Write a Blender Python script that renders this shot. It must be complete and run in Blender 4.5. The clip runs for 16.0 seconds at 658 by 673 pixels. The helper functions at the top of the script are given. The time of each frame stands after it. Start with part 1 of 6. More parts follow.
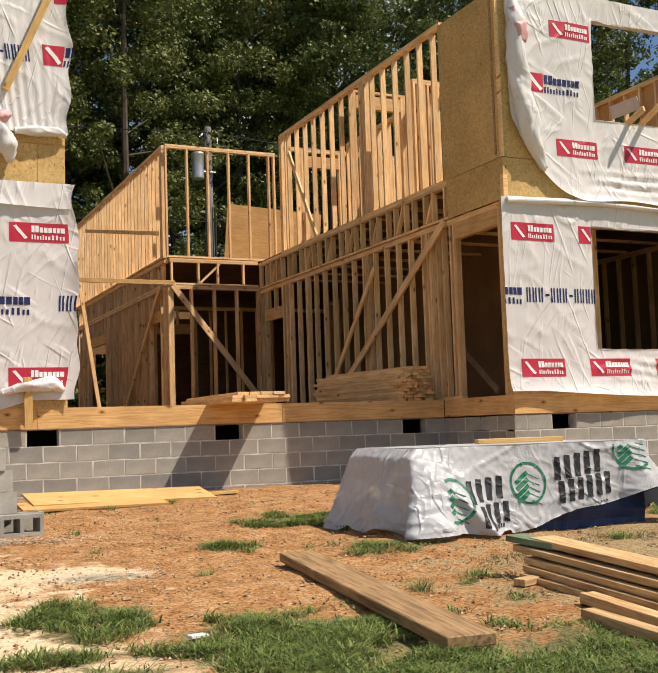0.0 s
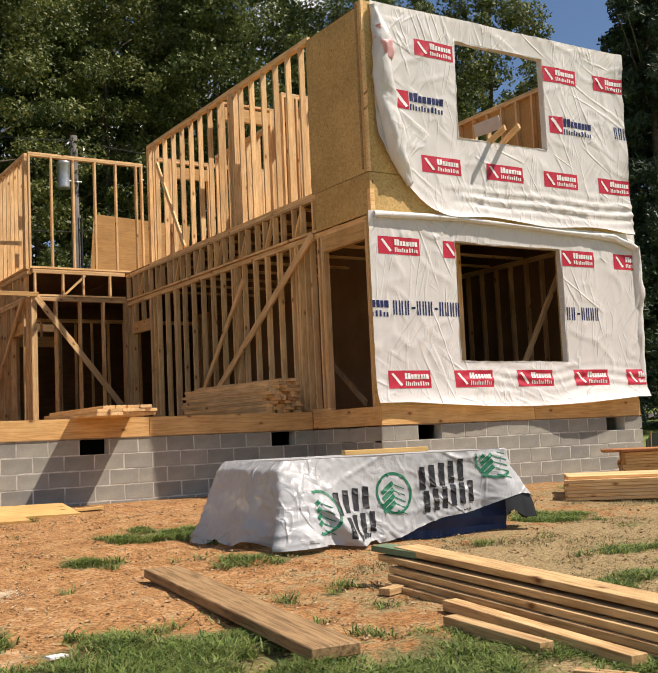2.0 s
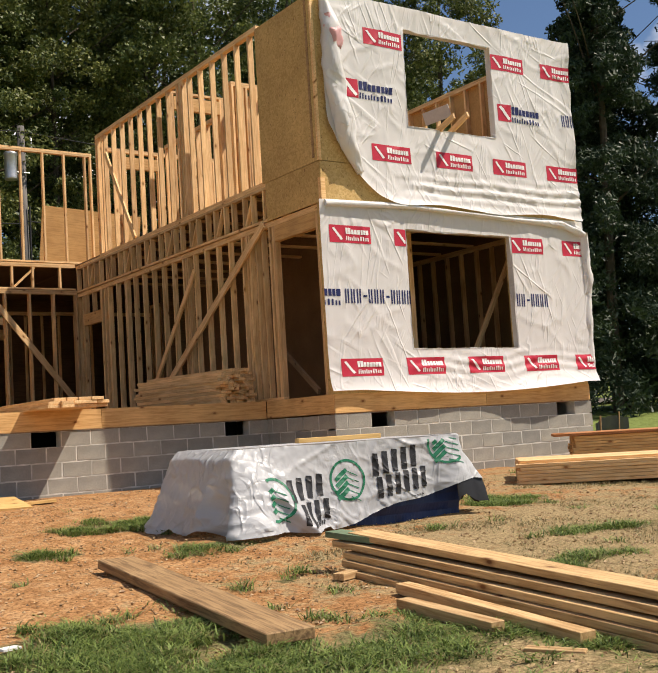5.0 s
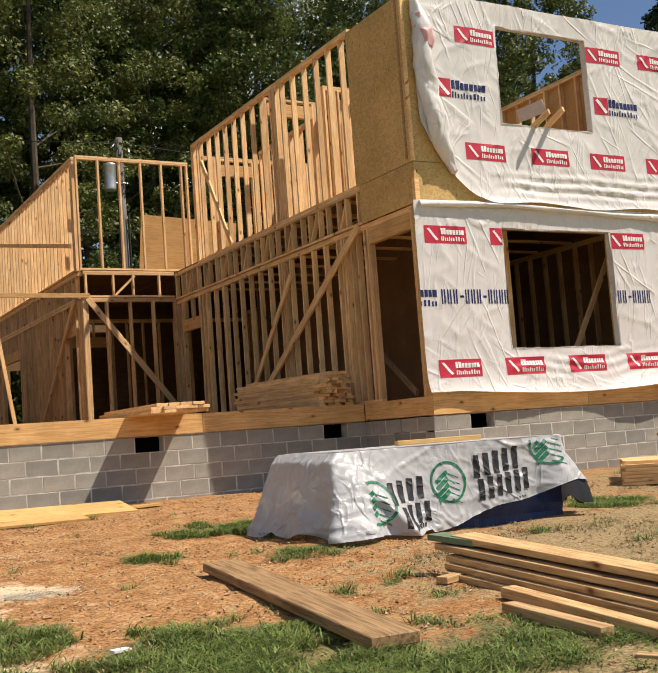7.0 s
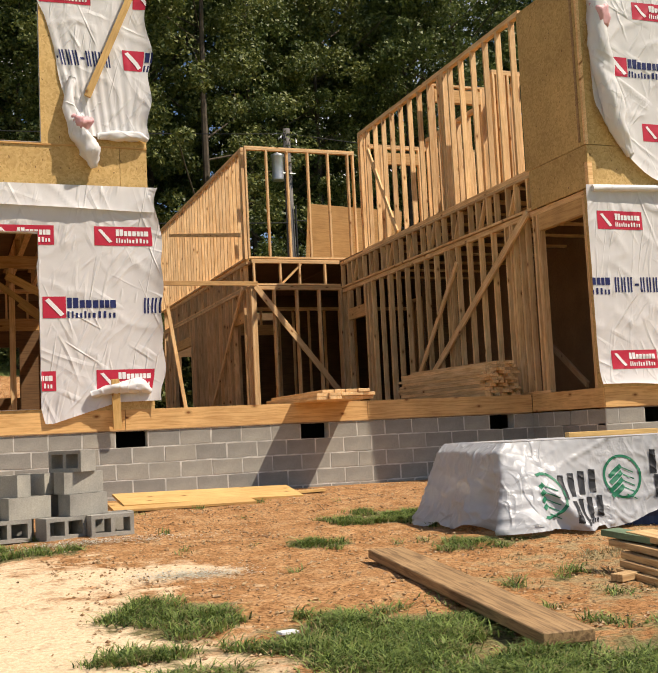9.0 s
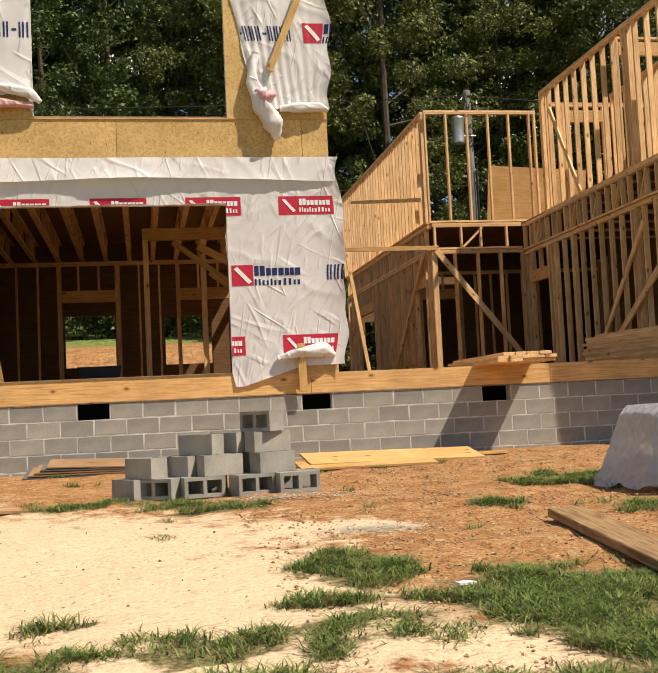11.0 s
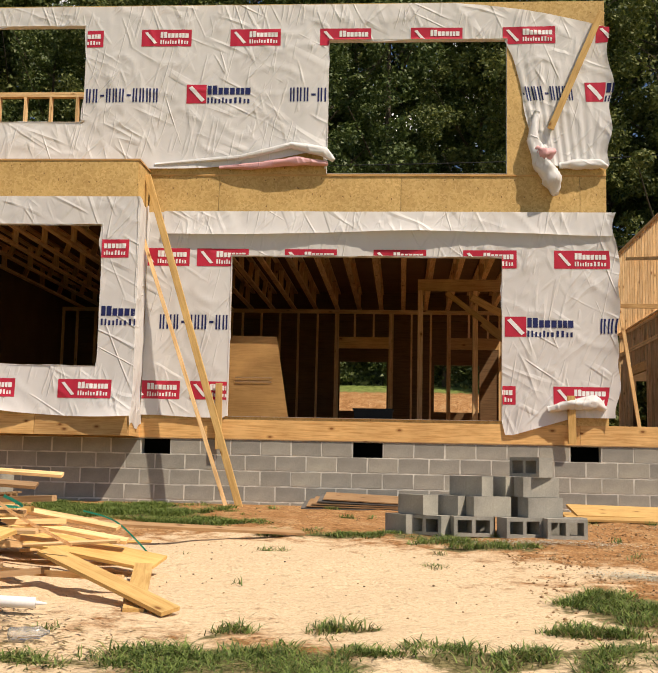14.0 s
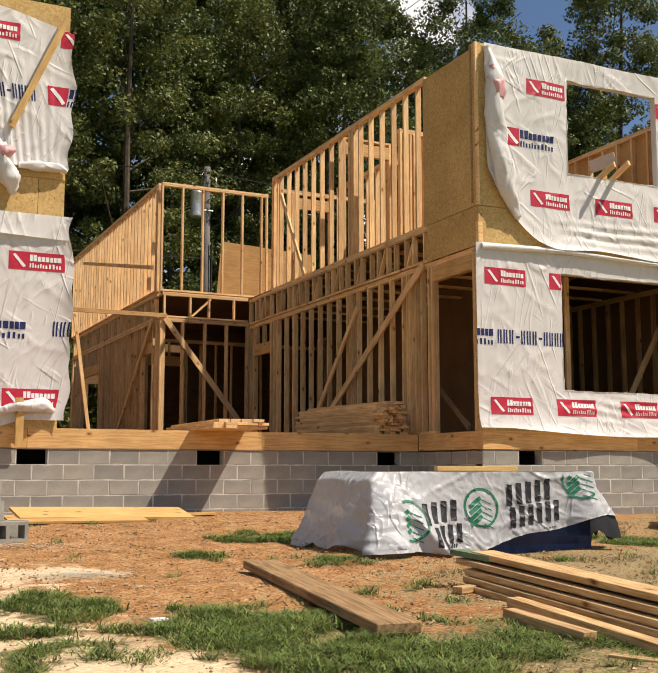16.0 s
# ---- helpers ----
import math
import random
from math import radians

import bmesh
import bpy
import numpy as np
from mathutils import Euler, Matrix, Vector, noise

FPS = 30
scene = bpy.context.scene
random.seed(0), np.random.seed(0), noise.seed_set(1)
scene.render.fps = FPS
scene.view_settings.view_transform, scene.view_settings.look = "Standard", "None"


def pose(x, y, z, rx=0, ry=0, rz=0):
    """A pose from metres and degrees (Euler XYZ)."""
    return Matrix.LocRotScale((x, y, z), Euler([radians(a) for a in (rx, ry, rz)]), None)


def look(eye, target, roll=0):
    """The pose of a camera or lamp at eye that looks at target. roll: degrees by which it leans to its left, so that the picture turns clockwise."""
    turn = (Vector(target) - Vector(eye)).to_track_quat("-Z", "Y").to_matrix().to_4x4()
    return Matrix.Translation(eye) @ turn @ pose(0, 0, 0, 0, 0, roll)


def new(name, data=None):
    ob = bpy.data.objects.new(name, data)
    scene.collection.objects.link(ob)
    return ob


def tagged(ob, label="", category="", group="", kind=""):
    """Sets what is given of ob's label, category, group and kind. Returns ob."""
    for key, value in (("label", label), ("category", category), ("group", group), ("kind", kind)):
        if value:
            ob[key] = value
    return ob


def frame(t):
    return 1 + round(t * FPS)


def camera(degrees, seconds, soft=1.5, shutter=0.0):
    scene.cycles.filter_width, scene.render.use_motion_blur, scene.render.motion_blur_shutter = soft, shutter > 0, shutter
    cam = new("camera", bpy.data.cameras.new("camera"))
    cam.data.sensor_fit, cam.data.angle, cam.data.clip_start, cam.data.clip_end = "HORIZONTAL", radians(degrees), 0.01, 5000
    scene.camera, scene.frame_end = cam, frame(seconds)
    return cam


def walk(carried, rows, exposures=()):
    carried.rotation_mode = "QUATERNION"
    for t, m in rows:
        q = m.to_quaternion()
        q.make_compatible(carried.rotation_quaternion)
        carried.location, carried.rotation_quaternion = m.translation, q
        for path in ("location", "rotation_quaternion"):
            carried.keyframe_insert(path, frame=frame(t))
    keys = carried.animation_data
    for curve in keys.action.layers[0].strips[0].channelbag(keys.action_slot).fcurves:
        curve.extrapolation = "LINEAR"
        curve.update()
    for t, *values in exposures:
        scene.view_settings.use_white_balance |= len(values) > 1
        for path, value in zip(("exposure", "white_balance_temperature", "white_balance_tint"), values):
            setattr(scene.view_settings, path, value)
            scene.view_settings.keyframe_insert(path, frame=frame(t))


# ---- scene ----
cam = camera(35.1, 16.0, soft=1.3)

PATH = [
    (0, (0.792, -13.237, 0.732), (1.638, -11.434, 0.911), -1.9),
    (0.5, (0.795, -13.25, 0.734), (1.71, -11.48, 0.91), -1.9),
    (1, (0.809, -13.241, 0.734), (1.783, -11.504, 0.921), -2.1),
    (1.5, (0.791, -13.264, 0.736), (1.812, -11.556, 0.931), -2.2),
    (2, (0.825, -13.24, 0.725), (1.888, -11.558, 0.919), -2.6),
    (2.5, (0.826, -13.251, 0.722), (1.923, -11.59, 0.911), -3.0),
    (3, (0.831, -13.249, 0.718), (1.96, -11.607, 0.894), -3.3),
    (3.2, (0.832, -13.249, 0.718), (1.974, -11.616, 0.885), -3.2),
    (5.3, (0.821, -13.268, 0.705), (1.955, -11.629, 0.876), -3.7),
    (5.5, (0.819, -13.266, 0.707), (1.936, -11.617, 0.881), -3.8),
    (6, (0.823, -13.252, 0.707), (1.907, -11.581, 0.884), -4.2),
    (6.5, (0.822, -13.252, 0.707), (1.866, -11.556, 0.884), -4.2),
    (7, (0.814, -13.252, 0.714), (1.797, -11.519, 0.9), -4.2),
    (7.5, (0.816, -13.219, 0.702), (1.725, -11.448, 0.901), -3.8),
    (8, (0.806, -13.2, 0.702), (1.643, -11.395, 0.905), -3.5),
    (8.5, (0.813, -13.177, 0.697), (1.574, -11.338, 0.894), -3.2),
    (9, (0.82, -13.149, 0.695), (1.519, -11.285, 0.881), -2.8),
    (9.2, (0.82, -13.128, 0.685), (1.495, -11.254, 0.867), -2.7),
    (11.3, (0.803, -13.4, 0.65), (1.105, -11.43, 0.784), -3.2),
    (11.5, (0.798, -13.42, 0.64), (1.063, -11.445, 0.804), -3.5),
    (12, (0.719, -13.508, 0.611), (0.831, -11.522, 0.813), -1.7),
    (12.5, (0.718, -13.714, 0.561), (0.597, -11.723, 0.71), 0.6),
    (13, (0.633, -13.881, 0.57), (0.273, -11.92, 0.719), 1.7),
    (13.3, (0.625, -13.89, 0.563), (0.195, -11.946, 0.752), 1.75),
    (13.5, (0.617, -13.901, 0.561), (0.216, -11.953, 0.771), 1.9),
    (14, (0.652, -13.842, 0.543), (0.51, -11.862, 0.788), 1.2),
    (14.5, (0.676, -13.886, 0.531), (0.845, -11.908, 0.768), 0.2),
    (15, (0.677, -13.971, 0.546), (1.133, -12.039, 0.788), 0.2),
    (15.5, (0.688, -13.972, 0.543), (1.4, -12.122, 0.803), 0.2),
    (16, (0.704, -13.972, 0.543), (1.553, -12.18, 0.802), 0.0),
]
walk(cam, [(t, look(eye, target, roll)) for t, eye, target, roll in PATH], exposures=[(0, 0.3, 6980, 13.5), (9, 0.27, 7080, 13.5), (11.5, 0.19, 7280, 13.5), (13, 0.02, 7330, 13.5), (14.5, 0.14, 7280, 13.5), (16, 0.24, 7130, 13.5)])

# ---- light ----
SUN = Vector((-1.38, 1.0, -2.45)).normalized()
world = bpy.data.worlds.new("world")
scene.world = world
world.use_nodes = True
wn = world.node_tree
sky = wn.nodes.new("ShaderNodeTexSky")
sky.sky_type = "NISHITA"
sky.sun_disc = False
sky.sun_elevation = math.asin(-SUN.z)
sky.sun_rotation = math.atan2(-SUN.x, -SUN.y)
sky.air_density, sky.dust_density, sky.ozone_density = 1.0, 0.0, 6.0
cloud_at = wn.nodes.new("ShaderNodeTexCoord")
cloud = wn.nodes.new("ShaderNodeTexNoise")
cloud.inputs["Scale"].default_value, cloud.inputs["Detail"].default_value = 4.2, 6.0
wn.links.new(cloud_at.outputs["Generated"], cloud.inputs["Vector"])
cloud_ramp = wn.nodes.new("ShaderNodeValToRGB")
cloud_ramp.color_ramp.elements[0].position, cloud_ramp.color_ramp.elements[1].position = 0.545, 0.64
wn.links.new(cloud.outputs["Fac"], cloud_ramp.inputs[0])
cloud_mix = wn.nodes.new("ShaderNodeMix")
cloud_mix.data_type = "RGBA"
wn.links.new(cloud_ramp.outputs[0], cloud_mix.inputs[0])
wn.links.new(sky.outputs[0], cloud_mix.inputs[6])
cloud_mix.inputs[7].default_value = (15, 15, 15, 1)
wn.links.new(cloud_mix.outputs[2], wn.nodes["Background"].inputs[0])
wn.nodes["Background"].inputs[1].default_value = 0.079
lamp = bpy.data.lights.new("sun", "SUN")
lamp.energy, lamp.angle, lamp.color = 5.0, radians(0.55), (1.0, 0.94, 0.85)
new("sun", lamp).matrix_basis = look((20, -15, 36), Vector((20, -15, 36)) + SUN)
scene.view_settings.exposure = 0.25

# ---- materials ----


def mat(name, rough=0.8, metal=0.0, spec=0.3):
    m = bpy.data.materials.new(name)
    m.use_nodes = True
    n = m.node_tree.nodes
    b = n["Principled BSDF"]
    b.inputs["Roughness"].default_value = rough
    b.inputs["Metallic"].default_value = metal
    b.inputs["Specular IOR Level"].default_value = spec
    return m, n, m.node_tree.links, b


def ramp(n, stops):
    r = n.new("ShaderNodeValToRGB")
    e = r.color_ramp.elements
    while len(e) < len(stops):
        e.new(0.5)
    for el, (p, c) in zip(e, stops):
        el.position, el.color = p, (*c, 1)
    return r


def coords(n, l, scale=(1, 1, 1), kind="Object"):
    tc, mp = n.new("ShaderNodeTexCoord"), n.new("ShaderNodeMapping")
    l.new(tc.outputs[kind], mp.inputs[0])
    mp.inputs["Scale"].default_value = scale
    return mp


def tex_noise(n, l, vec, scale, detail=4.0, rough=0.55, dist=0.0):
    t = n.new("ShaderNodeTexNoise")
    t.inputs["Scale"].default_value, t.inputs["Detail"].default_value = scale, detail
    t.inputs["Roughness"].default_value, t.inputs["Distortion"].default_value = rough, dist
    l.new(vec.outputs[0], t.inputs["Vector"])
    return t


def mixc(n, l, a, b, fac, mode="MIX"):
    m = n.new("ShaderNodeMix")
    m.data_type, m.blend_type = "RGBA", mode
    for sock, v in ((m.inputs[6], a), (m.inputs[7], b), (m.inputs[0], fac)):
        if hasattr(v, "is_output"):
            l.new(v, sock)
        elif isinstance(v, tuple):
            sock.default_value = (*v, 1)
        else:
            sock.default_value = v
    return m.outputs[2]


def bump(n, l, b, height, strength=0.3, dist=0.01):
    u = n.new("ShaderNodeBump")
    u.inputs["Strength"].default_value, u.inputs["Distance"].default_value = strength, dist
    l.new(height, u.inputs["Height"])
    l.new(u.outputs[0], b.inputs["Normal"])


def wood(name, light, dark, knots=True, rough=0.75):
    """Sawn softwood; the grain runs along the piece's own X axis."""
    m, n, l, b = mat(name, rough)
    info = n.new("ShaderNodeObjectInfo")
    tc = n.new("ShaderNodeTexCoord")
    add = n.new("ShaderNodeVectorMath")
    add.operation = "MULTIPLY_ADD"
    add.inputs[1].default_value = (1, 1, 1)
    mul = n.new("ShaderNodeVectorMath")
    mul.operation = "SCALE"
    mul.inputs[0].default_value = (37, 11, 23)
    l.new(info.outputs["Random"], mul.inputs["Scale"])
    l.new(tc.outputs["Object"], add.inputs[0])
    l.new(mul.outputs[0], add.inputs[2])
    mp = n.new("ShaderNodeMapping")
    mp.inputs["Scale"].default_value = (0.6, 9, 9)
    l.new(add.outputs[0], mp.inputs[0])
    g = tex_noise(n, l, mp, 5.0, 5.0, 0.6, 0.6)
    r = ramp(n, [(0.34, dark), (0.58, light)])
    l.new(g.outputs["Fac"], r.inputs[0])
    col = r.outputs[0]
    mp2 = n.new("ShaderNodeMapping")
    mp2.inputs["Scale"].default_value = (1.0, 1.0, 1.0)
    l.new(add.outputs[0], mp2.inputs[0])
    if knots:
        sep, across, both = n.new("ShaderNodeSeparateXYZ"), n.new("ShaderNodeMath"), n.new("ShaderNodeCombineXYZ")
        l.new(add.outputs[0], sep.inputs[0])
        l.new(sep.outputs[1], across.inputs[0])
        l.new(sep.outputs[2], across.inputs[1])
        l.new(sep.outputs[0], both.inputs[0])
        l.new(across.outputs[0], both.inputs[1])
        mp3 = n.new("ShaderNodeMapping")
        mp3.inputs["Scale"].default_value = (2.4, 4.4, 1.0)
        l.new(both.outputs[0], mp3.inputs[0])
        v = n.new("ShaderNodeTexVoronoi")
        v.voronoi_dimensions = "2D"
        v.inputs["Scale"].default_value = 1.0
        l.new(mp3.outputs[0], v.inputs["Vector"])
        some = n.new("ShaderNodeSeparateColor")
        l.new(v.outputs["Color"], some.inputs[0])
        gate = ramp(n, [(0.66, (0, 0, 0)), (0.68, (1, 1, 1))])
        l.new(some.outputs[0], gate.inputs[0])
        halo = ramp(n, [(0.06, (1, 1, 1)), (0.15, (0, 0, 0))])
        l.new(v.outputs["Distance"], halo.inputs[0])
        col = mixc(n, l, col, tuple(c * 0.8 for c in dark), mixc(n, l, (0, 0, 0), halo.outputs[0], gate.outputs[0]))
        kr = ramp(n, [(0.035, (1, 1, 1)), (0.07, (0, 0, 0))])
        l.new(v.outputs["Distance"], kr.inputs[0])
        col = mixc(n, l, col, tuple(c * q for c, q in zip(dark, (0.4, 0.28, 0.22))), mixc(n, l, (0, 0, 0), kr.outputs[0], gate.outputs[0]))
    big = tex_noise(n, l, mp2, 2.2, 3.0)
    br = ramp(n, [(0.3, (0.84, 0.81, 0.78)), (0.7, (1.08, 1.08, 1.08))])
    l.new(big.outputs["Fac"], br.inputs[0])
    col = mixc(n, l, col, br.outputs[0], 1.0, "MULTIPLY")
    tint = ramp(n, [(0.0, (0.8, 0.76, 0.72)), (0.5, (1.0, 0.98, 0.95)), (1.0, (1.14, 1.1, 1.02))])
    l.new(info.outputs["Random"], tint.inputs[0])
    col = mixc(n, l, col, tint.outputs[0], 1.0, "MULTIPLY")
    l.new(col, b.inputs["Base Color"])
    bump(n, l, b, g.outputs["Fac"], 0.25, 0.004)
    return m


def osb_material(name):
    m, n, l, b = mat(name, 0.7)
    mp = coords(n, l, (1, 1, 1))
    v = n.new("ShaderNodeTexVoronoi")
    v.inputs["Scale"].default_value = 42
    warp = tex_noise(n, l, mp, 7, 3)
    mixv = n.new("ShaderNodeMix")
    mixv.data_type = "VECTOR"
    mixv.inputs[0].default_value = 0.1
    l.new(mp.outputs[0], mixv.inputs[4])
    l.new(warp.outputs["Color"], mixv.inputs[5])
    l.new(mixv.outputs[1], v.inputs["Vector"])
    r = ramp(n, [(0.0, (0.49, 0.31, 0.11)), (0.45, (0.58, 0.38, 0.145)), (1.0, (0.65, 0.44, 0.185))])
    sep = n.new("ShaderNodeSeparateColor")
    l.new(v.outputs["Color"], sep.inputs[0])
    l.new(sep.outputs[0], r.inputs[0])
    big = tex_noise(n, l, mp, 1.3, 5)
    br = ramp(n, [(0.3, (0.8, 0.78, 0.74)), (0.7, (1.1, 1.1, 1.1))])
    l.new(big.outputs["Fac"], br.inputs[0])
    col = mixc(n, l, r.outputs[0], br.outputs[0], 1.0, "MULTIPLY")
    sp = tex_noise(n, l, coords(n, l, (2.2, 1.0, 1.0)), 16, 2, 0.5, 0.4)
    sr = ramp(n, [(0.69, (0, 0, 0)), (0.73, (1, 1, 1))])
    l.new(sp.outputs["Fac"], sr.inputs[0])
    col = mixc(n, l, col, (0.16, 0.085, 0.03), sr.outputs[0])
    l.new(col, b.inputs["Base Color"])
    bump(n, l, b, sep.outputs[0], 0.25, 0.004)
    return m


def plain(name, col, rough=0.6, metal=0.0, var=0.12, scale=6.0, spec=0.3, bumps=0.15):
    """One colour with stains at two scales and a little relief."""
    m, n, l, b = mat(name, rough, metal, spec)
    mp = coords(n, l)
    a, f = tex_noise(n, l, mp, scale, 4), tex_noise(n, l, mp, scale * 9, 3)
    lo, hi = tuple(c * (1 - var) for c in col), tuple(min(1, c * (1 + var)) for c in col)
    r = ramp(n, [(0.3, lo), (0.7, hi)])
    l.new(a.outputs["Fac"], r.inputs[0])
    col2 = mixc(n, l, r.outputs[0], mixc(n, l, (0.85, 0.85, 0.85), (1.1, 1.1, 1.1), f.outputs["Fac"]), 1.0, "MULTIPLY")
    l.new(col2, b.inputs["Base Color"])
    if bumps:
        bump(n, l, b, f.outputs["Fac"], bumps, 0.006)
    return m


def wrap_material(name, base, rough, crinkled=False):
    m, n, l, b = mat(name, rough, 0.0, 0.4)
    mp = coords(n, l)
    a = tex_noise(n, l, mp, 1.2, 5)
    r = ramp(n, [(0.3, tuple(c * 0.93 for c in base)), (0.7, base)])
    l.new(a.outputs["Fac"], r.inputs[0])
    l.new(r.outputs[0], b.inputs["Base Color"])
    fold = []
    for turn_deg, stretch, sc in ((22, 0.13, 3.4), (-38, 0.11, 4.4), (62, 0.14, 3.0), (-12, 0.1, 6.0)):
        mp2 = coords(n, l, (1.0, 1.0, 1.0))
        mp2.inputs["Rotation"].default_value = (0, radians(turn_deg), 0)
        mp3 = n.new("ShaderNodeMapping")
        mp3.inputs["Scale"].default_value = (1.0, 1.0, stretch)
        l.new(mp2.outputs[0], mp3.inputs[0])
        w = tex_noise(n, l, mp3, sc, 1.5, 0.4, 0.3)
        rid = ramp(n, [(0.455, (0, 0, 0)), (0.5, (1, 1, 1)), (0.545, (0, 0, 0))])
        l.new(w.outputs["Fac"], rid.inputs[0])
        where = tex_noise(n, l, coords(n, l), 0.9 + 0.2 * sc, 2)
        wr = ramp(n, [(0.46, (0, 0, 0)), (0.6, (1, 1, 1))])
        l.new(where.outputs["Fac"], wr.inputs[0])
        fold.append(mixc(n, l, (0, 0, 0), rid.outputs[0], wr.outputs[0]))
    tot = fold[0]
    for extra in fold[1:]:
        tot = mixc(n, l, tot, extra, 1.0, "ADD")
    if crinkled:
        crush = n.new("ShaderNodeTexVoronoi")
        crush.feature = "DISTANCE_TO_EDGE"
        crush.inputs["Scale"].default_value = 9.0
        bent = tex_noise(n, l, mp, 9.0, 3, 0.6)
        l.new(mixc(n, l, mp.outputs[0], bent.outputs["Color"], 0.12), crush.inputs["Vector"])
        edge = ramp(n, [(0.0, (0.3, 0.3, 0.3)), (0.25, (0, 0, 0))])
        l.new(crush.outputs["Distance"], edge.inputs[0])
        spot = tex_noise(n, l, mp, 2.6, 2)
        where = ramp(n, [(0.42, (0, 0, 0)), (0.62, (1, 1, 1))])
        l.new(spot.outputs["Fac"], where.inputs[0])
        tot = mixc(n, l, tot, mixc(n, l, (0, 0, 0), edge.outputs[0], where.outputs[0]), 1.0, "ADD")
    bump(n, l, b, tot, 0.62, 0.013)
    tr = n.new("ShaderNodeBsdfTranslucent")
    l.new(r.outputs[0], tr.inputs[0])
    mix = n.new("ShaderNodeMixShader")
    mix.inputs[0].default_value = 0.18
    l.new(b.outputs[0], mix.inputs[1])
    l.new(tr.outputs[0], mix.inputs[2])
    l.new(mix.outputs[0], n["Material Output"].inputs[0])
    return m


def block_material(name):
    m, n, l, b = mat(name, 0.95, 0, 0.15)
    info = n.new("ShaderNodeObjectInfo")
    mp = coords(n, l)
    fine, big = tex_noise(n, l, mp, 90, 3, 0.7), tex_noise(n, l, mp, 3.5, 4)
    r = ramp(n, [(0.25, (0.28, 0.27, 0.236)), (0.75, (0.395, 0.38, 0.335))])
    l.new(fine.outputs["Fac"], r.inputs[0])
    br = ramp(n, [(0.28, (0.7, 0.7, 0.7)), (0.5, (0.98, 0.98, 0.97)), (0.72, (1.2, 1.18, 1.14))])
    l.new(big.outputs["Fac"], br.inputs[0])
    col = mixc(n, l, r.outputs[0], br.outputs[0], 1.0, "MULTIPLY")
    tint = ramp(n, [(0.0, (0.8, 0.8, 0.81)), (0.6, (0.98, 0.97, 0.96)), (1.0, (1.1, 1.08, 1.04))])
    l.new(info.outputs["Random"], tint.inputs[0])
    col = mixc(n, l, col, tint.outputs[0], 1.0, "MULTIPLY")
    l.new(col, b.inputs["Base Color"])
    bump(n, l, b, fine.outputs["Fac"], 0.5, 0.006)
    return m


def leaf_material(name, a, b_, trans=0.3):
    m, n, l, b = mat(name, 0.55, 0, 0.35)
    g = n.new("ShaderNodeNewGeometry")
    info = n.new("ShaderNodeObjectInfo")
    r = ramp(n, [(0.0, a), (1.0, b_)])
    l.new(g.outputs["Random Per Island"], r.inputs[0])
    t = ramp(n, [(0.0, (0.75, 0.85, 0.8)), (1.0, (1.2, 1.1, 1.0))])
    l.new(info.outputs["Random"], t.inputs[0])
    col = mixc(n, l, r.outputs[0], t.outputs[0], 1.0, "MULTIPLY")
    l.new(col, b.inputs["Base Color"])
    tr = n.new("ShaderNodeBsdfTranslucent")
    l.new(col, tr.inputs[0])
    mix = n.new("ShaderNodeMixShader")
    mix.inputs[0].default_value = trans
    l.new(b.outputs[0], mix.inputs[1])
    l.new(tr.outputs[0], mix.inputs[2])
    l.new(mix.outputs[0], n["Material Output"].inputs[0])
    return m


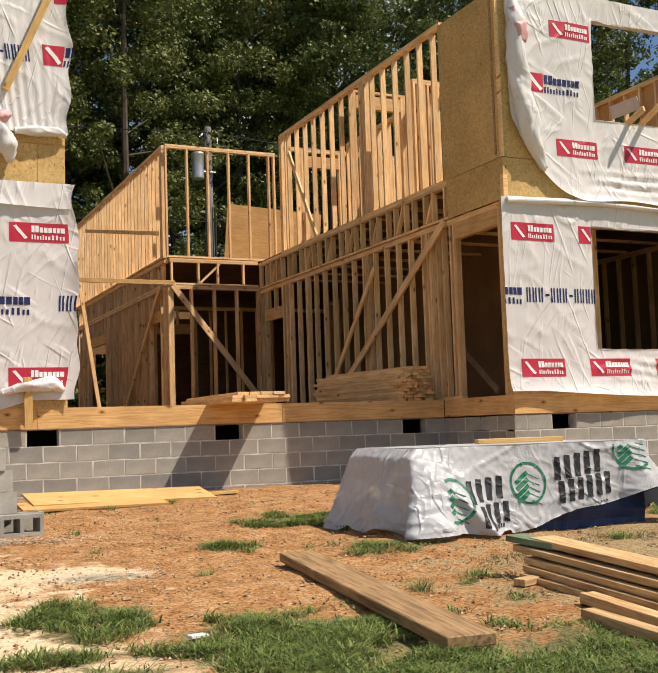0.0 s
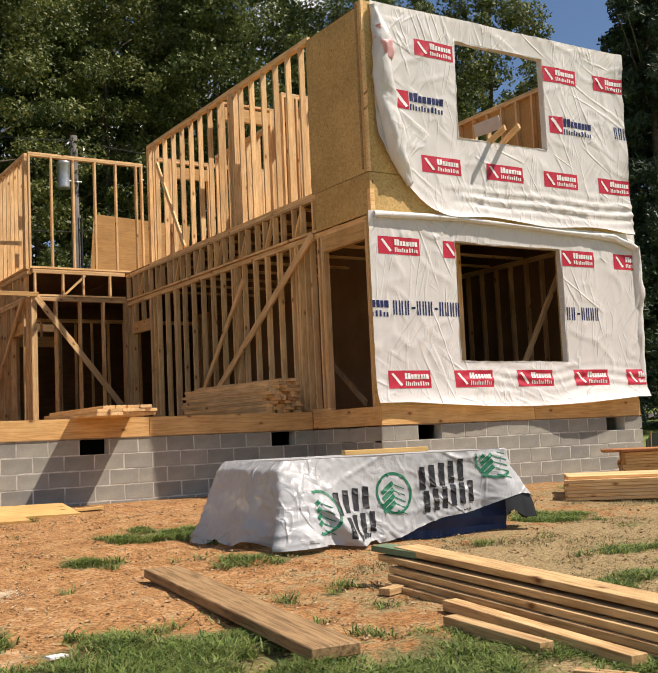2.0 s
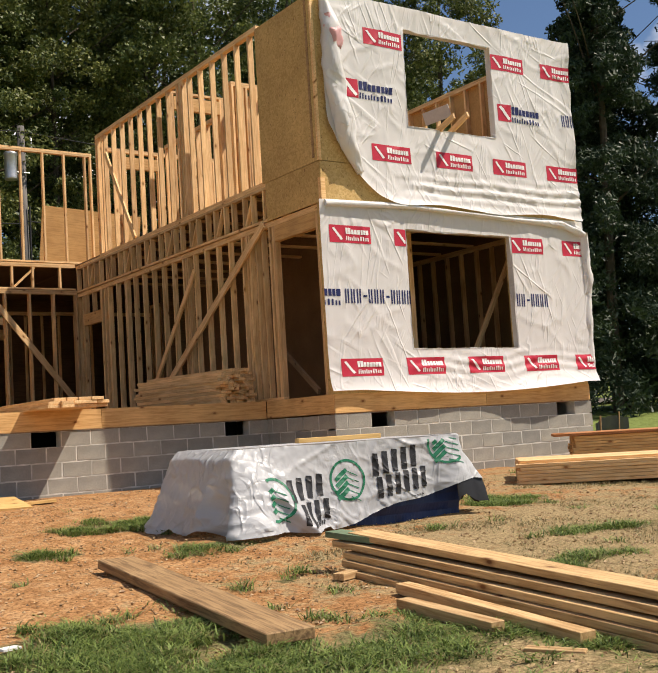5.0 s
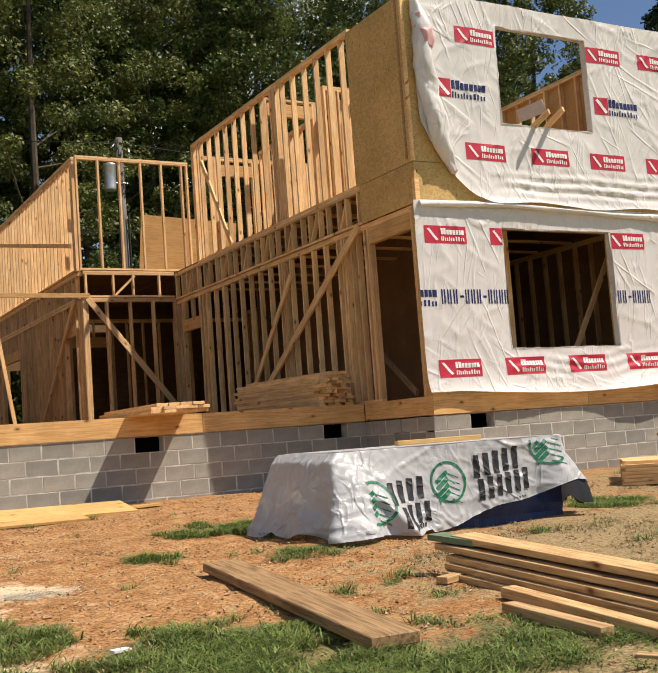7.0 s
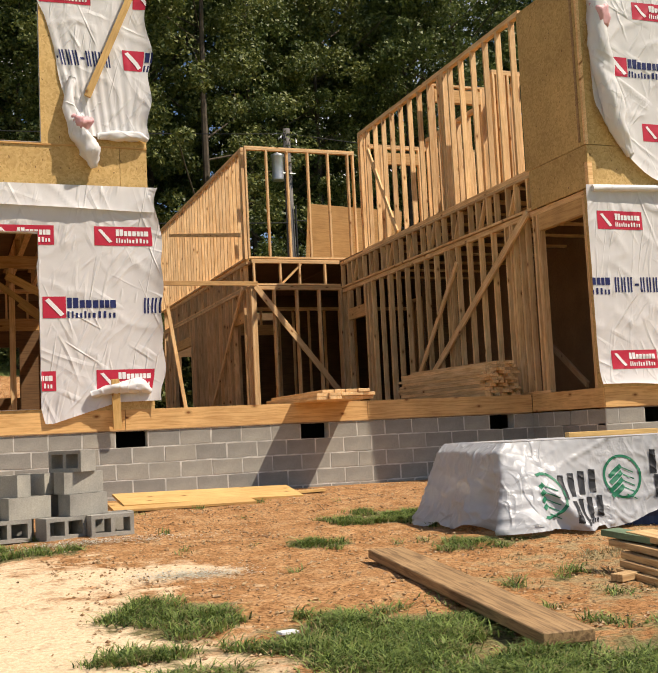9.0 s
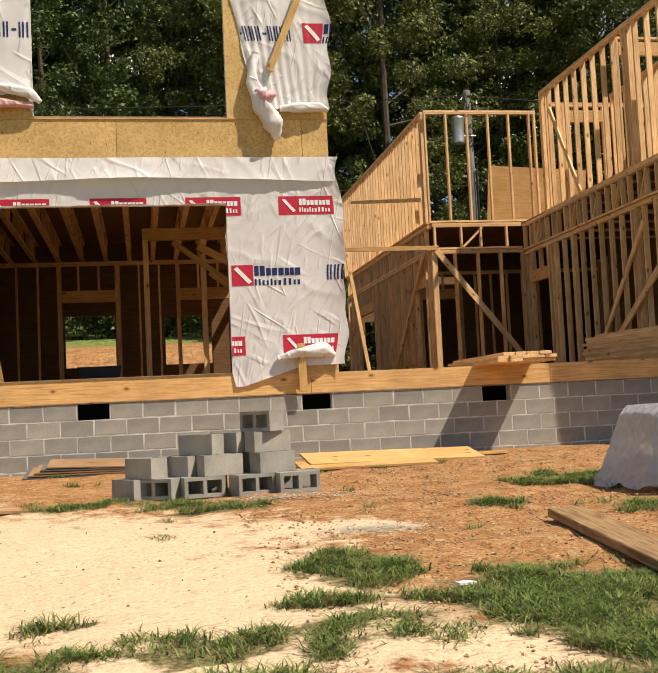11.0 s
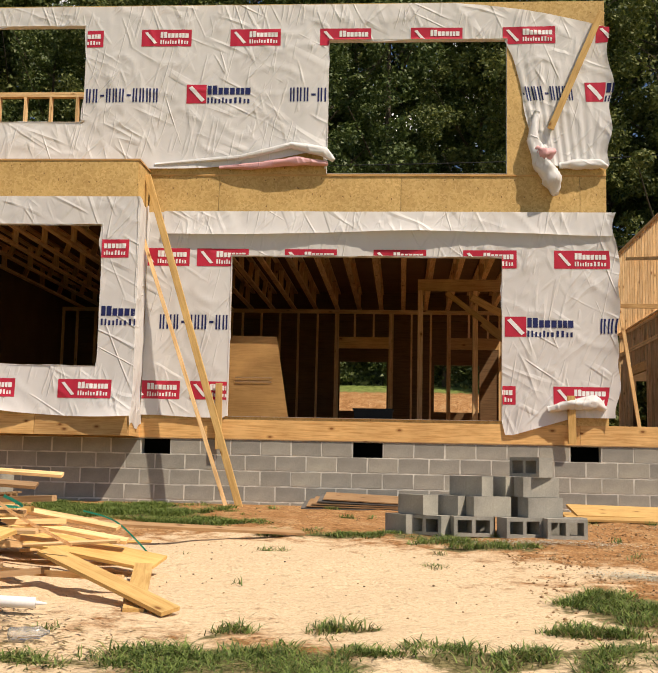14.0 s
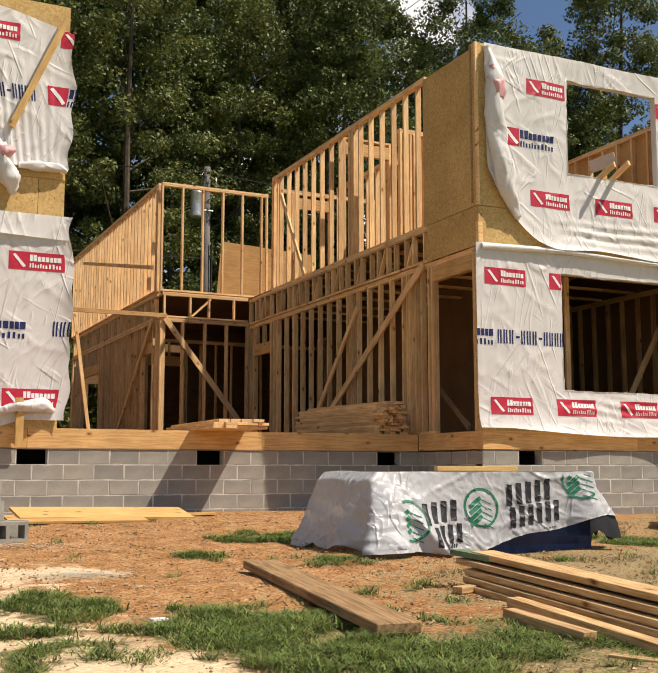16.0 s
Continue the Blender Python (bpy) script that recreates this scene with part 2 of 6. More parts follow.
def ground_material(name):
    """Red clay with pale sawdust, dry straw and green patches, each with its own outline."""
    m, n, l, b = mat(name, 0.95, 0, 0.1)
    mp = coords(n, l)
    big, mid, fine = tex_noise(n, l, mp, 0.7, 5), tex_noise(n, l, mp, 5, 6, 0.65), tex_noise(n, l, mp, 38, 4, 0.7)
    clay = ramp(n, [(0.3, (0.27, 0.125, 0.047)), (0.52, (0.41, 0.22, 0.095)), (0.75, (0.52, 0.34, 0.18))])
    l.new(mid.outputs["Fac"], clay.inputs[0])
    grit = ramp(n, [(0.36, (0.42, 0.37, 0.33)), (0.5, (0.92, 0.92, 0.92)), (0.66, (1.3, 1.3, 1.3))])
    l.new(fine.outputs["Fac"], grit.inputs[0])
    col = mixc(n, l, clay.outputs[0], grit.outputs[0], 1.0, "MULTIPLY")
    att = n.new("ShaderNodeAttribute")
    att.attribute_name = "cover"
    sp = n.new("ShaderNodeSeparateColor")
    l.new(att.outputs["Color"], sp.inputs[0])

    def mask(sock, rag=0.55):
        ma = n.new("ShaderNodeMath")
        ma.operation = "ADD"
        mb = n.new("ShaderNodeMath")
        mb.operation = "MULTIPLY_ADD"
        l.new(mid.outputs["Fac"], mb.inputs[0])
        mb.inputs[1].default_value, mb.inputs[2].default_value = rag * 2, -rag
        l.new(sock, ma.inputs[0])
        l.new(mb.outputs[0], ma.inputs[1])
        rr = ramp(n, [(0.42, (0, 0, 0)), (0.58, (1, 1, 1))])
        l.new(ma.outputs[0], rr.inputs[0])
        return rr.outputs[0]

    sand = ramp(n, [(0.3, (0.52, 0.375, 0.225)), (0.6, (0.74, 0.565, 0.37))])
    l.new(fine.outputs["Fac"], sand.inputs[0])
    straw = ramp(n, [(0.32, (0.15, 0.105, 0.05)), (0.65, (0.41, 0.305, 0.16))])
    l.new(fine.outputs["Fac"], straw.inputs[0])
    green = ramp(n, [(0.34, (0.06, 0.055, 0.02)), (0.62, (0.24, 0.2, 0.095))])
    l.new(fine.outputs["Fac"], green.inputs[0])
    col = mixc(n, l, col, straw.outputs[0], mask(sp.outputs[2]))
    col = mixc(n, l, col, sand.outputs[0], mask(sp.outputs[0], 0.4))
    lawn = ramp(n, [(0.3, (0.085, 0.12, 0.028)), (0.7, (0.24, 0.29, 0.085))])
    l.new(mid.outputs["Fac"], lawn.inputs[0])
    col = mixc(n, l, col, mixc(n, l, green.outputs[0], lawn.outputs[0], att.outputs["Alpha"]), mask(sp.outputs[1], 0.6))
    l.new(col, b.inputs["Base Color"])
    dent = tex_noise(n, l, coords(n, l, (1.0, 1.6, 1.0)), 7.5, 2.0, 0.5, 0.8)
    hollow = ramp(n, [(0.36, (0, 0, 0)), (0.46, (1, 1, 1))])
    l.new(dent.outputs["Fac"], hollow.inputs[0])
    add = n.new("ShaderNodeMath")
    l.new(mid.outputs["Fac"], add.inputs[0])
    l.new(fine.outputs["Fac"], add.inputs[1])
    deep = n.new("ShaderNodeMath")
    deep.operation = "MULTIPLY_ADD"
    l.new(hollow.outputs[0], deep.inputs[0])
    deep.inputs[1].default_value = 0.8
    l.new(add.outputs[0], deep.inputs[2])
    bump(n, l, b, deep.outputs[0], 0.6, 0.024)
    return m


STUD = wood("pale pine", (0.87, 0.61, 0.33), (0.67, 0.395, 0.17))
RAW = wood("yard-weathered pine", (0.6, 0.42, 0.22), (0.36, 0.21, 0.09))
HEAVY = wood("dirty weathered plank", (0.33, 0.215, 0.11), (0.13, 0.08, 0.04), knots=False)
RIM = wood("yellow pine rim board", (0.72, 0.46, 0.2), (0.54, 0.3, 0.11))
OLDWOOD = wood("weathered pine", (0.4, 0.26, 0.14), (0.28, 0.165, 0.085))
YELLOW = wood("yellow pine board", (0.68, 0.45, 0.18), (0.52, 0.32, 0.11))
REDWOOD = wood("reddish cedar board", (0.5, 0.22, 0.085), (0.36, 0.14, 0.05))
PLY = wood("plywood face", (0.62, 0.38, 0.155), (0.5, 0.29, 0.11), knots=False)
# Board colour darkened to put interior shade into floors, ceilings and walls.
SHADE_BOARD = wood("shade-darkened board", (0.24, 0.14, 0.066), (0.16, 0.09, 0.042), knots=False)
OSB = osb_material("oriented strand board")
BLOCK = block_material("concrete block")
MORTAR = plain("mortar", (0.55, 0.53, 0.47), 0.95, var=0.35, scale=4, bumps=0.6)
WRAP = wrap_material("white house wrap", (0.785, 0.765, 0.745), 0.5)
TARP = wrap_material("grey white lumber tarp", (0.51, 0.52, 0.53), 0.38, True)
RED = plain("red print", (0.5, 0.022, 0.05), 0.5, var=0.08)
WHITE = plain("white print", (0.8, 0.78, 0.76), 0.5, var=0.05)
NAVY = plain("navy print", (0.014, 0.02, 0.1), 0.5, var=0.1)
BLACK = plain("black print", (0.02, 0.02, 0.022), 0.5, var=0.1)
GREEN = plain("green print", (0.01, 0.15, 0.075), 0.5, var=0.1)
PLASTIC_BLACK = plain("black plastic sheet", (0.014, 0.014, 0.016), 0.5, var=0.3, scale=4, spec=0.4)
BLUE = plain("blue plastic", (0.02, 0.035, 0.11), 0.4, var=0.2)
STRAP = plain("green strapping", (0.02, 0.3, 0.2), 0.35, var=0.1)
CLEAR = plain("clear bottle plastic", (0.85, 0.87, 0.87), 0.12, var=0.1, spec=0.6)
CLEAR.node_tree.nodes["Principled BSDF"].inputs["Transmission Weight"].default_value = 0.85
GREYPOLE = plain("grey weathered pole", (0.13, 0.12, 0.11), 0.85, var=0.2, scale=3)
METAL = plain("galvanised metal", (0.5, 0.5, 0.5), 0.4, 0.7, var=0.1)
DARKWIRE = plain("dark cable", (0.03, 0.03, 0.03), 0.6, var=0.1)
BARK = plain("bark", (0.09, 0.07, 0.05), 0.95, var=0.35, scale=4, bumps=0.6)
LEAF = leaf_material("broadleaf foliage", (0.03, 0.058, 0.016), (0.19, 0.22, 0.066), 0.25)
NEEDLE = leaf_material("conifer foliage", (0.016, 0.036, 0.018), (0.05, 0.075, 0.034), 0.12)
GRASS = leaf_material("grass blades", (0.03, 0.07, 0.014), (0.27, 0.36, 0.1), 0.3)
STRAW = leaf_material("dry straw blades", (0.16, 0.12, 0.055), (0.46, 0.37, 0.2), 0.3)
GROUND = ground_material("red clay ground")
ASPHALT = plain("pale asphalt", (0.24, 0.21, 0.19), 0.9, var=0.12, scale=2)

# ---- builders ----
WORLD = {}


def thing(name, loc, label, category, group="", kind=""):
    ob = new(name)
    ob.empty_display_size = 0.2
    ob.matrix_basis = Matrix.Translation(loc)
    WORLD[ob.name] = ob.matrix_basis.copy()
    return tagged(ob, label, category, group, kind)


def place(name, mesh, parent=None, m=None, label=""):
    ob = new(name, mesh)
    m = m if m is not None else Matrix()
    if parent is not None:
        ob.parent = parent
        ob.matrix_parent_inverse = WORLD[parent.name].inverted()
    ob.matrix_basis = m
    WORLD[ob.name] = m.copy()
    if label:
        ob["label"] = label
    return ob


def part(name, bm, material, parent=None, label="", m=None, smooth=False):
    me = bpy.data.meshes.new(name)
    bm.to_mesh(me)
    bm.free()
    me.materials.append(material)
    if smooth:
        for p in me.polygons:
            p.use_smooth = True
    return place(name, me, parent, m, label)


BOXES = {}


def box_mesh(l, w, t, material, chamfer=0.0):
    key = (round(l, 3), round(w, 3), round(t, 3), material.name, chamfer)
    if key not in BOXES:
        bm = bmesh.new()
        bmesh.ops.create_cube(bm, size=1)
        bmesh.ops.scale(bm, vec=(l, w, t), verts=bm.verts)
        if chamfer:
            bmesh.ops.bevel(bm, geom=bm.edges[:], offset=chamfer, segments=1, affect="EDGES")
        me = bpy.data.meshes.new("board")
        bm.to_mesh(me)
        bm.free()
        me.materials.append(material)
        BOXES[key] = me
    return BOXES[key]


def board(name, a, b, width, thick, material=None, parent=None, up=(0, 0, 1), chamfer=0.0, label="", twist=0.0):
    """A straight board from a to b; its thickness lies along up, its width across."""
    a, b = Vector(a), Vector(b)
    x = (b - a).normalized()
    u = Vector(up)
    if abs(x.dot(u.normalized())) > 0.98:
        u = Vector((0, 1, 0))
    y = u.cross(x).normalized()
    z = x.cross(y)
    r = Matrix((x, y, z)).transposed().to_4x4()
    m = Matrix.Translation((a + b) / 2) @ r @ Matrix.Rotation(radians(twist), 4, "X")
    return place(name, box_mesh((b - a).length, width, thick, material or STUD, chamfer), parent, m, label)


def slab(name, x0, x1, y0, y1, z0, z1, material, parent=None, label=""):
    """An upright or level panel; its longer level side is its own X."""
    m = Matrix.Translation(((x0 + x1) / 2, (y0 + y1) / 2, (z0 + z1) / 2))
    lx, ly = x1 - x0, y1 - y0
    if ly > lx:
        m = m @ Matrix.Rotation(radians(90), 4, "Z")
        lx, ly = ly, lx
    return place(name, box_mesh(lx, ly, z1 - z0, material), parent, m, label)


def ground_z(x, y):
    z = 0.045 * min(0.0, y + 1.0)
    if y < -20:
        z = 0.045 * -19
    if x > 9.0 and y < 3:
        z -= 0.05 * min(1.0, (x - 9.0) / 3.0) * max(0.0, min(1.0, (4 + y) / 4)) if y > -4 else 0.0
    z += 0.2 * math.exp(-((x + 2.5) ** 2 + (y + 7.3) ** 2) / 0.8)
    d = max(0.0, y - 15.0)
    side = max(0.0, min(1.0, (34.0 - x) / 14.0))
    z += side * (1.9 * min(1.0, d / 7.0) + 0.16 * max(0.0, d - 9.0))
    if x < 7.0 and y > 16.7:
        z += (1.6 * min(1.0, (y - 16.7) / 1.5)) * min(1.0, (7.0 - x) / 2.5) * max(0.0, min(1.0, (27.0 - y) / 6.0))
    e = max(0.0, math.hypot(x - 14.0, max(0.0, y)) - 14.0) if x > 14 else 0.0
    z += 0.035 * e * (1 - side) + 0.01 * e * side
    return z


FLOOR, FTOP, BAND0, BAND1, TOP = 1.12, 0.85, 3.93, 4.42, 6.79
XR, YR, XE = 8.85, -1.76, 13.88
XM, YM = 6.83, 7.42
XL, XB0, XB1, YB, XW = 3.35, -6.14, -2.89, -0.55, -6.9

# ---- the setting: ground, foundation, floors, walls ----


def blob(x, y, cx, cy, rx, ry):
    """1 in the middle of an oval, 0.5 on its rim, 0 well outside."""
    return max(0.0, min(1.0, 1.0 - 0.5 * math.hypot((x - cx) / rx, (y - cy) / ry)))


def cover(x, y):
    sand = max(blob(x, y, -0.9, -6.25, 2.8, 2.3), blob(x, y, 1.0, -7.6, 1.1, 1.5), blob(x, y, 1.3, -8.6, 1.0, 0.75), blob(x, y, 0.7, -9.35, 1.1, 0.45), blob(x, y, 2.3, -9.1, 0.5, 0.4), blob(x, y, -1.3, -8.9, 1.2, 0.7) * 0.9, blob(x, y, 2.0, -5.8, 0.8, 0.5) * 0.85)
    green = 0.0
    gx = x + 0.35 * noise.noise((x * 1.5, y * 1.5, 21)) + 0.14 * noise.noise((x * 5, y * 5, 22))
    gy = y + 0.28 * noise.noise((x * 1.3, y * 1.5, 23)) + 0.12 * noise.noise((x * 5, y * 5, 24))
    for c in ((3.0, -8.22, 0.8, 0.42), (2.75, -8.65, 0.5, 0.3), (3.4, -9.2, 0.75, 0.5), (4.4, -9.35, 1.1, 0.42), (2.0, -7.27, 0.34, 0.34), (1.72, -8.03, 0.2, 0.2), (1.33, -8.5, 0.2, 0.14), (1.82, -8.68, 0.32, 0.22), (0.95, -8.9, 0.28, 0.17),
              (0.46, -8.9, 0.12, 0.1), (-0.15, -9.15, 0.42, 0.4), (0.1, -9.85, 1.4, 0.35), (-0.27, -8.32, 0.09, 0.06), (0.32, -8.2, 0.17, 0.07), (0.54, -8.88, 0.14, 0.11), (1.12, -8.6, 0.28, 0.2), (-0.83, -9.2, 0.14, 0.1), (-1.4, -10.0, 0.5, 0.2),
              (-2.7, -1.7, 1.0, 0.8), (-1.6, -2.8, 0.6, 0.3), (0.3, -3.75, 0.8, 0.22), (1.35, -4.42, 0.55, 0.15), (4.75, -3.75, 0.32, 0.4), (3.66, -5.19, 0.28, 0.1), (4.9, -5.92, 0.4, 0.12), (8.4, -5.2, 0.45, 0.5), (4.6, -7.2, 0.12, 0.09),
              (6.6, -10.2, 2.2, 0.6), (9.5, -7.4, 1.0, 0.35), (2.2, -10.0, 1.2, 0.32), (6.2, -8.2, 0.5, 0.16), (7.6, -7.3, 0.6, 0.14)):
        green = max(green, blob(gx, gy, *c))
    if x > 17 or y > 19.5 or x < -12 or y < -11.9 + 0.8 * noise.noise((x * 0.7, y * 0.7, 3)):
        green = 0.9
    straw = max(blob(x, y, 8.6, -8.0, 4.0, 2.6), blob(x, y, 4.6, -9.9, 3.6, 1.0), blob(x, y, -1.6, -9.6, 1.5, 0.6), blob(x, y, 1.2, -10.1, 2.8, 0.6), blob(x, y, 13, -4.5, 4.0, 2.6) * 0.92)
    return sand, green, straw


def build_ground():
    xs = np.unique(np.concatenate([np.linspace(-220, -20, 14), np.linspace(-20, -7, 27), np.arange(-7, 12, 0.16), np.linspace(12, 30, 40), np.linspace(30, 260, 24)]).round(3))
    ys = np.unique(np.concatenate([np.linspace(-120, -15, 10), np.linspace(-15, -11.5, 10), np.arange(-11.5, 0.4, 0.14), np.linspace(0.4, 30, 40), np.linspace(30, 320, 30)]).round(3))
    verts, cols = [], []
    for y in ys:
        for x in xs:
            z = ground_z(x, y)
            if -8 < x < 16 and -13 < y < -0.2:
                z += 0.05 * (noise.noise((x * 0.8, y * 0.8, 0))) + 0.022 * noise.noise((x * 3.1, y * 3.1, 5)) + 0.012 * noise.noise((x * 8, y * 8, 9))
            verts.append((x, y, z))
            cols.append(cover(x, y))
    nx = len(xs)
    faces = [(j * nx + i, j * nx + i + 1, (j + 1) * nx + i + 1, (j + 1) * nx + i) for j in range(len(ys) - 1) for i in range(nx - 1)]
    me = bpy.data.meshes.new("ground")
    me.from_pydata(verts, [], faces)
    att = me.color_attributes.new("cover", "FLOAT_COLOR", "POINT")
    att.data.foreach_set("color", np.array([(r, g, b, 1.0 if abs(v[0]) > 16.5 or v[1] > 19.5 or v[1] < -12.2 else 0.0) for (r, g, b), v in zip(cols, verts)], dtype=np.float32).ravel())
    me.polygons.foreach_set("use_smooth", [True] * len(faces))
    me.materials.append(GROUND)
    return tagged(place("ground", me), "red clay ground with sawdust and grass patches", "ground", kind="structure")


build_ground()
road_bm = bmesh.new()
prev = None
for i in range(24):
    x = 24 + i * 6.0
    y0, y1 = 33 - i * 2.4, 41 - i * 2.2
    cur = [road_bm.verts.new((x, y, ground_z(x, y) + 0.14)) for y in (y0, y1)]
    if prev:
        road_bm.faces.new((prev[0], cur[0], cur[1], prev[1]))
    prev = cur
bmesh.ops.solidify(road_bm, geom=road_bm.faces[:], thickness=0.12)
tagged(part("road", road_bm, ASPHALT), "pale asphalt road beyond the lawn", "road", kind="structure")


def pierced(name, horizontal, fixed, u0, u1, z0, z1, thick, material, holes, label, parent=None):
    """A wall panel with real openings. horizontal: 'x' runs along x at y = fixed..fixed+thick, 'y' along y at x = fixed..fixed+thick."""
    us = sorted({u0, u1, *[min(max(h[k], u0), u1) for h in holes for k in (0, 1)]})
    zs = sorted({z0, z1, *[min(max(h[k], z0), z1) for h in holes for k in (2, 3)]})
    solid = {}
    for i in range(len(us) - 1):
        for j in range(len(zs) - 1):
            c, d = (us[i] + us[i + 1]) / 2, (zs[j] + zs[j + 1]) / 2
            solid[i, j] = not any(h[0] < c < h[1] and h[2] < d < h[3] for h in holes)
    bm = bmesh.new()
    cache = {}

    def v(i, j, k):
        if (i, j, k) not in cache:
            w = fixed + thick * k
            cache[i, j, k] = bm.verts.new((us[i], w, zs[j]) if horizontal == "x" else (w, us[i], zs[j]))
        return cache[i, j, k]

    for (i, j), s in solid.items():
        if not s:
            continue
        for k in (0, 1):
            bm.faces.new([v(i, j, k), v(i + 1, j, k), v(i + 1, j + 1, k), v(i, j + 1, k)])
        for di, dj, e in ((-1, 0, ((0, 0), (0, 1))), (1, 0, ((1, 0), (1, 1))), (0, -1, ((0, 0), (1, 0))), (0, 1, ((0, 1), (1, 1)))):
            if not solid.get((i + di, j + dj), False):
                (a, b), (c, d) = e
                bm.faces.new([v(i + a, j + b, 0), v(i + c, j + d, 0), v(i + c, j + d, 1), v(i + a, j + b, 1)])
    bmesh.ops.recalc_face_normals(bm, faces=bm.faces)
    ob = part(name, bm, material, parent)
    if parent is None:
        tagged(ob, label, "wall", kind="structure")
    return ob


CB = 0.4064
VL = [(k * CB + 0.005, (k + 1) * CB - 0.005, FTOP - CB / 2, FTOP - 0.004) for k in (-16, -7, 0, 7, 13, 20)]
VS = [(YR + 1.5 * CB, YR + 2.5 * CB, FTOP - CB / 2, FTOP - 0.004)]
VR = [(XR + k * CB, XR + (k + 1) * CB, FTOP - CB / 2, FTOP - 0.004) for k in (1.5, 10.5)]
# foundation cores; the blocks stand proud of them
core_left = pierced("wall_foundation_1", "x", 0.004, XW, XR, -0.6, FTOP - 0.003, 0.18, MORTAR, VL, "grey concrete block foundation wall with open vents")
core_side = pierced("wall_foundation_2", "y", XR + 0.004, YR + 0.03, 0.0, -0.6, FTOP - 0.003, 0.18, MORTAR, VS, "short grey concrete block foundation return")
core_right = pierced("wall_foundation_3", "x", YR + 0.004, XR + 0.004, XE - 0.012, -0.6, FTOP - 0.003, 0.18, MORTAR, VR, "grey concrete block foundation under the wing")
core_end = pierced("wall_foundation_4", "y", XE - 0.2, YR + 0.2, 16.4, -0.6, FTOP + 0.02, 0.18, MORTAR, [], "grey concrete block foundation end wall")
core_west = pierced("wall_foundation_5", "y", XW, 0.2, 16.4, -0.6, FTOP + 0.02, 0.18, MORTAR, [], "grey concrete block foundation end wall")

pierced("wall_foundation_6", "x", 16.4, XW, XE, -0.6, FTOP + 0.02, 0.2, MORTAR, [], "grey concrete block foundation back wall")
# Black wall added behind the vents; the crawlspace shade is in its colour.
VENT_BACKING = plain("black vent backing", (0.02, 0.02, 0.02), 0.8, var=0.3, scale=5)
pierced("wall_vent_backing", "x", 0.75, XW + 0.2, XR - 0.1, -0.6, FLOOR - 0.04, 0.1, VENT_BACKING, [], "added black wall that darkens the foundation vents")
pierced("wall_north_3", "x", 9.05, XW, XL, 3.75, BAND1, 0.1, SHADE_BOARD, [], "strand board band at the back")
tagged(slab("floor_left", XW + 0.05, XR + 0.1, 0.045, 16.5, FLOOR - 0.03, FLOOR, SHADE_BOARD), "plywood subfloor of the unfinished house", "floor", kind="structure")
tagged(slab("floor_right", XR + 0.1, XE - 0.05, YR + 0.045, 16.5, FLOOR - 0.034, FLOOR - 0.004, SHADE_BOARD), "plywood subfloor of the wing", "floor", kind="structure")
tagged(slab("ceiling_left", XW + 0.05, XL - 0.06, 0.06, 9.2, BAND1 - 0.05, BAND1 - 0.01, SHADE_BOARD), "upper subfloor seen from below", "ceiling", kind="structure")
tagged(slab("ceiling_right", XR + 0.06, XE - 0.05, YR + 0.06, 16.2, BAND1 - 0.06, BAND1 - 0.03, SHADE_BOARD), "upper subfloor of the wing", "ceiling", kind="structure")
tagged(slab("ceiling_middle", XM + 0.06, XR + 0.05, YM + 0.06, 15.5, BAND1 - 0.055, BAND1 - 0.02, SHADE_BOARD), "upper subfloor of the middle part", "ceiling", kind="structure")

# rim boards on the foundation
rim = thing("rim_board", (0, 0, FTOP), "long yellow pine rim boards on the block foundation", "rim board", kind="structure")


def rim_run(a, b, joints, name="board"):
    a, b = Vector(a), Vector(b)
    cuts = [0.0, *joints, 1.0]
    for p, q in zip(cuts, cuts[1:]):
        d = (b - a).normalized() * 0.003
        board(name, a.lerp(b, p) + d, a.lerp(b, q) - d, 0.255, 0.04, RIM, rim, up=Vector((0, 0, 1)).cross((b - a).normalized()))


zc = FTOP + 0.143
rim_run((XB1, 0.015, zc), (XR - 0.01, 0.015, zc), [0.5, 0.78])
rim_run((XR + 0.01, -0.02, zc), (XR + 0.01, YR, zc), [])
rim_run((XR, YR + 0.01, zc), (XE, YR + 0.01, zc), [0.55])
rim_run((XB0, YB + 0.01, zc), (XB1, YB + 0.01, zc), [0.62])
rim_run((XB1 + 0.0, YB, zc), (XB1 + 0.0, 0.0, zc), [])
rim_run((XB0, 0.0, zc), (XB0, YB, zc), [])
rim_run((XW, 0.015, zc), (XB0, 0.015, zc), [])
rim_run((XE, YR, zc), (XE, 16.6, zc), [0.3, 0.65])
rim_run((XW, 16.6, zc), (XW, 0.0, zc), [0.5])
rim_run((XE, 16.6, zc), (XW, 16.6, zc), [0.25, 0.5, 0.75])
for a, b in (((XB1, 0.02), (XR - 0.02, 0.02)), ((XR, YR + 0.03), (XE, YR + 0.03)), ((XW, 0.02), (XB1, 0.02))):
    board("sill_plate", (a[0], a[1] + 0.03, FTOP + 0.008), (b[0], b[1] + 0.03, FTOP + 0.008), 0.12, 0.014, OLDWOOD, rim)
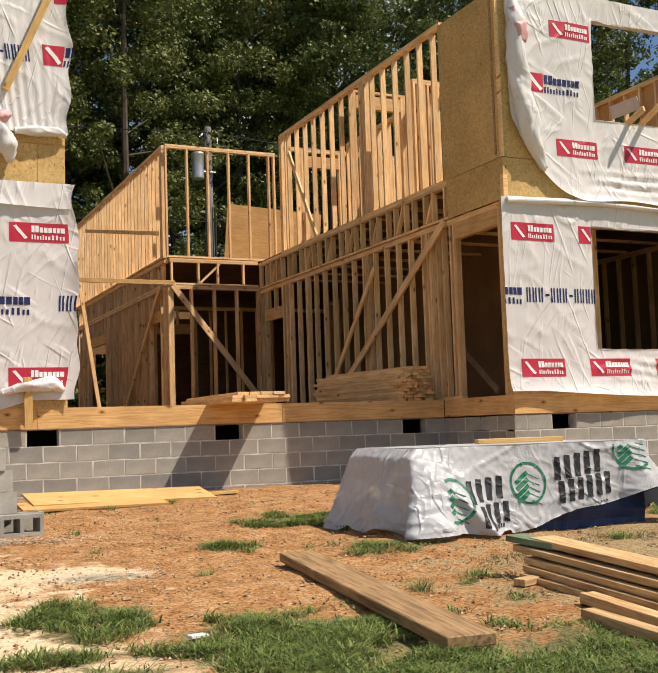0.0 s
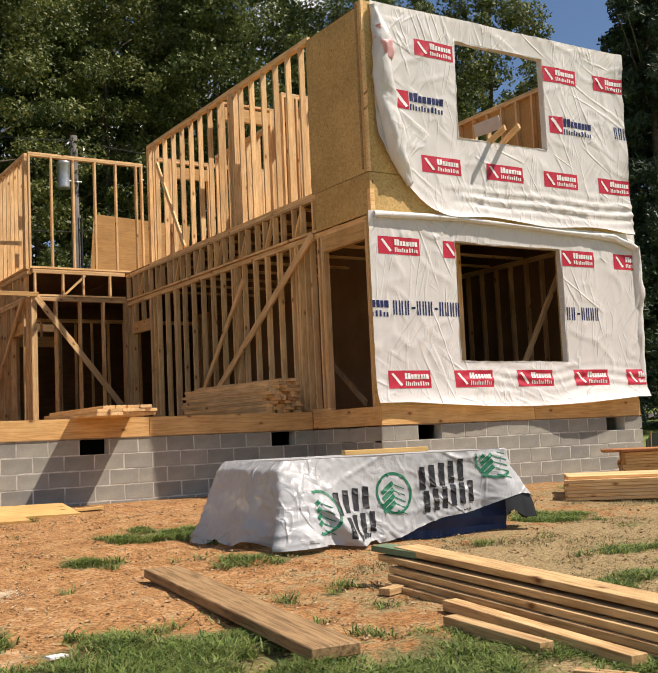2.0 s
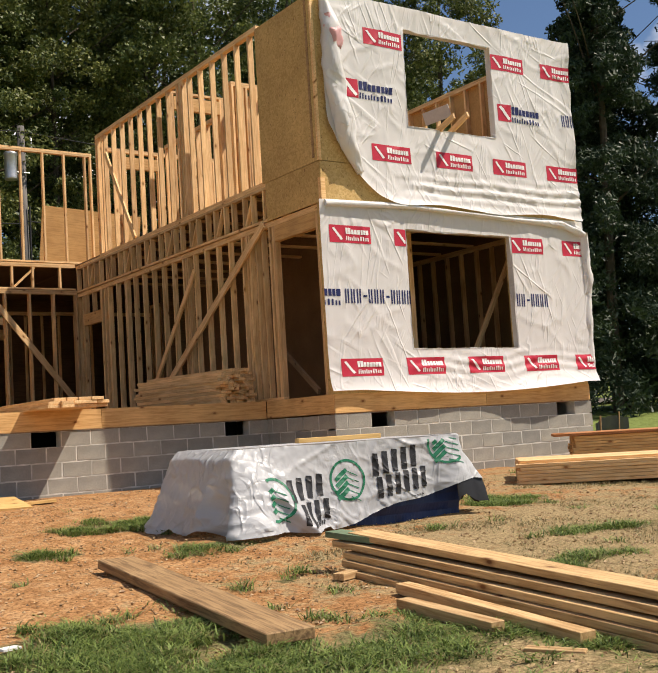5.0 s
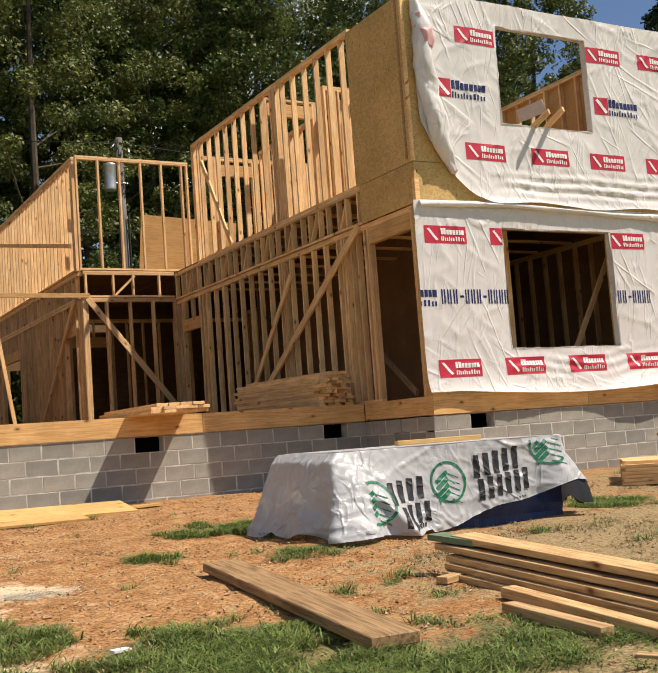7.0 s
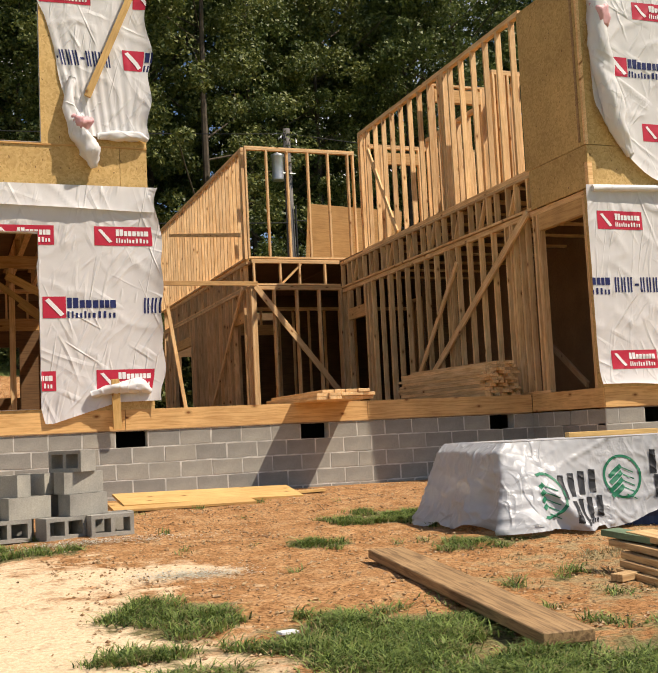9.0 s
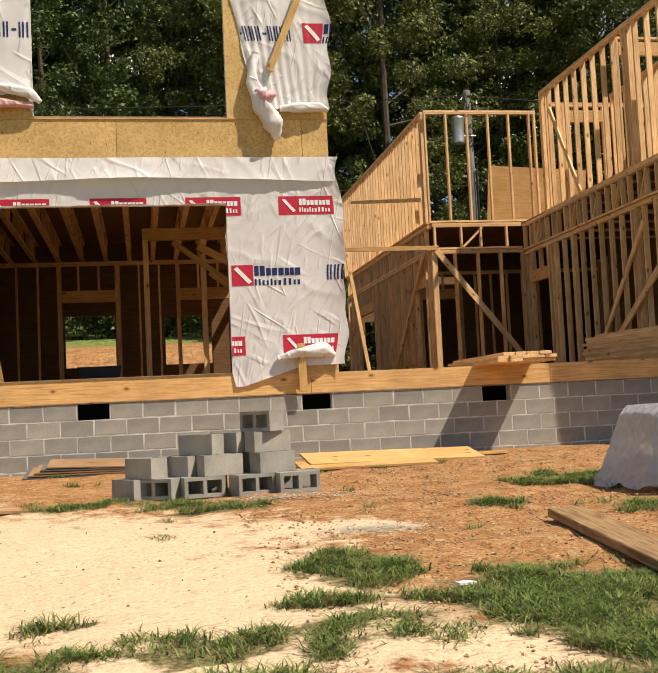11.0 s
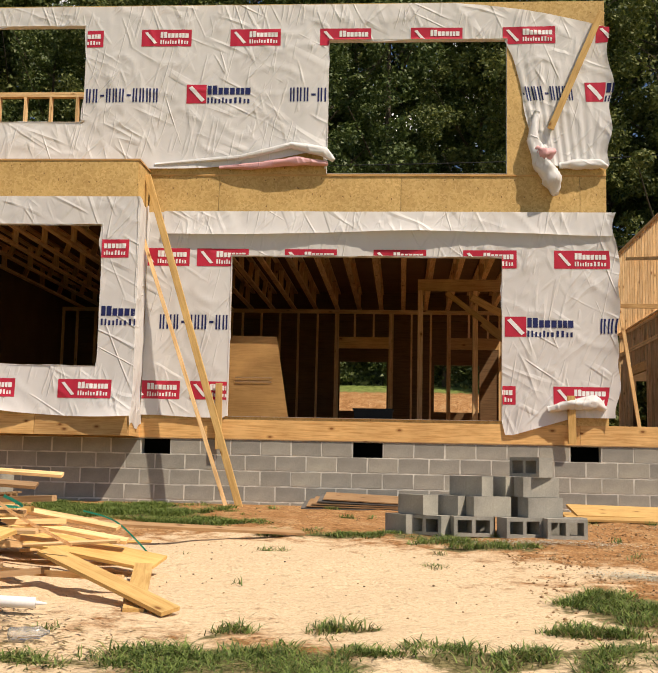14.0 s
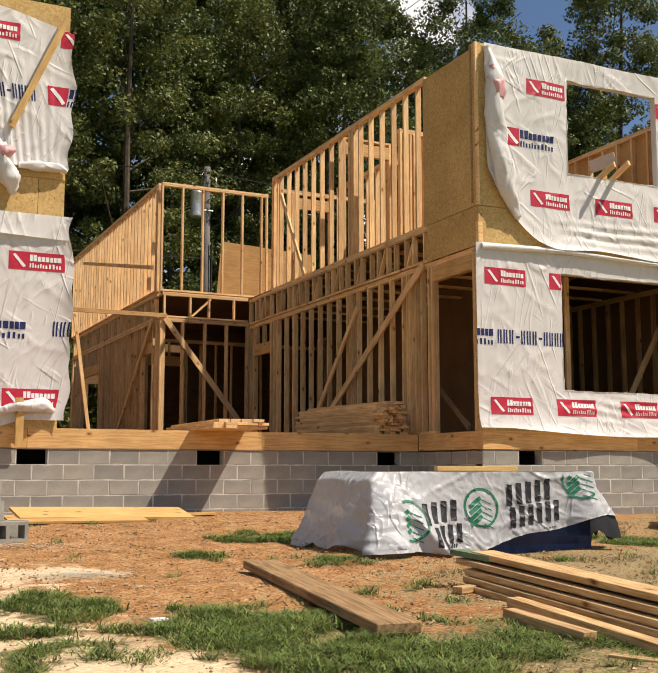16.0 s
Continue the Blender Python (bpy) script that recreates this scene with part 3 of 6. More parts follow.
slab("soffit", XB0 + 0.02, XB1 - 0.02, YB + 0.03, 0.0, FTOP + 0.02, FTOP + 0.04, OSB, rim, "board underside of the overhanging bay")

# front walls
LOW_L = [(-1.7, 1.97, FLOOR + 0.04, 3.36)]
UP_L = [(-0.43, 2.03, 4.5, 6.42), (-5.72, -3.86, 5.24, 6.66)]
wall_low = pierced("wall_south_1", "x", 0.0, XB1 + 0.02, XL, FLOOR, BAND0, 0.13, OSB, LOW_L, "wrapped front wall with a wide picture window opening")
band_l = thing("band_board", (0, 0, BAND0), "strand board band between the storeys", "band", kind="structure")
for p, q in ((XB1 + 0.02, -1.9), (-1.9, 0.6), (0.6, 3.0), (3.0, XL)):
    slab("panel", p + 0.003, q - 0.003, -0.005, 0.02, BAND0 + 0.01, BAND1 + 0.05, OSB, band_l)
slab("panel", XW, XB0 + 0.03, -0.005, 0.02, BAND0 + 0.06, BAND1 + 0.1, OSB, band_l)
slab("panel", XB0, -5.15, YB - 0.012, YB + 0.01, BAND0 + 0.05, BAND1 + 0.1, OSB, band_l)
slab("panel", -5.144, XB1, YB - 0.012, YB + 0.01, BAND0 + 0.05, BAND1 + 0.1, OSB, band_l)
slab("panel", XB1 - 0.02, XB1 + 0.005, YB + 0.012, -0.007, BAND0 + 0.05, BAND1 + 0.1, OSB, band_l)
slab("cap", XB0 - 0.01, XB1 + 0.02, YB - 0.02, 0.0, BAND1 + 0.101, BAND1 + 0.125, PLY, band_l)
slab("cap", XB1 + 0.02, XL, -0.02, 0.12, BAND1 + 0.051, BAND1 + 0.07, PLY, band_l)
wall_up = pierced("wall_south_2", "x", 0.0, XW - 0.05, XL, BAND1 + 0.075, 6.95, 0.1, OSB, UP_L, "upper front wall of strand board, wrapped, no roof yet")
bay_hole = [(-5.66, -3.33, 1.76, 3.66)]
wall_bay = pierced("wall_bay_1", "x", YB, XB0, XB1, FLOOR, BAND0 + 0.06, 0.1, OSB, bay_hole, "wrapped bay wall with a square window opening")
pierced("wall_bay_2", "y", XB1 - 0.1, YB + 0.1, 0.0, FLOOR, BAND0 + 0.06, 0.1, OSB, [], "short wrapped side of the bay")

LOW_R = [(10.27, 12.38, 1.72, 3.46)]
UP_R = [(10.46, 12.23, 5.0, 6.47)]
wall_r_low = pierced("wall_south_3", "x", YR, XR, XE, FLOOR, 3.76, 0.13, OSB, LOW_R, "wrapped front wall of the wing with a window opening")
wall_r_up = pierced("wall_south_4", "x", YR, XR, XE, 4.345, TOP, 0.1, OSB, UP_R, "upper strand board front wall of the wing, wrapped")
band_r = thing("band_board", (0, 0, BAND0), "strand board band round the wing", "band", kind="structure")
slab("panel", XR, 11.4, YR - 0.006, YR + 0.015, 3.765, 4.335, OSB, band_r)
slab("panel", 11.406, XE, YR - 0.006, YR + 0.015, 3.765, 4.335, OSB, band_r)
slab("panel", XR - 0.006, XR + 0.015, YR + 0.016, -0.33, 3.77, 4.335, OSB, band_r)
slab("panel", XR - 0.006, XR + 0.015, YR, -0.26, 4.345, 6.72, OSB, band_r, "tall strand board sheet at the corner")
slab("corner_post", XR - 0.012, XR + 0.03, YR - 0.012, YR + 0.03, 4.345, TOP, STUD, band_r)
slab("corner_block", XR - 0.014, XR + 0.06, YR - 0.02, YR + 0.05, 3.77, 4.1, STUD, band_r)
slab("trim_strip", XR - 0.02, XR, YR + 0.1, YR + 0.14, 4.4, TOP, OLDWOOD, band_r)
pierced("wall_east_1", "y", XE - 0.1, YR + 0.14, 16.3, FLOOR, BAND1 - 0.07, 0.1, SHADE_BOARD, [], "plain shade-darkened board end wall")
pierced("wall_north_1", "x", 16.3, XM + 0.2, XE, FLOOR, BAND1 - 0.07, 0.1, SHADE_BOARD, [(7.3, 8.1, FLOOR, 3.1)], "shade-darkened board back wall of the wing")
pierced("wall_north_2", "x", 9.3, XW, XL, FLOOR, 3.9, 0.1, SHADE_BOARD, [(-0.75, 0.3, 1.75, 2.85), (1.35, 2.35, 1.75, 2.8), (-4.8, -3.6, 1.7, 2.9)], "strand board back wall with window openings")
pierced("wall_west_1", "y", XW, 1.0, 9.3, FLOOR, BAND1 - 0.06, 0.1, SHADE_BOARD, [(3, 4.2, 1.75, 2.3)], "shade-darkened board end wall")

# ---- framing ----


def stud_wall(name, a, b, z0, z1, spacing, label, holes=(), depth=0.14, material=None, extra=(), top=2, group="stud walls"):
    """Studs, plates and headers from a to b (x, y). holes: (s0, s1, bottom, top) along the wall."""
    material = material or STUD
    a, b = Vector((*a, 0)), Vector((*b, 0))
    d = (b - a).normalized()
    nrm = Vector((0, 0, 1)).cross(d)
    L = (b - a).length
    w = thing(name, (a.x, a.y, z0), label, "stud wall", group)
    at = lambda s, z: (a + d * s) + Vector((0, 0, z))
    gaps = sorted(h for h in holes if h[2] <= z0 + 0.05)
    s = 0.0
    for h in [*gaps, (L, L, 0, 0)]:
        if h[0] - s > 0.05:
            board("bottom_plate", at(s, z0 + 0.02), at(h[0], z0 + 0.02), depth, 0.038, material, w)
        s = h[1]
    for k in range(top):
        board("top_plate", at(0, z1 - 0.02 - 0.04 * k), at(L, z1 - 0.02 - 0.04 * k), depth, 0.038, material, w)
    zt, zb = z1 - 0.04 * top, z0 + 0.04
    spots = [0.02]
    while spots[-1] + spacing < L - 0.05:
        spots.append(spots[-1] + spacing)
    spots.append(L - 0.02)
    for h in holes:
        spots += [h[0] - 0.02, h[1] + 0.02, h[0] - 0.06, h[1] + 0.06]
    spots += list(extra)
    for s in sorted(spots):
        if not 0 <= s <= L:
            continue
        inside = [h for h in holes if h[0] < s < h[1]]
        lean = random.uniform(-0.008, 0.008)
        if inside:
            h = inside[0]
            if zt - h[3] - 0.24 > 0.08:
                board("cripple_stud", at(s, h[3] + 0.24), at(s, zt), 0.038, depth, material, w, up=nrm)
            if h[2] - zb > 0.1:
                board("cripple_stud", at(s, zb), at(s, h[2]), 0.038, depth, material, w, up=nrm)
        else:
            board("stud", at(s, zb), at(s + lean, zt), 0.038, depth, material, w, up=nrm)
    for h in holes:
        board("header", at(h[0], h[3] + 0.12), at(h[1], h[3] + 0.12), depth, 0.235, RIM, w, up=(0, 0, 1))
        if h[2] > z0 + 0.1:
            board("sill", at(h[0], h[2] + 0.02), at(h[1], h[2] + 0.02), depth, 0.038, material, w)
    return w


def truss_band(name, a, b, z0, z1, label, step=0.3, diag=3):
    a, b = Vector((*a, 0)), Vector((*b, 0))
    d = (b - a).normalized()
    nrm = Vector((0, 0, 1)).cross(d)
    L = (b - a).length
    w = thing(name, (a.x, a.y, z0), label, "floor truss", "floor trusses")
    at = lambda s, z: (a + d * s) + Vector((0, 0, z))
    for z in (z0 + 0.02, z1 - 0.02, z1 - 0.06):
        board("chord", at(0, z), at(L, z), 0.09, 0.038, STUD, w)
    s, i = 0.05, 0
    while s < L:
        board("web", at(s, z0 + 0.04), at(s, z1 - 0.08), 0.038, 0.09, STUD, w, up=nrm)
        if i % diag == diag - 1 and s + step < L:
            board("diagonal_web", at(s + 0.04, z0 + 0.05), at(s + step - 0.03, z1 - 0.09), 0.038, 0.07, STUD, w, up=nrm)
        s += step * (0.85 if i % 2 else 1.15)
        i += 1
    return w


right_low = stud_wall("stud_wall", (XR + 0.07, YM), (XR + 0.07, YR + 0.1), FLOOR, 3.76, 0.405, "shaded pine stud wall on the deck beside lumber",
                      [(0.35, 1.25, FLOOR, 3.05), (YM + 0.46, YM - YR - 0.22, FLOOR, 3.44)], extra=(1.45, 1.62, 2.5, 5.0, 5.06, 7.05, 7.12, 7.5), depth=0.09)
truss_band("floor_truss", (XR + 0.045, YM - 0.05), (XR + 0.045, -0.34), 3.77, 4.335, "open pine floor truss ends over the stud wall")
right_up = stud_wall("stud_wall", (XR + 0.06, 6.1), (XR + 0.06, -0.27), 4.34, TOP, 0.405, "sunlit upper pine stud wall without sheathing", extra=(0.1, 0.3, 3.75, 3.8, 3.86), depth=0.09)
mid_front_low = stud_wall("stud_wall", (XM, YM), (XR, YM), FLOOR, 3.82, 0.5, "pine stud wall at the back of the deck", extra=(0.06, 0.1))
truss_band("floor_truss", (XM + 0.05, YM - 0.02), (XR - 0.02, YM - 0.02), 3.83, 4.38, "open pine floor truss under the upper wall", 0.5, 2)
mid_front_up = stud_wall("stud_wall", (XM, YM), (9.3, YM), 4.4, TOP, 0.46, "open upper pine stud wall against the trees", depth=0.09)
mid_side_low = stud_wall("stud_wall", (XM, 16.2), (XM, YM + 0.1), FLOOR, 3.82, 0.3, "shaded pine stud wall receding from the deck", [(1.4, 3.4, FLOOR, 3.1), (7.6, 8.4, FLOOR, 3.1)], extra=(0.05, 0.1, 0.15), depth=0.09)
truss_band("floor_truss", (XM + 0.03, 16.2), (XM + 0.03, YM + 0.12), 3.83, 4.38, "open pine floor truss ends above the wall", 0.3, 4)
mid_side_up = stud_wall("stud_wall", (XM, 16.4), (XM, YM + 0.1), 4.4, TOP, 0.3, "sunlit upper pine stud wall", depth=0.09, extra=(8.75, 8.8))

inner_back = stud_wall("stud_wall", (XL - 0.1, 8.0), (XW + 0.2, 8.0), FLOOR, 3.82, 0.4, "interior pine stud partition with doorways", [(0.6, 1.6, FLOOR, 3.0), (2.9, 3.95, FLOOR, 3.0)], depth=0.09)
inner_side = stud_wall("stud_wall", (XL - 0.07, 0.15), (XL - 0.07, 9.2), FLOOR, 3.82, 0.4, "pine stud end wall of the room", [(3.4, 4.4, 1.9, 3.1)])
inner_mid = stud_wall("stud_wall", (-3.0, 0.2), (-3.0, 7.9), FLOOR, 3.82, 0.4, "pine stud partition between rooms", [(5.2, 6.1, FLOOR, 3.0)], depth=0.09)
stud_wall("stud_wall", (11.3, 9.0), (11.3, -0.6), FLOOR, 3.76, 0.4, "shaded interior pine partition in the wing", depth=0.09)
stud_wall("stud_wall", (XM + 0.3, 10.4), (XE - 0.2, 10.4), FLOOR, 3.76, 0.4, "shaded interior pine partition behind", [(0.3, 1.2, FLOOR, 3.1)], depth=0.09)
# Two partitions added to block light, so the wing rooms stay dark.
pierced("wall_inner_2", "x", 6.6, 10.4, XE - 0.12, FLOOR, BAND1 - 0.07, 0.05, SHADE_BOARD, [], "added strand board cross partition blocking light inside the wing")
pierced("wall_inner_3", "y", 11.2, -0.55, 6.6, FLOOR, BAND1 - 0.07, 0.05, SHADE_BOARD, [], "added strand board lengthwise partition blocking light inside the wing")
pierced("wall_inner_1", "x", 12.6, XR + 0.2, XE - 0.1, FLOOR, BAND1 - 0.07, 0.05, SHADE_BOARD, [], "strand board wall deep inside the wing")
stud_wall("stud_wall", (XE - 0.16, YR + 0.2), (XE - 0.16, 9.0), FLOOR, 3.76, 0.4, "shaded pine studs inside the end wall", depth=0.09)
wing_inner = stud_wall("stud_wall", (11.4, 2.4), (XE - 0.12, 2.4), FLOOR, 3.76, 0.4, "dark pine partition inside the wing", depth=0.09)
stud_wall("stud_wall", (XW + 0.05, 0.08), (XB0 - 0.02, 0.08), FLOOR, BAND0 + 0.06, 0.35, "open pine corner framing beside the bay")
wing_up_e = stud_wall("stud_wall", (XE - 0.07, 6.6), (XE - 0.07, YR + 0.12), 4.34, TOP - 0.02, 0.405, "upper pine end wall with sheathing behind", depth=0.09)
pierced("sheathing", "y", XE - 0.02, YR + 0.12, 6.6, 4.35, TOP - 0.03, 0.018, PLY, [(0.95, 1.75, 5.98, 6.46)], "", wing_up_e)
wing_up_n = stud_wall("stud_wall", (XR + 0.1, 6.2), (11.6, 6.2), 4.34, 6.6, 0.4, "sunlit upper pine stud wall behind", [(0.5, 1.3, 4.34, 6.2)], depth=0.09)
wing_up_m = stud_wall("stud_wall", (10.2, 1.4), (10.2, 5.6), 4.34, 6.6, 0.4, "sunlit upper pine partition", [(0.9, 1.9, 4.34, 6.15)], depth=0.09)

stud_wall("stud_wall", (9.0, 3.0), (10.1, 3.0), 4.34, TOP, 0.4, "sunlit upper pine cross wall with a header", [(0.08, 1.0, 4.34, 6.46)], depth=0.09, top=1)
stud_wall("stud_wall", (9.5, 1.7), (10.25, 1.7), 4.34, 6.62, 0.2, "sunlit closely set upper pine studs", depth=0.09, extra=(0.1, 0.3, 0.5))
knee = stud_wall("stud_wall", (-6.2, 1.65), (-3.2, 1.65), BAND1, 6.28, 0.42, "pale upper pine knee wall behind the window", depth=0.09)
knee_side = stud_wall("stud_wall", (-6.25, 0.2), (-6.25, 1.6), BAND1, 6.4, 0.4, "pale upper pine side wall behind the window", depth=0.09)

# joists over the open room
for i in range(22):
    x = XW + 0.35 + i * 0.48
    if x > XL - 0.15:
        break
    j = tagged(new("floor_joist"), "pine floor joist under the upper subfloor", "joist", "floor joists")
    j.matrix_basis = Matrix.Translation((x, 0.2, BAND0))
    WORLD[j.name] = j.matrix_basis.copy()
    board("bottom_chord", (x, 0.16, BAND0 + 0.02), (x, 9.2, BAND0 + 0.02), 0.09, 0.038, STUD, j)
    board("top_chord", (x, 0.16, BAND1 - 0.075), (x, 9.2, BAND1 - 0.075), 0.09, 0.038, STUD, j)
    for k in range(9):
        y = 0.2 + k * 1.0
        board("web", (x, y, BAND0 + 0.03), (x, y + (0.3 if k % 2 else -0.02), BAND1 - 0.09), 0.09, 0.038, STUD, j, up=(0, 1, 0))
for i in range(9):
    y = -1.2 + i * 0.9
    j = thing("floor_joist", (XR + 0.2, y, 3.77), "pine floor joist inside the dark wing", "joist", "floor joists")
    board("bottom_chord", (XR + 0.15, y, 3.79), (XE - 0.12, y, 3.79), 0.09, 0.038, STUD, j)
    board("top_chord", (XR + 0.15, y, 4.33), (XE - 0.12, y, 4.33), 0.09, 0.038, STUD, j)

# ---- house wrap with its prints ----


def creases(u, v, seed, amp):
    a = noise.noise((u * 0.9, v * 0.9, seed))
    r1 = 1.0 - min(1.0, abs(noise.noise((u * 1.7 + v * 1.1, v * 1.9 - u * 0.9, seed + 3.3))) * 4.0)
    r2 = 1.0 - min(1.0, abs(noise.noise((u * 5.2 - v * 3.0, v * 3.1 + u * 2.2, seed + 7.1))) * 3.0)
    r3 = 1.0 - min(1.0, abs(noise.noise((u * 2.6, v * 0.8 + u * 0.5, seed + 11.0))) * 5.0)
    return amp * (0.6 + 0.9 * a) + amp * 0.6 * r1 * r1 * r1 + amp * 0.12 * r2 * r2 + amp * 0.2 * r3 * r3


class Sheet:
    """A hanging sheet on a wall that faces -y; pos() gives a point of its wrinkled face."""

    def __init__(self, fixed, u0, u1, z0, z1, holes, seed, amp=0.016, hem=None, top=None, billow=0.05, side=0.0, sway=2.1, edge=0.0, gather=0.0, pinch=None):
        self.f, self.u0, self.u1, self.z0, self.z1, self.holes, self.seed, self.amp = fixed, u0, u1, z0, z1, holes, seed, amp
        self.hem = hem or (lambda u: z0)
        self.top = top or (lambda u: z1)
        self.billow, self.side, self.sway, self.edge, self.gather, self.pinch = billow, side, sway, edge, gather, pinch

    def pos(self, u, z, eps=0.0):
        d = 0.012 + creases(u, z, self.seed, self.amp)
        low = max(0.0, z - self.hem(u))
        d += self.billow * math.exp(-low / 0.16) * (0.7 + 1.2 * noise.noise((u * self.sway, self.seed, 1.0)))
        for h in self.holes:
            gap = max(h[0] - u, u - h[1], h[2] - z, z - h[3])
            if 0 <= gap < 0.3:
                d *= 0.45 + 0.55 * gap / 0.3
        if self.gather:
            d += self.gather * (0.6 + math.sin((z + 0.16 * noise.noise((u * 0.8, self.seed, 6.0))) * 42.0)) * math.exp(-((z - self.z0 - 0.4) / 0.2) ** 2) * min(1.0, max(0.0, (u - self.u0 - 1.2) / 0.6))
        if self.edge:
            d += self.edge * math.exp(-(self.u1 - u) / 0.12) * (0.7 + 1.1 * noise.noise((z * 1.9, self.seed, 9.0)))
        for h in self.holes:
            if h[0] - 0.001 <= u <= h[1] + 0.001 and h[2] - 0.001 <= z <= h[3] + 0.001:
                lip = lambda q, k: 0.035 * max(0.0, 0.35 + 1.3 * noise.noise((q * 1.6, self.seed, k)) + 0.4 * noise.noise((q * 6.0, self.seed, k)))
                if abs(u - h[0]) < 0.002:
                    u += lip(z, 1.0)
                elif abs(u - h[1]) < 0.002:
                    u -= lip(z, 2.0)
                if abs(z - h[2]) < 0.002:
                    z += 0.6 * lip(u, 3.0)
                elif abs(z - h[3]) < 0.002:
                    z -= lip(u, 4.0)
                break
        if self.pinch and u >= self.pinch[0] - 0.12:
            a, z_low, z_high, pull = self.pinch
            k = pull * max(0.0, min(1.0, (z_high - z) / (z_high - z_low))) ** 0.8
            share = min(1.05, max(0.0, (self.u1 - u) / (self.u1 - a)))
            d += 0.05 * k * share * (0.8 + math.sin(u * 46.0 + 2.0 * noise.noise((u * 3, z * 0.7, self.seed))))
            u += k * share
        return Vector((u + self.side * max(0, u - self.u1 + 0.3) * noise.noise((z * 2, self.seed, 4)), self.f - max(0.006, d) - eps, z))

    def inside(self, u, z):
        if not (self.u0 <= u <= self.u1 and self.hem(u) <= z <= self.top(u)):
            return False
        return not any(h[0] < u < h[1] and h[2] < z < h[3] for h in self.holes)

    def build(self, name, label, parent=None, material=None, step=0.036, tag=True):
        us = set(np.arange(self.u0, self.u1, step).round(3)) | {self.u1}
        lo = min(self.hem(u) for u in us)
        zs = set(np.arange(lo, self.z1, step).round(3)) | {self.z1}
        for h in self.holes:
            us |= {min(max(h[k], self.u0), self.u1) for k in (0, 1)}
            zs |= {min(max(h[k], lo), self.z1) for k in (2, 3)}
        us, zs = sorted(us), sorted(zs)
        bm = bmesh.new()
        cache = {}

        def v(i, j):
            z = min(max(zs[j], self.hem(us[i])), self.top(us[i]))
            key = (i, round(z, 4))
            if key not in cache:
                cache[key] = bm.verts.new(self.pos(us[i], z))
            return cache[key]

        for i in range(len(us) - 1):
            for j in range(len(zs) - 1):
                c, d = (us[i] + us[i + 1]) / 2, (zs[j] + zs[j + 1]) / 2
                if any(h[0] < c < h[1] and h[2] < d < h[3] for h in self.holes):
                    continue
                loop = []
                for w in (v(i, j), v(i + 1, j), v(i + 1, j + 1), v(i, j + 1)):
                    if w not in loop:
                        loop.append(w)
                if len(loop) > 2:
                    bm.faces.new(loop)
        for h in self.holes:
            a, b, c, d = h[0] + 0.004, h[1] - 0.004, h[2] + 0.004, h[3] - 0.004
            for p, q in (((a, c), (a, d)), ((b, c), (b, d)), ((a, d), (b, d)), ((a, c), (b, c))):
                quad = [bm.verts.new((p[0], self.f - 0.02, p[1])), bm.verts.new((q[0], self.f - 0.02, q[1])), bm.verts.new((q[0], self.f + 0.1, q[1])), bm.verts.new((p[0], self.f + 0.1, p[1]))]
                bm.faces.new(quad)
        ob = part(name, bm, material or WRAP, parent, smooth=True)
        return tagged(ob, label, "house wrap", "house wrap sheets") if tag else tagged(ob, label)

    def stamp(self, name, rects, material, parent, eps=0.004, cell=0.022, label="", shear=0.0, quads=()):
        """Thin printed shapes that follow the sheet; what falls in an opening is left out."""
        bm = bmesh.new()
        for a, b, c, d in rects:
            nu, nz = max(1, math.ceil((b - a) / cell)), max(1, math.ceil((d - c) / cell))
            for i in range(nu):
                for j in range(nz):
                    u0, u1 = a + (b - a) * i / nu, a + (b - a) * (i + 1) / nu
                    z0, z1 = c + (d - c) * j / nz, c + (d - c) * (j + 1) / nz
                    if not self.inside((u0 + u1) / 2, (z0 + z1) / 2):
                        continue
                    sh = lambda u, z: self.pos(u + shear * (d - z), z, eps)
                    bm.faces.new([bm.verts.new(sh(*p)) for p in ((u0, z0), (u1, z0), (u1, z1), (u0, z1))])
        for quad in quads:
            c = [Vector(q) for q in quad]
            at = lambda p, q: c[0].lerp(c[1], p).lerp(c[3].lerp(c[2], p), q)
            for i in range(3):
                for j in range(9):
                    ring = [at(p / 3, q / 9) for p, q in ((i, j), (i + 1, j), (i + 1, j + 1), (i, j + 1))]
                    mid = (ring[0] + ring[2]) / 2
                    if self.inside(mid.x, mid.y):
                        bm.faces.new([bm.verts.new(self.pos(v.x, v.y, eps)) for v in ring])
        if not bm.faces:
            bm.free()
            return None
        bmesh.ops.remove_doubles(bm, verts=bm.verts, dist=0.0005)
        return part(name, bm, material, parent, label, smooth=True)


def bars(u, z, w, h, n, seed, gap=0.22):
    """A row of n upright bars that stand in for lettering."""
    r = random.Random(seed)
    weights = [r.uniform(0.75, 1.15) for _ in range(n)]
    tot, out, x = sum(weights), [], u
    for i, q in enumerate(weights):
        ww = w * q / tot
        t = 1.0 if i == 0 else r.choice((0.74, 0.76, 1.0, 0.75))
        out.append((x, x + ww * (1 - gap), z, z + h * t))
        x += ww
    return out


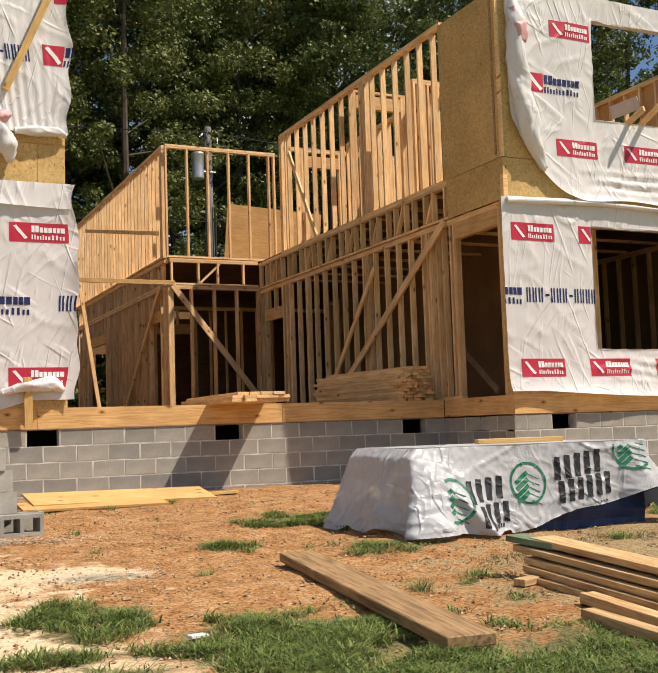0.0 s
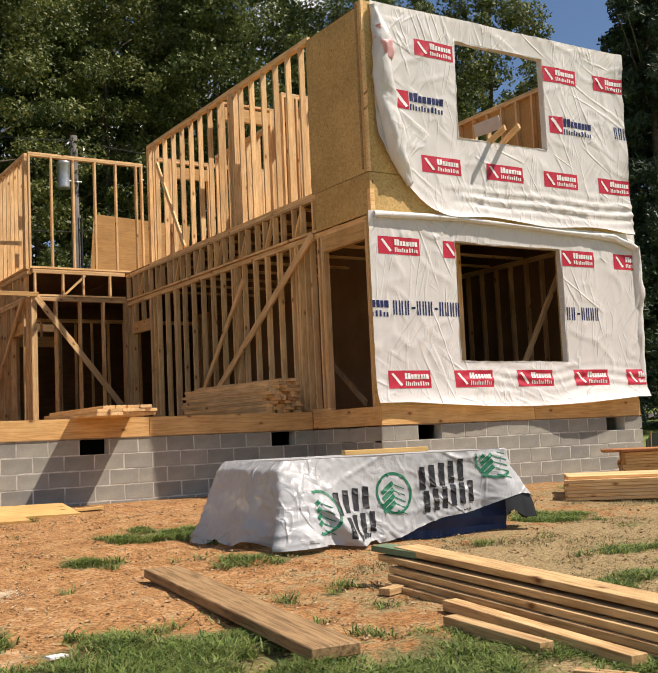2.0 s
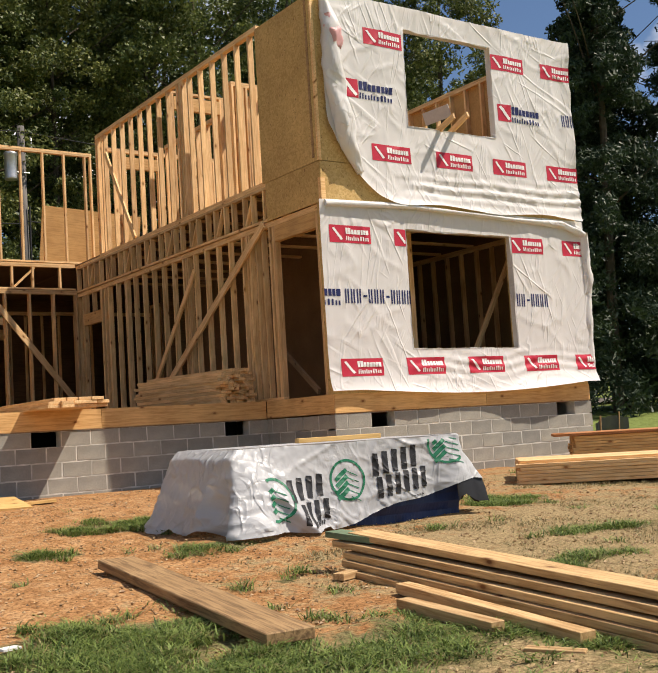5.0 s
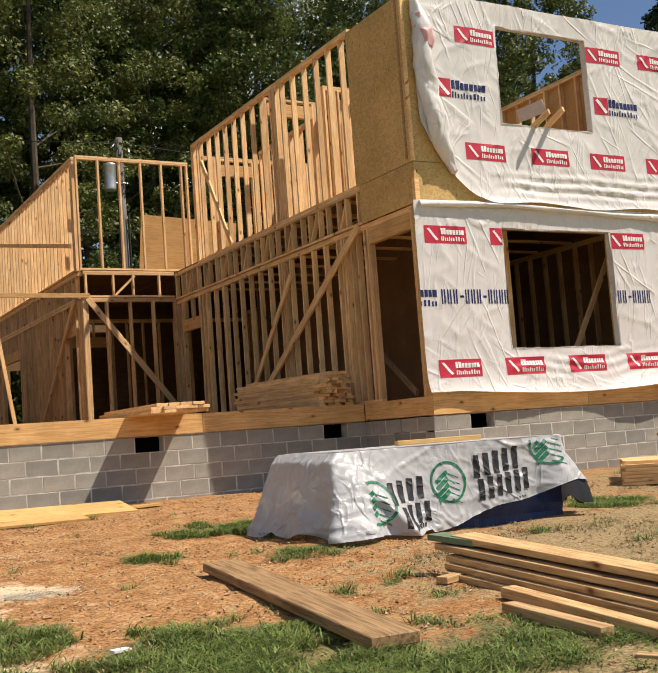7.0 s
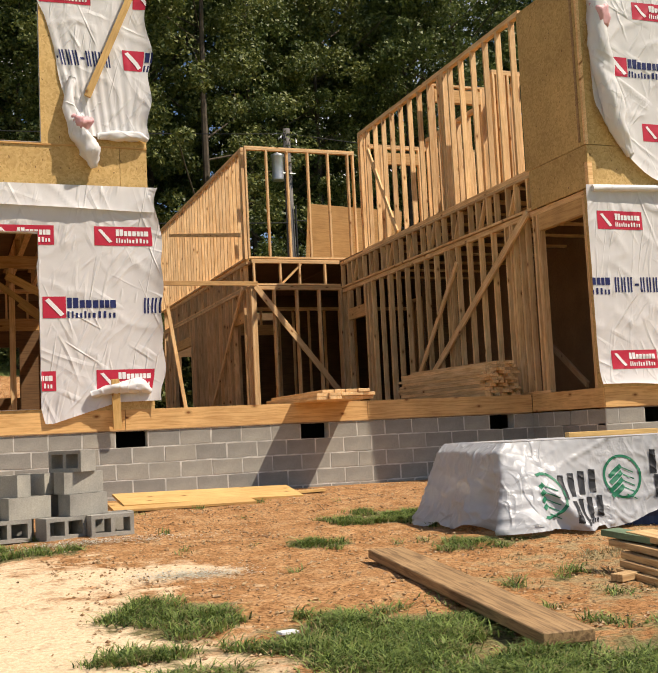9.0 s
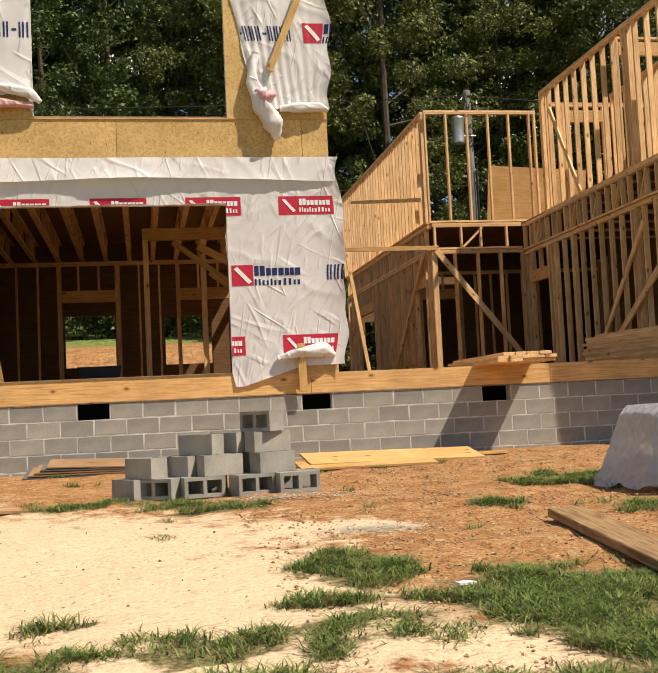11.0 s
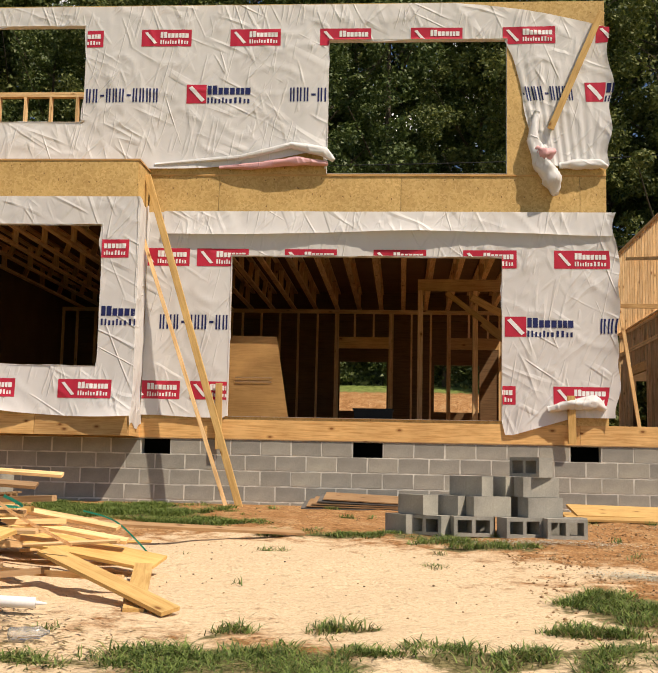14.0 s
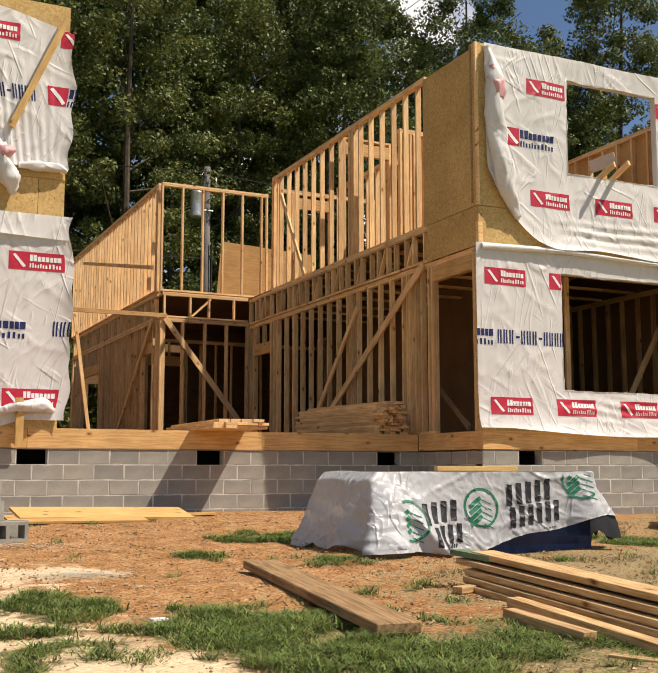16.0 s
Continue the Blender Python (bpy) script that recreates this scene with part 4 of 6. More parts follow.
def red_logo(s, u, z, parent, seed=1):
    lg = s.stamp("logo", [(u, u + 0.71, z, z + 0.245)], RED, parent, 0.0035, label="red printed logo box")
    if lg is None:
        return
    s.stamp("lettering", bars(u + 0.27, z + 0.125, 0.41, 0.085, 8, 3, 0.2), WHITE, lg, 0.008)
    s.stamp("lettering", bars(u + 0.27, z + 0.035, 0.41, 0.06, 11, 4, 0.45), WHITE, lg, 0.008)
    s.stamp("slash", [], WHITE, lg, 0.008, quads=[((u + 0.045, z + 0.2), (u + 0.085, z + 0.21), (u + 0.225, z + 0.05), (u + 0.185, z + 0.035))])


def blue_logo(s, u, z, parent):
    lg = s.stamp("logo", [(u, u + 0.28, z, z + 0.27)], RED, parent, 0.0035, label="red square logo with navy lettering")
    s.stamp("lettering", bars(u + 0.295, z + 0.125, 0.62, 0.13, 8, 3, 0.2), NAVY, parent if lg is None else lg, 0.0042)
    s.stamp("lettering", bars(u + 0.295, z + 0.0, 0.62, 0.085, 11, 4, 0.5), NAVY, parent if lg is None else lg, 0.0042)
    if lg is not None:
        s.stamp("slash", [], WHITE, lg, 0.008, quads=[((u + 0.03, z + 0.22), (u + 0.075, z + 0.25), (u + 0.26, z + 0.05), (u + 0.215, z + 0.02))])


def number(s, u, z, parent, w=1.15):
    """Plain upright bars with two dashes between the groups."""
    p = w / 12
    for i in range(12):
        a = u + p * i
        if i in (3, 7):
            s.stamp("dash", [(a + 0.01, a + 0.07, z + 0.085, z + 0.115)], NAVY, parent, 0.004)
        else:
            s.stamp("number_bar", [(a, a + p * 0.24, z, z + 0.2), (a + p * 0.44, a + p * 0.68, z, z + 0.2)], NAVY, parent, 0.004)


s = Sheet(0.0, XB1 + 0.03, XL + 0.12, 1.1, BAND0 + 0.02, LOW_L, 2.0, hem=lambda u: (1.15 + 0.012 * math.sin(u * 4) if u < -1.72 else 1.161 if u < 1.98 else 0.98 + 0.3 * max(0.0, (u - 2.1)) if u < 2.9 else 1.2 + 0.03 * u * 0.2), billow=0.03, sway=0.9, side=0.4, edge=0.07)
w = s.build("house_wrap", "creased white house wrap with red logos round a wide opening")
for i in range(5):
    red_logo(s, -2.17 + 1.205 * i, 3.2, w)
for u in (-2.2, -1.0, 1.43, 2.63):
    red_logo(s, u, 1.38, w)
red_logo(s, -2.98, 3.2, w)
red_logo(s, -3.05, 1.38, w)
blue_logo(s, 2.0, 2.28, w)
number(s, -2.65, 2.33, w)
number(s, 3.25, 2.33, w)

s = Sheet(-0.03, XB1 + 0.25, XL + 0.06, 3.64, BAND0 + 0.03, [], 52.0, amp=0.02, hem=lambda u: 3.66 + 0.03 * math.sin(u * 1.1 + 0.5), billow=0.06, sway=0.8)
s.build("folded_lip", "folded top lip of white wrap under the band", w, tag=False)
s = Sheet(0.0, XW - 0.1, 3.4, BAND1 + 0.08, 6.93, UP_L, 5.0, amp=0.02,
          hem=lambda u: 4.56 + (0.28 * max(0.0, (u + 2.4) / 2.0) ** 1.6 if u < -0.45 else 0.0) if u < 2.2 else 4.6,
          top=lambda u: 6.93 - (0.1 * max(0.0, u - 1.2) ** 1.7 if u > 1.2 else 0.0), billow=0.05, sway=0.9, side=0.4, edge=0.07, pinch=(2.03, 4.6, 6.35, 0.42))
w = s.build("house_wrap", "creased white house wrap peeling above the strand board band")
for i in range(9):
    red_logo(s, -5.59 + 1.26 * i - 1.26, 6.33, w)
for u in (-2.4, 3.02):
    blue_logo(s, u, 5.5, w)
for u in (-7.08, -3.93, -0.95, 1.7):
    number(s, u, 5.52, w)
red_logo(s, 0.2, 4.45, w)

s = Sheet(YB, XB0 - 0.06, XB1 + 0.05, 1.08, BAND0 + 0.1, bay_hole, 8.0, hem=lambda u: 1.12 + 0.03 * math.exp(-((u + 4.7) / 0.25) ** 2) + 0.02 * math.sin(u * 2.6 + 1), billow=0.11, sway=0.9)
w = s.build("house_wrap", "creased white house wrap round the bay window opening")
for u, z in ((-6.28, 3.25), (-3.68, 3.2), (-6.4, 1.36), (-5.11, 1.34), (-3.83, 1.34)):
    red_logo(s, u, z, w)
blue_logo(s, -6.62, 2.3, w)
blue_logo(s, -3.6, 2.3, w)
bay_side = bmesh.new()
rows = []
for i in range(9):
    rows.append([bay_side.verts.new((XB1 + 0.03 + 0.03 * noise.noise((i * 0.7, k * 0.3, 2)), YB - 0.03 + i * 0.07, 1.0 + k * 0.1 + 0.04 * math.sin(i))) for k in range(31)])
for i in range(8):
    for k in range(30):
        bay_side.faces.new((rows[i][k], rows[i + 1][k], rows[i + 1][k + 1], rows[i][k + 1]))
tagged(part("house_wrap", bay_side, WRAP, smooth=True), "narrow strip of white wrap on the bay side", "house wrap", "house wrap sheets")

s = Sheet(YR, XR - 0.07, XE + 0.14, 1.06, 3.79, LOW_R, 11.0, amp=0.02, hem=lambda u: 1.16 - 0.1 * math.sin(max(0, min(1, (u - 9.3) / 4.4)) * math.pi), billow=0.17, sway=0.5, gather=0.01)
w = s.build("house_wrap", "creased white house wrap billowing at its lower hem")
for u in (8.92, 10.05, 12.34, 13.5):
    red_logo(s, u, 3.2, w)
for u in (8.98, 10.12, 11.3, 12.45, 13.58):
    red_logo(s, u, 1.35, w)
number(s, 9.12, 2.36, w, 1.2)
number(s, 11.9, 2.36, w, 1.2)
blue_logo(s, 8.15, 2.33, w)

s = Sheet(YR, XR + 0.14, XE + 0.08, 3.7, TOP + 0.01, UP_R, 14.0, amp=0.022,
          hem=lambda u: 3.8 + 0.03 * math.sin(u * 3) + (1.0 * ((10.5 - u) / 1.5) ** 2.6 if u < 10.5 else 0.0), billow=0.1, sway=0.7, edge=0.05, side=0.3, gather=0.018)
w = s.build("house_wrap", "upper white house wrap peeling from the corner in folds")
for u, z in ((9.72, 6.12), (12.22, 6.12), (13.32, 6.12), (9.75, 4.42), (10.95, 4.42), (12.1, 4.42), (13.28, 4.42)):
    red_logo(s, u, z, w)
blue_logo(s, 9.3, 5.3, w)
blue_logo(s, 12.3, 5.3, w)
number(s, 13.72, 5.35, w)


def wrap_roll(path, radii, label, seed, material=None):
    """A bunched, twisted length of sheet."""
    bm = bmesh.new()
    rings = []
    pts = [Vector(p) for p in path]
    fine, rad = [], []
    for i in range(len(pts) - 1):
        for k in range(8):
            fine.append(pts[i].lerp(pts[i + 1], k / 8))
            rad.append(radii[i] + (radii[i + 1] - radii[i]) * k / 8)
    fine.append(pts[-1])
    rad.append(radii[-1])
    for i, p in enumerate(fine):
        d = (fine[min(i + 1, len(fine) - 1)] - fine[max(i - 1, 0)]).normalized()
        a = d.cross(Vector((0.3, 1, 0.1))).normalized()
        b = d.cross(a)
        ring = []
        for k in range(18):
            t = k / 18 * math.tau
            r = rad[i] * (1 + 0.45 * noise.noise((math.cos(t) * 1.6, math.sin(t) * 1.6, i * 0.22 + seed)) + 0.18 * noise.noise((math.cos(t) * 5, math.sin(t) * 5, i * 0.5 + seed)))
            ring.append(bm.verts.new(p + (a * math.cos(t) + b * math.sin(t)) * r))
        rings.append(ring)
    for r0, r1 in zip(rings, rings[1:]):
        for k in range(18):
            bm.faces.new((r0[k], r0[(k + 1) % 18], r1[(k + 1) % 18], r1[k]))
    for ring in (rings[0], rings[-1]):
        bm.faces.new(ring)
    return tagged(part("wrap_fold", bm, material or WRAP, smooth=True), label, "house wrap", "wrap folds")


PINK = wrap_material("pink tinted wrap", (0.76, 0.42, 0.42), 0.5)
wrap_roll([(9.0, YR - 0.06, 6.72), (9.1, YR - 0.1, 6.2), (9.08, YR - 0.12, 5.6), (9.2, YR - 0.1, 5.0), (9.3, YR - 0.09, 4.55), (9.5, YR - 0.06, 4.2)], [0.04, 0.15, 0.14, 0.15, 0.12, 0.05], "bunched edge of white wrap at the wing corner", 3)
wrap_roll([(9.03, YR - 0.13, 6.4), (9.1, YR - 0.16, 6.15), (9.12, YR - 0.17, 5.9)], [0.05, 0.13, 0.08], "pinkish fold of wrap showing reversed print", 6, PINK)
wrap_roll([(2.42, -0.05, 5.35), (2.36, -0.09, 4.95), (2.5, -0.1, 4.62), (2.62, -0.12, 4.4), (2.66, -0.1, 4.18)], [0.04, 0.08, 0.12, 0.13, 0.04], "gathered tail of white wrap over the band", 9)
wrap_roll([(2.4, -0.14, 4.82), (2.52, -0.17, 4.72), (2.66, -0.15, 4.78)], [0.04, 0.09, 0.03], "pinkish fold of wrap on the tail", 12, PINK)
wrap_roll([(-2.8, -0.05, 4.62), (-1.6, -0.07, 4.72), (-0.9, -0.09, 4.88), (-0.45, -0.12, 4.78), (-0.32, -0.1, 4.66)], [0.015, 0.03, 0.045, 0.07, 0.03], "rolled lower edge of white wrap above the band", 15)
wrap_roll([(-1.9, -0.05, 4.58), (-1.3, -0.08, 4.6), (-0.8, -0.1, 4.66), (-0.4, -0.1, 4.62)], [0.02, 0.05, 0.06, 0.03], "pinkish lower hem of wrap above the band", 16, PINK)
wrap_roll([(2.72, -0.06, 4.6), (3.0, -0.08, 4.62), (3.25, -0.07, 4.62), (3.36, -0.06, 4.58)], [0.04, 0.07, 0.06, 0.03], "rolled lower edge of white wrap at the corner", 18)
wrap_roll([(2.55, -0.08, 1.32), (2.85, -0.12, 1.38), (3.15, -0.1, 1.42), (3.3, -0.06, 1.34)], [0.04, 0.07, 0.08, 0.03], "bunched lower corner of wrap over a board", 21)
wrap_roll([(8.86, YR - 0.05, 3.74), (10.4, YR - 0.07, 3.78), (12.2, YR - 0.07, 3.72), (13.5, YR - 0.07, 3.7), (14.02, YR - 0.06, 3.55)], [0.04, 0.035, 0.03, 0.05, 0.05], "folded top edge of white wrap on the wing", 24)
wrap_roll([(14.02, YR - 0.03, 3.6), (14.06, YR + 0.05, 2.9), (14.0, YR + 0.05, 2.2), (13.98, YR + 0.02, 1.4)], [0.07, 0.14, 0.1, 0.08], "billowing edge of white wrap round the wing end", 27)

# ---- braces and loose boards on the house ----


def lone(name, a, b, width, thick, material, label, category="board", group="", up=(0, 0, 1), chamfer=0.003):
    return tagged(board(name, a, b, width, thick, material, None, up, chamfer), label, category, group)


g_br = "diagonal braces"
lone("brace_board", (-2.86, -0.2, 4.42), (-1.38, -0.66, -0.02), 0.09, 0.038, YELLOW, "long yellow pine brace leaning on the bay corner", "brace", g_br, up=(0, 1, 0.1))
lone("brace_board", (-2.9, -0.16, 3.58), (-1.56, -0.6, -0.02), 0.05, 0.03, STUD, "thin pale brace leaning on the bay side", "brace", g_br, up=(0, 1, 0.1))
lone("brace_board", (-1.8, -0.07, 1.6), (-1.78, -0.07, 0.72), 0.09, 0.038, YELLOW, "short upright cleat on the rim board", "cleat", up=(0, 1, 0))
lone("brace_board", (2.84, -0.14, 1.5), (2.86, -0.1, 0.88), 0.1, 0.038, YELLOW, "short upright cleat nailed over the rim board", "cleat", up=(0, 1, 0))
lone("brace_board", (3.3, -0.1, 6.75), (2.6, -0.1, 5.1), 0.09, 0.038, YELLOW, "yellow pine brace nailed across the upper wrap", "brace", g_br, up=(0, 1, 0))
lone("brace_board", (-6.88, -0.1, 6.85), (-6.2, -0.12, 4.6), 0.09, 0.038, YELLOW, "yellow pine brace across the end of the wrap", "brace", g_br, up=(0, 1, 0))
xb = XR - 0.03
lone("brace_board", (xb, 2.0, 3.4), (xb - 0.02, 4.05, FLOOR + 0.1), 0.09, 0.038, STUD, "diagonal pine brace across the shaded studs", "brace", g_br, up=(1, 0, 0))
lone("brace_board", (xb, -0.25, 3.74), (xb - 0.02, 3.75, FLOOR + 0.1), 0.12, 0.038, STUD, "long diagonal pine brace across the shaded studs", "brace", g_br, up=(1, 0, 0))
lone("brace_board", (XM + 0.1, YM - 0.1, 3.8), (XR - 0.15, YM - 0.1, 1.55), 0.12, 0.038, STUD, "diagonal pine brace across the back studs", "brace", g_br, up=(0, 1, 0))
lone("brace_board", (XM - 0.1, YM + 0.2, 3.8), (XM - 0.1, 10.8, 1.2), 0.09, 0.038, STUD, "diagonal pine brace on the receding studs", "brace", g_br, up=(1, 0, 0))
lone("brace_board", (4.8, YM - 0.08, 3.86), (XM + 0.15, YM - 0.08, 3.86), 0.09, 0.038, RIM, "level pine board tying the wall corner", "brace", g_br, up=(0, 1, 0))
lone("brace_board", (XM - 0.12, 14.6, 6.3), (XM - 0.12, YM + 0.15, 4.92), 0.09, 0.038, STUD, "level pine board nailed across the upper studs", "brace", g_br, up=(1, 0, 0))
lone("brace_board", (4.95, 7.0, 3.75), (5.34, 7.0, FLOOR), 0.07, 0.038, STUD, "pale pine prop standing by the deck", "prop", g_br, up=(0, 1, 0))
lone("brace_board", (XR + 0.02, 5.6, 6.3), (XR + 0.02, 4.4, 4.4), 0.09, 0.038, STUD, "diagonal pine brace on the upper studs", "brace", g_br, up=(1, 0, 0))
lone("brace_board", (13.45, -0.9, 3.74), (11.9, -0.9, FLOOR), 0.09, 0.038, STUD, "pine brace inside the dark wing", "brace", g_br, up=(0, 1, 0))
lone("brace_board", (XR + 0.35, -0.9, 1.2), (XR + 1.2, 1.5, 2.1), 0.09, 0.038, OLDWOOD, "low brace inside the wing doorway", "brace", g_br, up=(1, 0, 0))
for px, tip in ((11.09, 5.14), (11.37, 5.2)):
    lone("window_prop", (px, YR + 0.5, 4.86), (px, YR - 0.33, tip), 0.038, 0.09, STUD, "pine board poking out over the window sill", "board", "window props", up=(0, 0, 1))
lone("cap_board", (13.55, 0.7, 6.34), (13.55, 1.42, 6.36), 0.24, 0.02, WHITE, "pale panel leaning in the upper end wall opening", "panel", up=(1, 0, 0.35))
sheet_ob = tagged(board("plywood_sheet", (8.7, 9.0, 5.22), (11.05, 9.0, 5.1), 1.5, 0.02, PLY, None, up=(0, 1, 0.1)), "plywood sheet standing on the upper floor", "plywood sheet")
bm = bmesh.new()
bm.faces.new([bm.verts.new(p) for p in ((-1.98, 0.38, FLOOR + 0.01), (-0.9, 0.38, FLOOR + 0.01), (-1.1, 0.46, 2.3), (-1.98, 0.46, 2.31))])
bmesh.ops.solidify(bm, geom=bm.faces[:], thickness=0.018)
ply = tagged(part("plywood_sheet", bm, PLY), "plywood sheet leaning inside the window opening", "plywood sheet")
lone("stamp_bars", (-1.66, 0.4, 1.72), (-1.15, 0.4, 1.72), 0.02, 0.004, OLDWOOD, "faint printed bars on the leaning plywood", "print", up=(0, 1, 0.06))
lone("stamp_bars", (-1.66, 0.4, 1.66), (-1.15, 0.4, 1.66), 0.02, 0.004, OLDWOOD, "faint printed bars on the leaning plywood", "print", up=(0, 1, 0.06))
# interior beams and knee braces of the room
lone("ceiling_beam", (0.9, 4.2, 3.7), (XL - 0.2, 4.2, 3.7), 0.09, 0.2, RIM, "pine beam on posts inside the room", "beam")
for x in (0.95, 1.9, 2.6):
    lone("post", (x, 4.2, FLOOR), (x, 4.2, 3.6), 0.09, 0.09, STUD, "pine post inside the room", "post", "posts", up=(0, 1, 0))
lone("knee_brace", (2.6, 3.9, 2.6), (1.4, 4.1, 3.55), 0.09, 0.038, YELLOW, "tilted loose board under the beam", "brace", g_br, up=(0, 1, 0))
lone("knee_brace", (2.75, 3.7, 2.4), (2.0, 3.9, 3.0), 0.12, 0.038, YELLOW, "tilted loose board under the beam", "brace", g_br, up=(0, 1, 0))
for a, b in (((2.5, 2.3, FLOOR), (2.95, 2.6, 3.5)), ((2.2, 3.2, 3.1), (3.1, 2.8, 2.5)), ((1.75, 3.0, 3.3), (2.9, 3.4, 2.75)), ((2.7, 1.6, FLOOR), (3.0, 1.9, 3.3))):
    lone("loose_board", a, b, 0.12, 0.038, YELLOW, "loose pine board propped inside the room", "board", "loose boards", up=(0, 1, 0.2))
tub = thing("tote", (-0.2, 2.0, FLOOR), "black plastic tote standing on the subfloor", "tote")
bm = bmesh.new()
bmesh.ops.create_cube(bm, size=1)
bmesh.ops.scale(bm, vec=(0.62, 0.42, 0.3), verts=bm.verts)
bmesh.ops.delete(bm, geom=[f for f in bm.faces if f.normal.z > 0.5], context="FACES")
for v in bm.verts:
    if v.co.z < 0:
        v.co.x *= 0.86
        v.co.y *= 0.86
bmesh.ops.solidify(bm, geom=bm.faces[:], thickness=0.015)
part("body", bm, PLASTIC_BLACK, tub, m=Matrix.Translation((0.2, 2.6, FLOOR + 0.15)))
board("rim", (-0.12, 2.6, FLOOR + 0.3), (0.52, 2.6, FLOOR + 0.3), 0.44, 0.02, PLASTIC_BLACK, tub)

# ---- lumber ----


def stack(name, origin, direction, rows, size, label, material, jitter=0.02, group="lumber stacks", skew=0.12, lift=0.0):
    """rows: boards in each layer, from the bottom; size: length, width and thickness of a board."""
    o = Vector(origin)
    d = Vector(direction).normalized()
    across = Vector((0, 0, 1)).cross(d).normalized()
    L, wdt, th = size
    t = thing(name, origin, label, "lumber stack", group)
    for k, nrow in enumerate(rows):
        for i in range(nrow):
            s = random.uniform(-skew, skew)
            c = o + across * ((i - (nrow - 1) / 2) * (wdt + 0.004) + random.uniform(-jitter, jitter)) + Vector((0, 0, lift + th * (k + 0.5) + 0.001 * k))
            ln = L * random.uniform(0.97, 1.0)
            board("plank", c + d * s, c + d * (s + ln), wdt, th - 0.002, material, t, chamfer=0.003)
    return t


stack("lumber_stack", (8.42, 0.06, FLOOR), (-0.11, 1, 0), [7, 7, 7, 7, 7, 7, 7, 7, 6, 5, 3], (2.4, 0.09, 0.045), "neat stack of pale pine studs on the deck", STUD, 0.004, skew=0.1)
stack("lumber_stack", (5.6, -0.92, FLOOR), (0.0, 1, 0), [5, 5, 4], (2.2, 0.155, 0.042), "low stack of pine boards overhanging the deck edge", STUD, 0.012, skew=0.07)
stack("lumber_stack", (10.25, -3.7, -0.15), (0.72, -0.69, 0), [8, 8, 8, 8, 8, 8, 7], (4.8, 0.14, 0.04), "low stack of clean pine boards on the ground", STUD, 0.004, skew=0.03)
stack("lumber_stack", (12.3, -2.75, -0.15), (0.72, -0.69, 0), [7] * 12, (4.8, 0.14, 0.04), "taller stack of pine boards behind", RIM, 0.004, skew=0.03)
stack("lumber_stack", (12.15, -2.72, 0.345), (0.72, -0.69, 0), [6], (4.9, 0.15, 0.04), "reddish boards lying on the lumber stack", REDWOOD, 0.02, skew=0.15)


def gz(x, y, d=0.0):
    return (x, y, ground_z(x, y) + d)


near = thing("lumber_pile", gz(4.9, -8.0), "loose pile of pine boards lying in dry grass", "lumber pile", "lumber stacks")
for k, (xa, xb_, y0, y1) in enumerate(((5.06, 4.92, -7.5, -11.2), (4.9, 4.72, -7.46, -11.1), (5.22, 5.1, -7.4, -11.3), (4.94, 4.7, -7.44, -11.2), (5.1, 4.88, -7.35, -11.3), (5.26, 5.06, -7.2, -11.4), (4.98, 4.74, -7.4, -11.0), (5.14, 4.92, -7.3, -11.3), (5.02, 4.78, -7.22, -11.4), (5.18, 4.95, -7.32, -11.2))):
    lay_z = (0.025, 0.025, 0.025, 0.07, 0.07, 0.07, 0.115, 0.115, 0.17, 0.185)[k]
    board("plank", gz(xa, y0, lay_z), gz(xb_, y1, lay_z), 0.14, 0.042, RAW, near, chamfer=0.003)
board("plank", gz(5.02, -7.14, 0.225), gz(5.06, -7.62, 0.223), 0.15, 0.04, plain("green painted end", (0.14, 0.2, 0.12), 0.8, var=0.2), near, label="green stained board end")
board("plank", gz(5.1, -7.35, 0.232), gz(4.86, -11.3, 0.23), 0.2, 0.042, RAW, near, chamfer=0.003)
lone("offcut", gz(4.68, -7.66, 0.03), gz(5.05, -7.55, 0.03), 0.09, 0.045, RAW, "short pine offcut lying on the clay", "offcut", "offcuts")
lone("offcut", gz(4.7, -8.3, 0.05), gz(4.56, -9.85, 0.05), 0.1, 0.06, RAW, "pine board lying in dry grass", "board", "offcuts")
lone("offcut", gz(4.42, -8.65, 0.05), gz(4.4, -9.42, 0.05), 0.09, 0.06, RAW, "short pine board lying in dry grass", "board", "offcuts")
lone("offcut", gz(4.25, -9.75, 0.03), gz(4.4, -9.98, 0.03), 0.07, 0.03, RAW, "splintered pine scrap in the grass", "offcut", "offcuts")
lone("heavy_plank", gz(3.81, -6.13, 0.055), gz(3.53, -8.9, 0.06), 0.27, 0.062, HEAVY, "heavy weathered plank lying on the clay", "plank", chamfer=0.006)
yel = thing("boards", gz(3.6, -1.9), "two flat yellow pine boards lying by the foundation", "boards")
board("plank", gz(2.62, -1.5, 0.1), gz(4.75, -1.25, 0.05), 0.5, 0.028, YELLOW, yel, up=(0, -0.22, 1))
board("plank", gz(2.5, -1.72, 0.05), gz(4.1, -1.62, 0.03), 0.4, 0.025, YELLOW, yel, up=(0, -0.15, 1))
board("plank", gz(4.2, -1.3, 0.03), gz(5.15, -1.15, 0.03), 0.12, 0.03, YELLOW, yel)
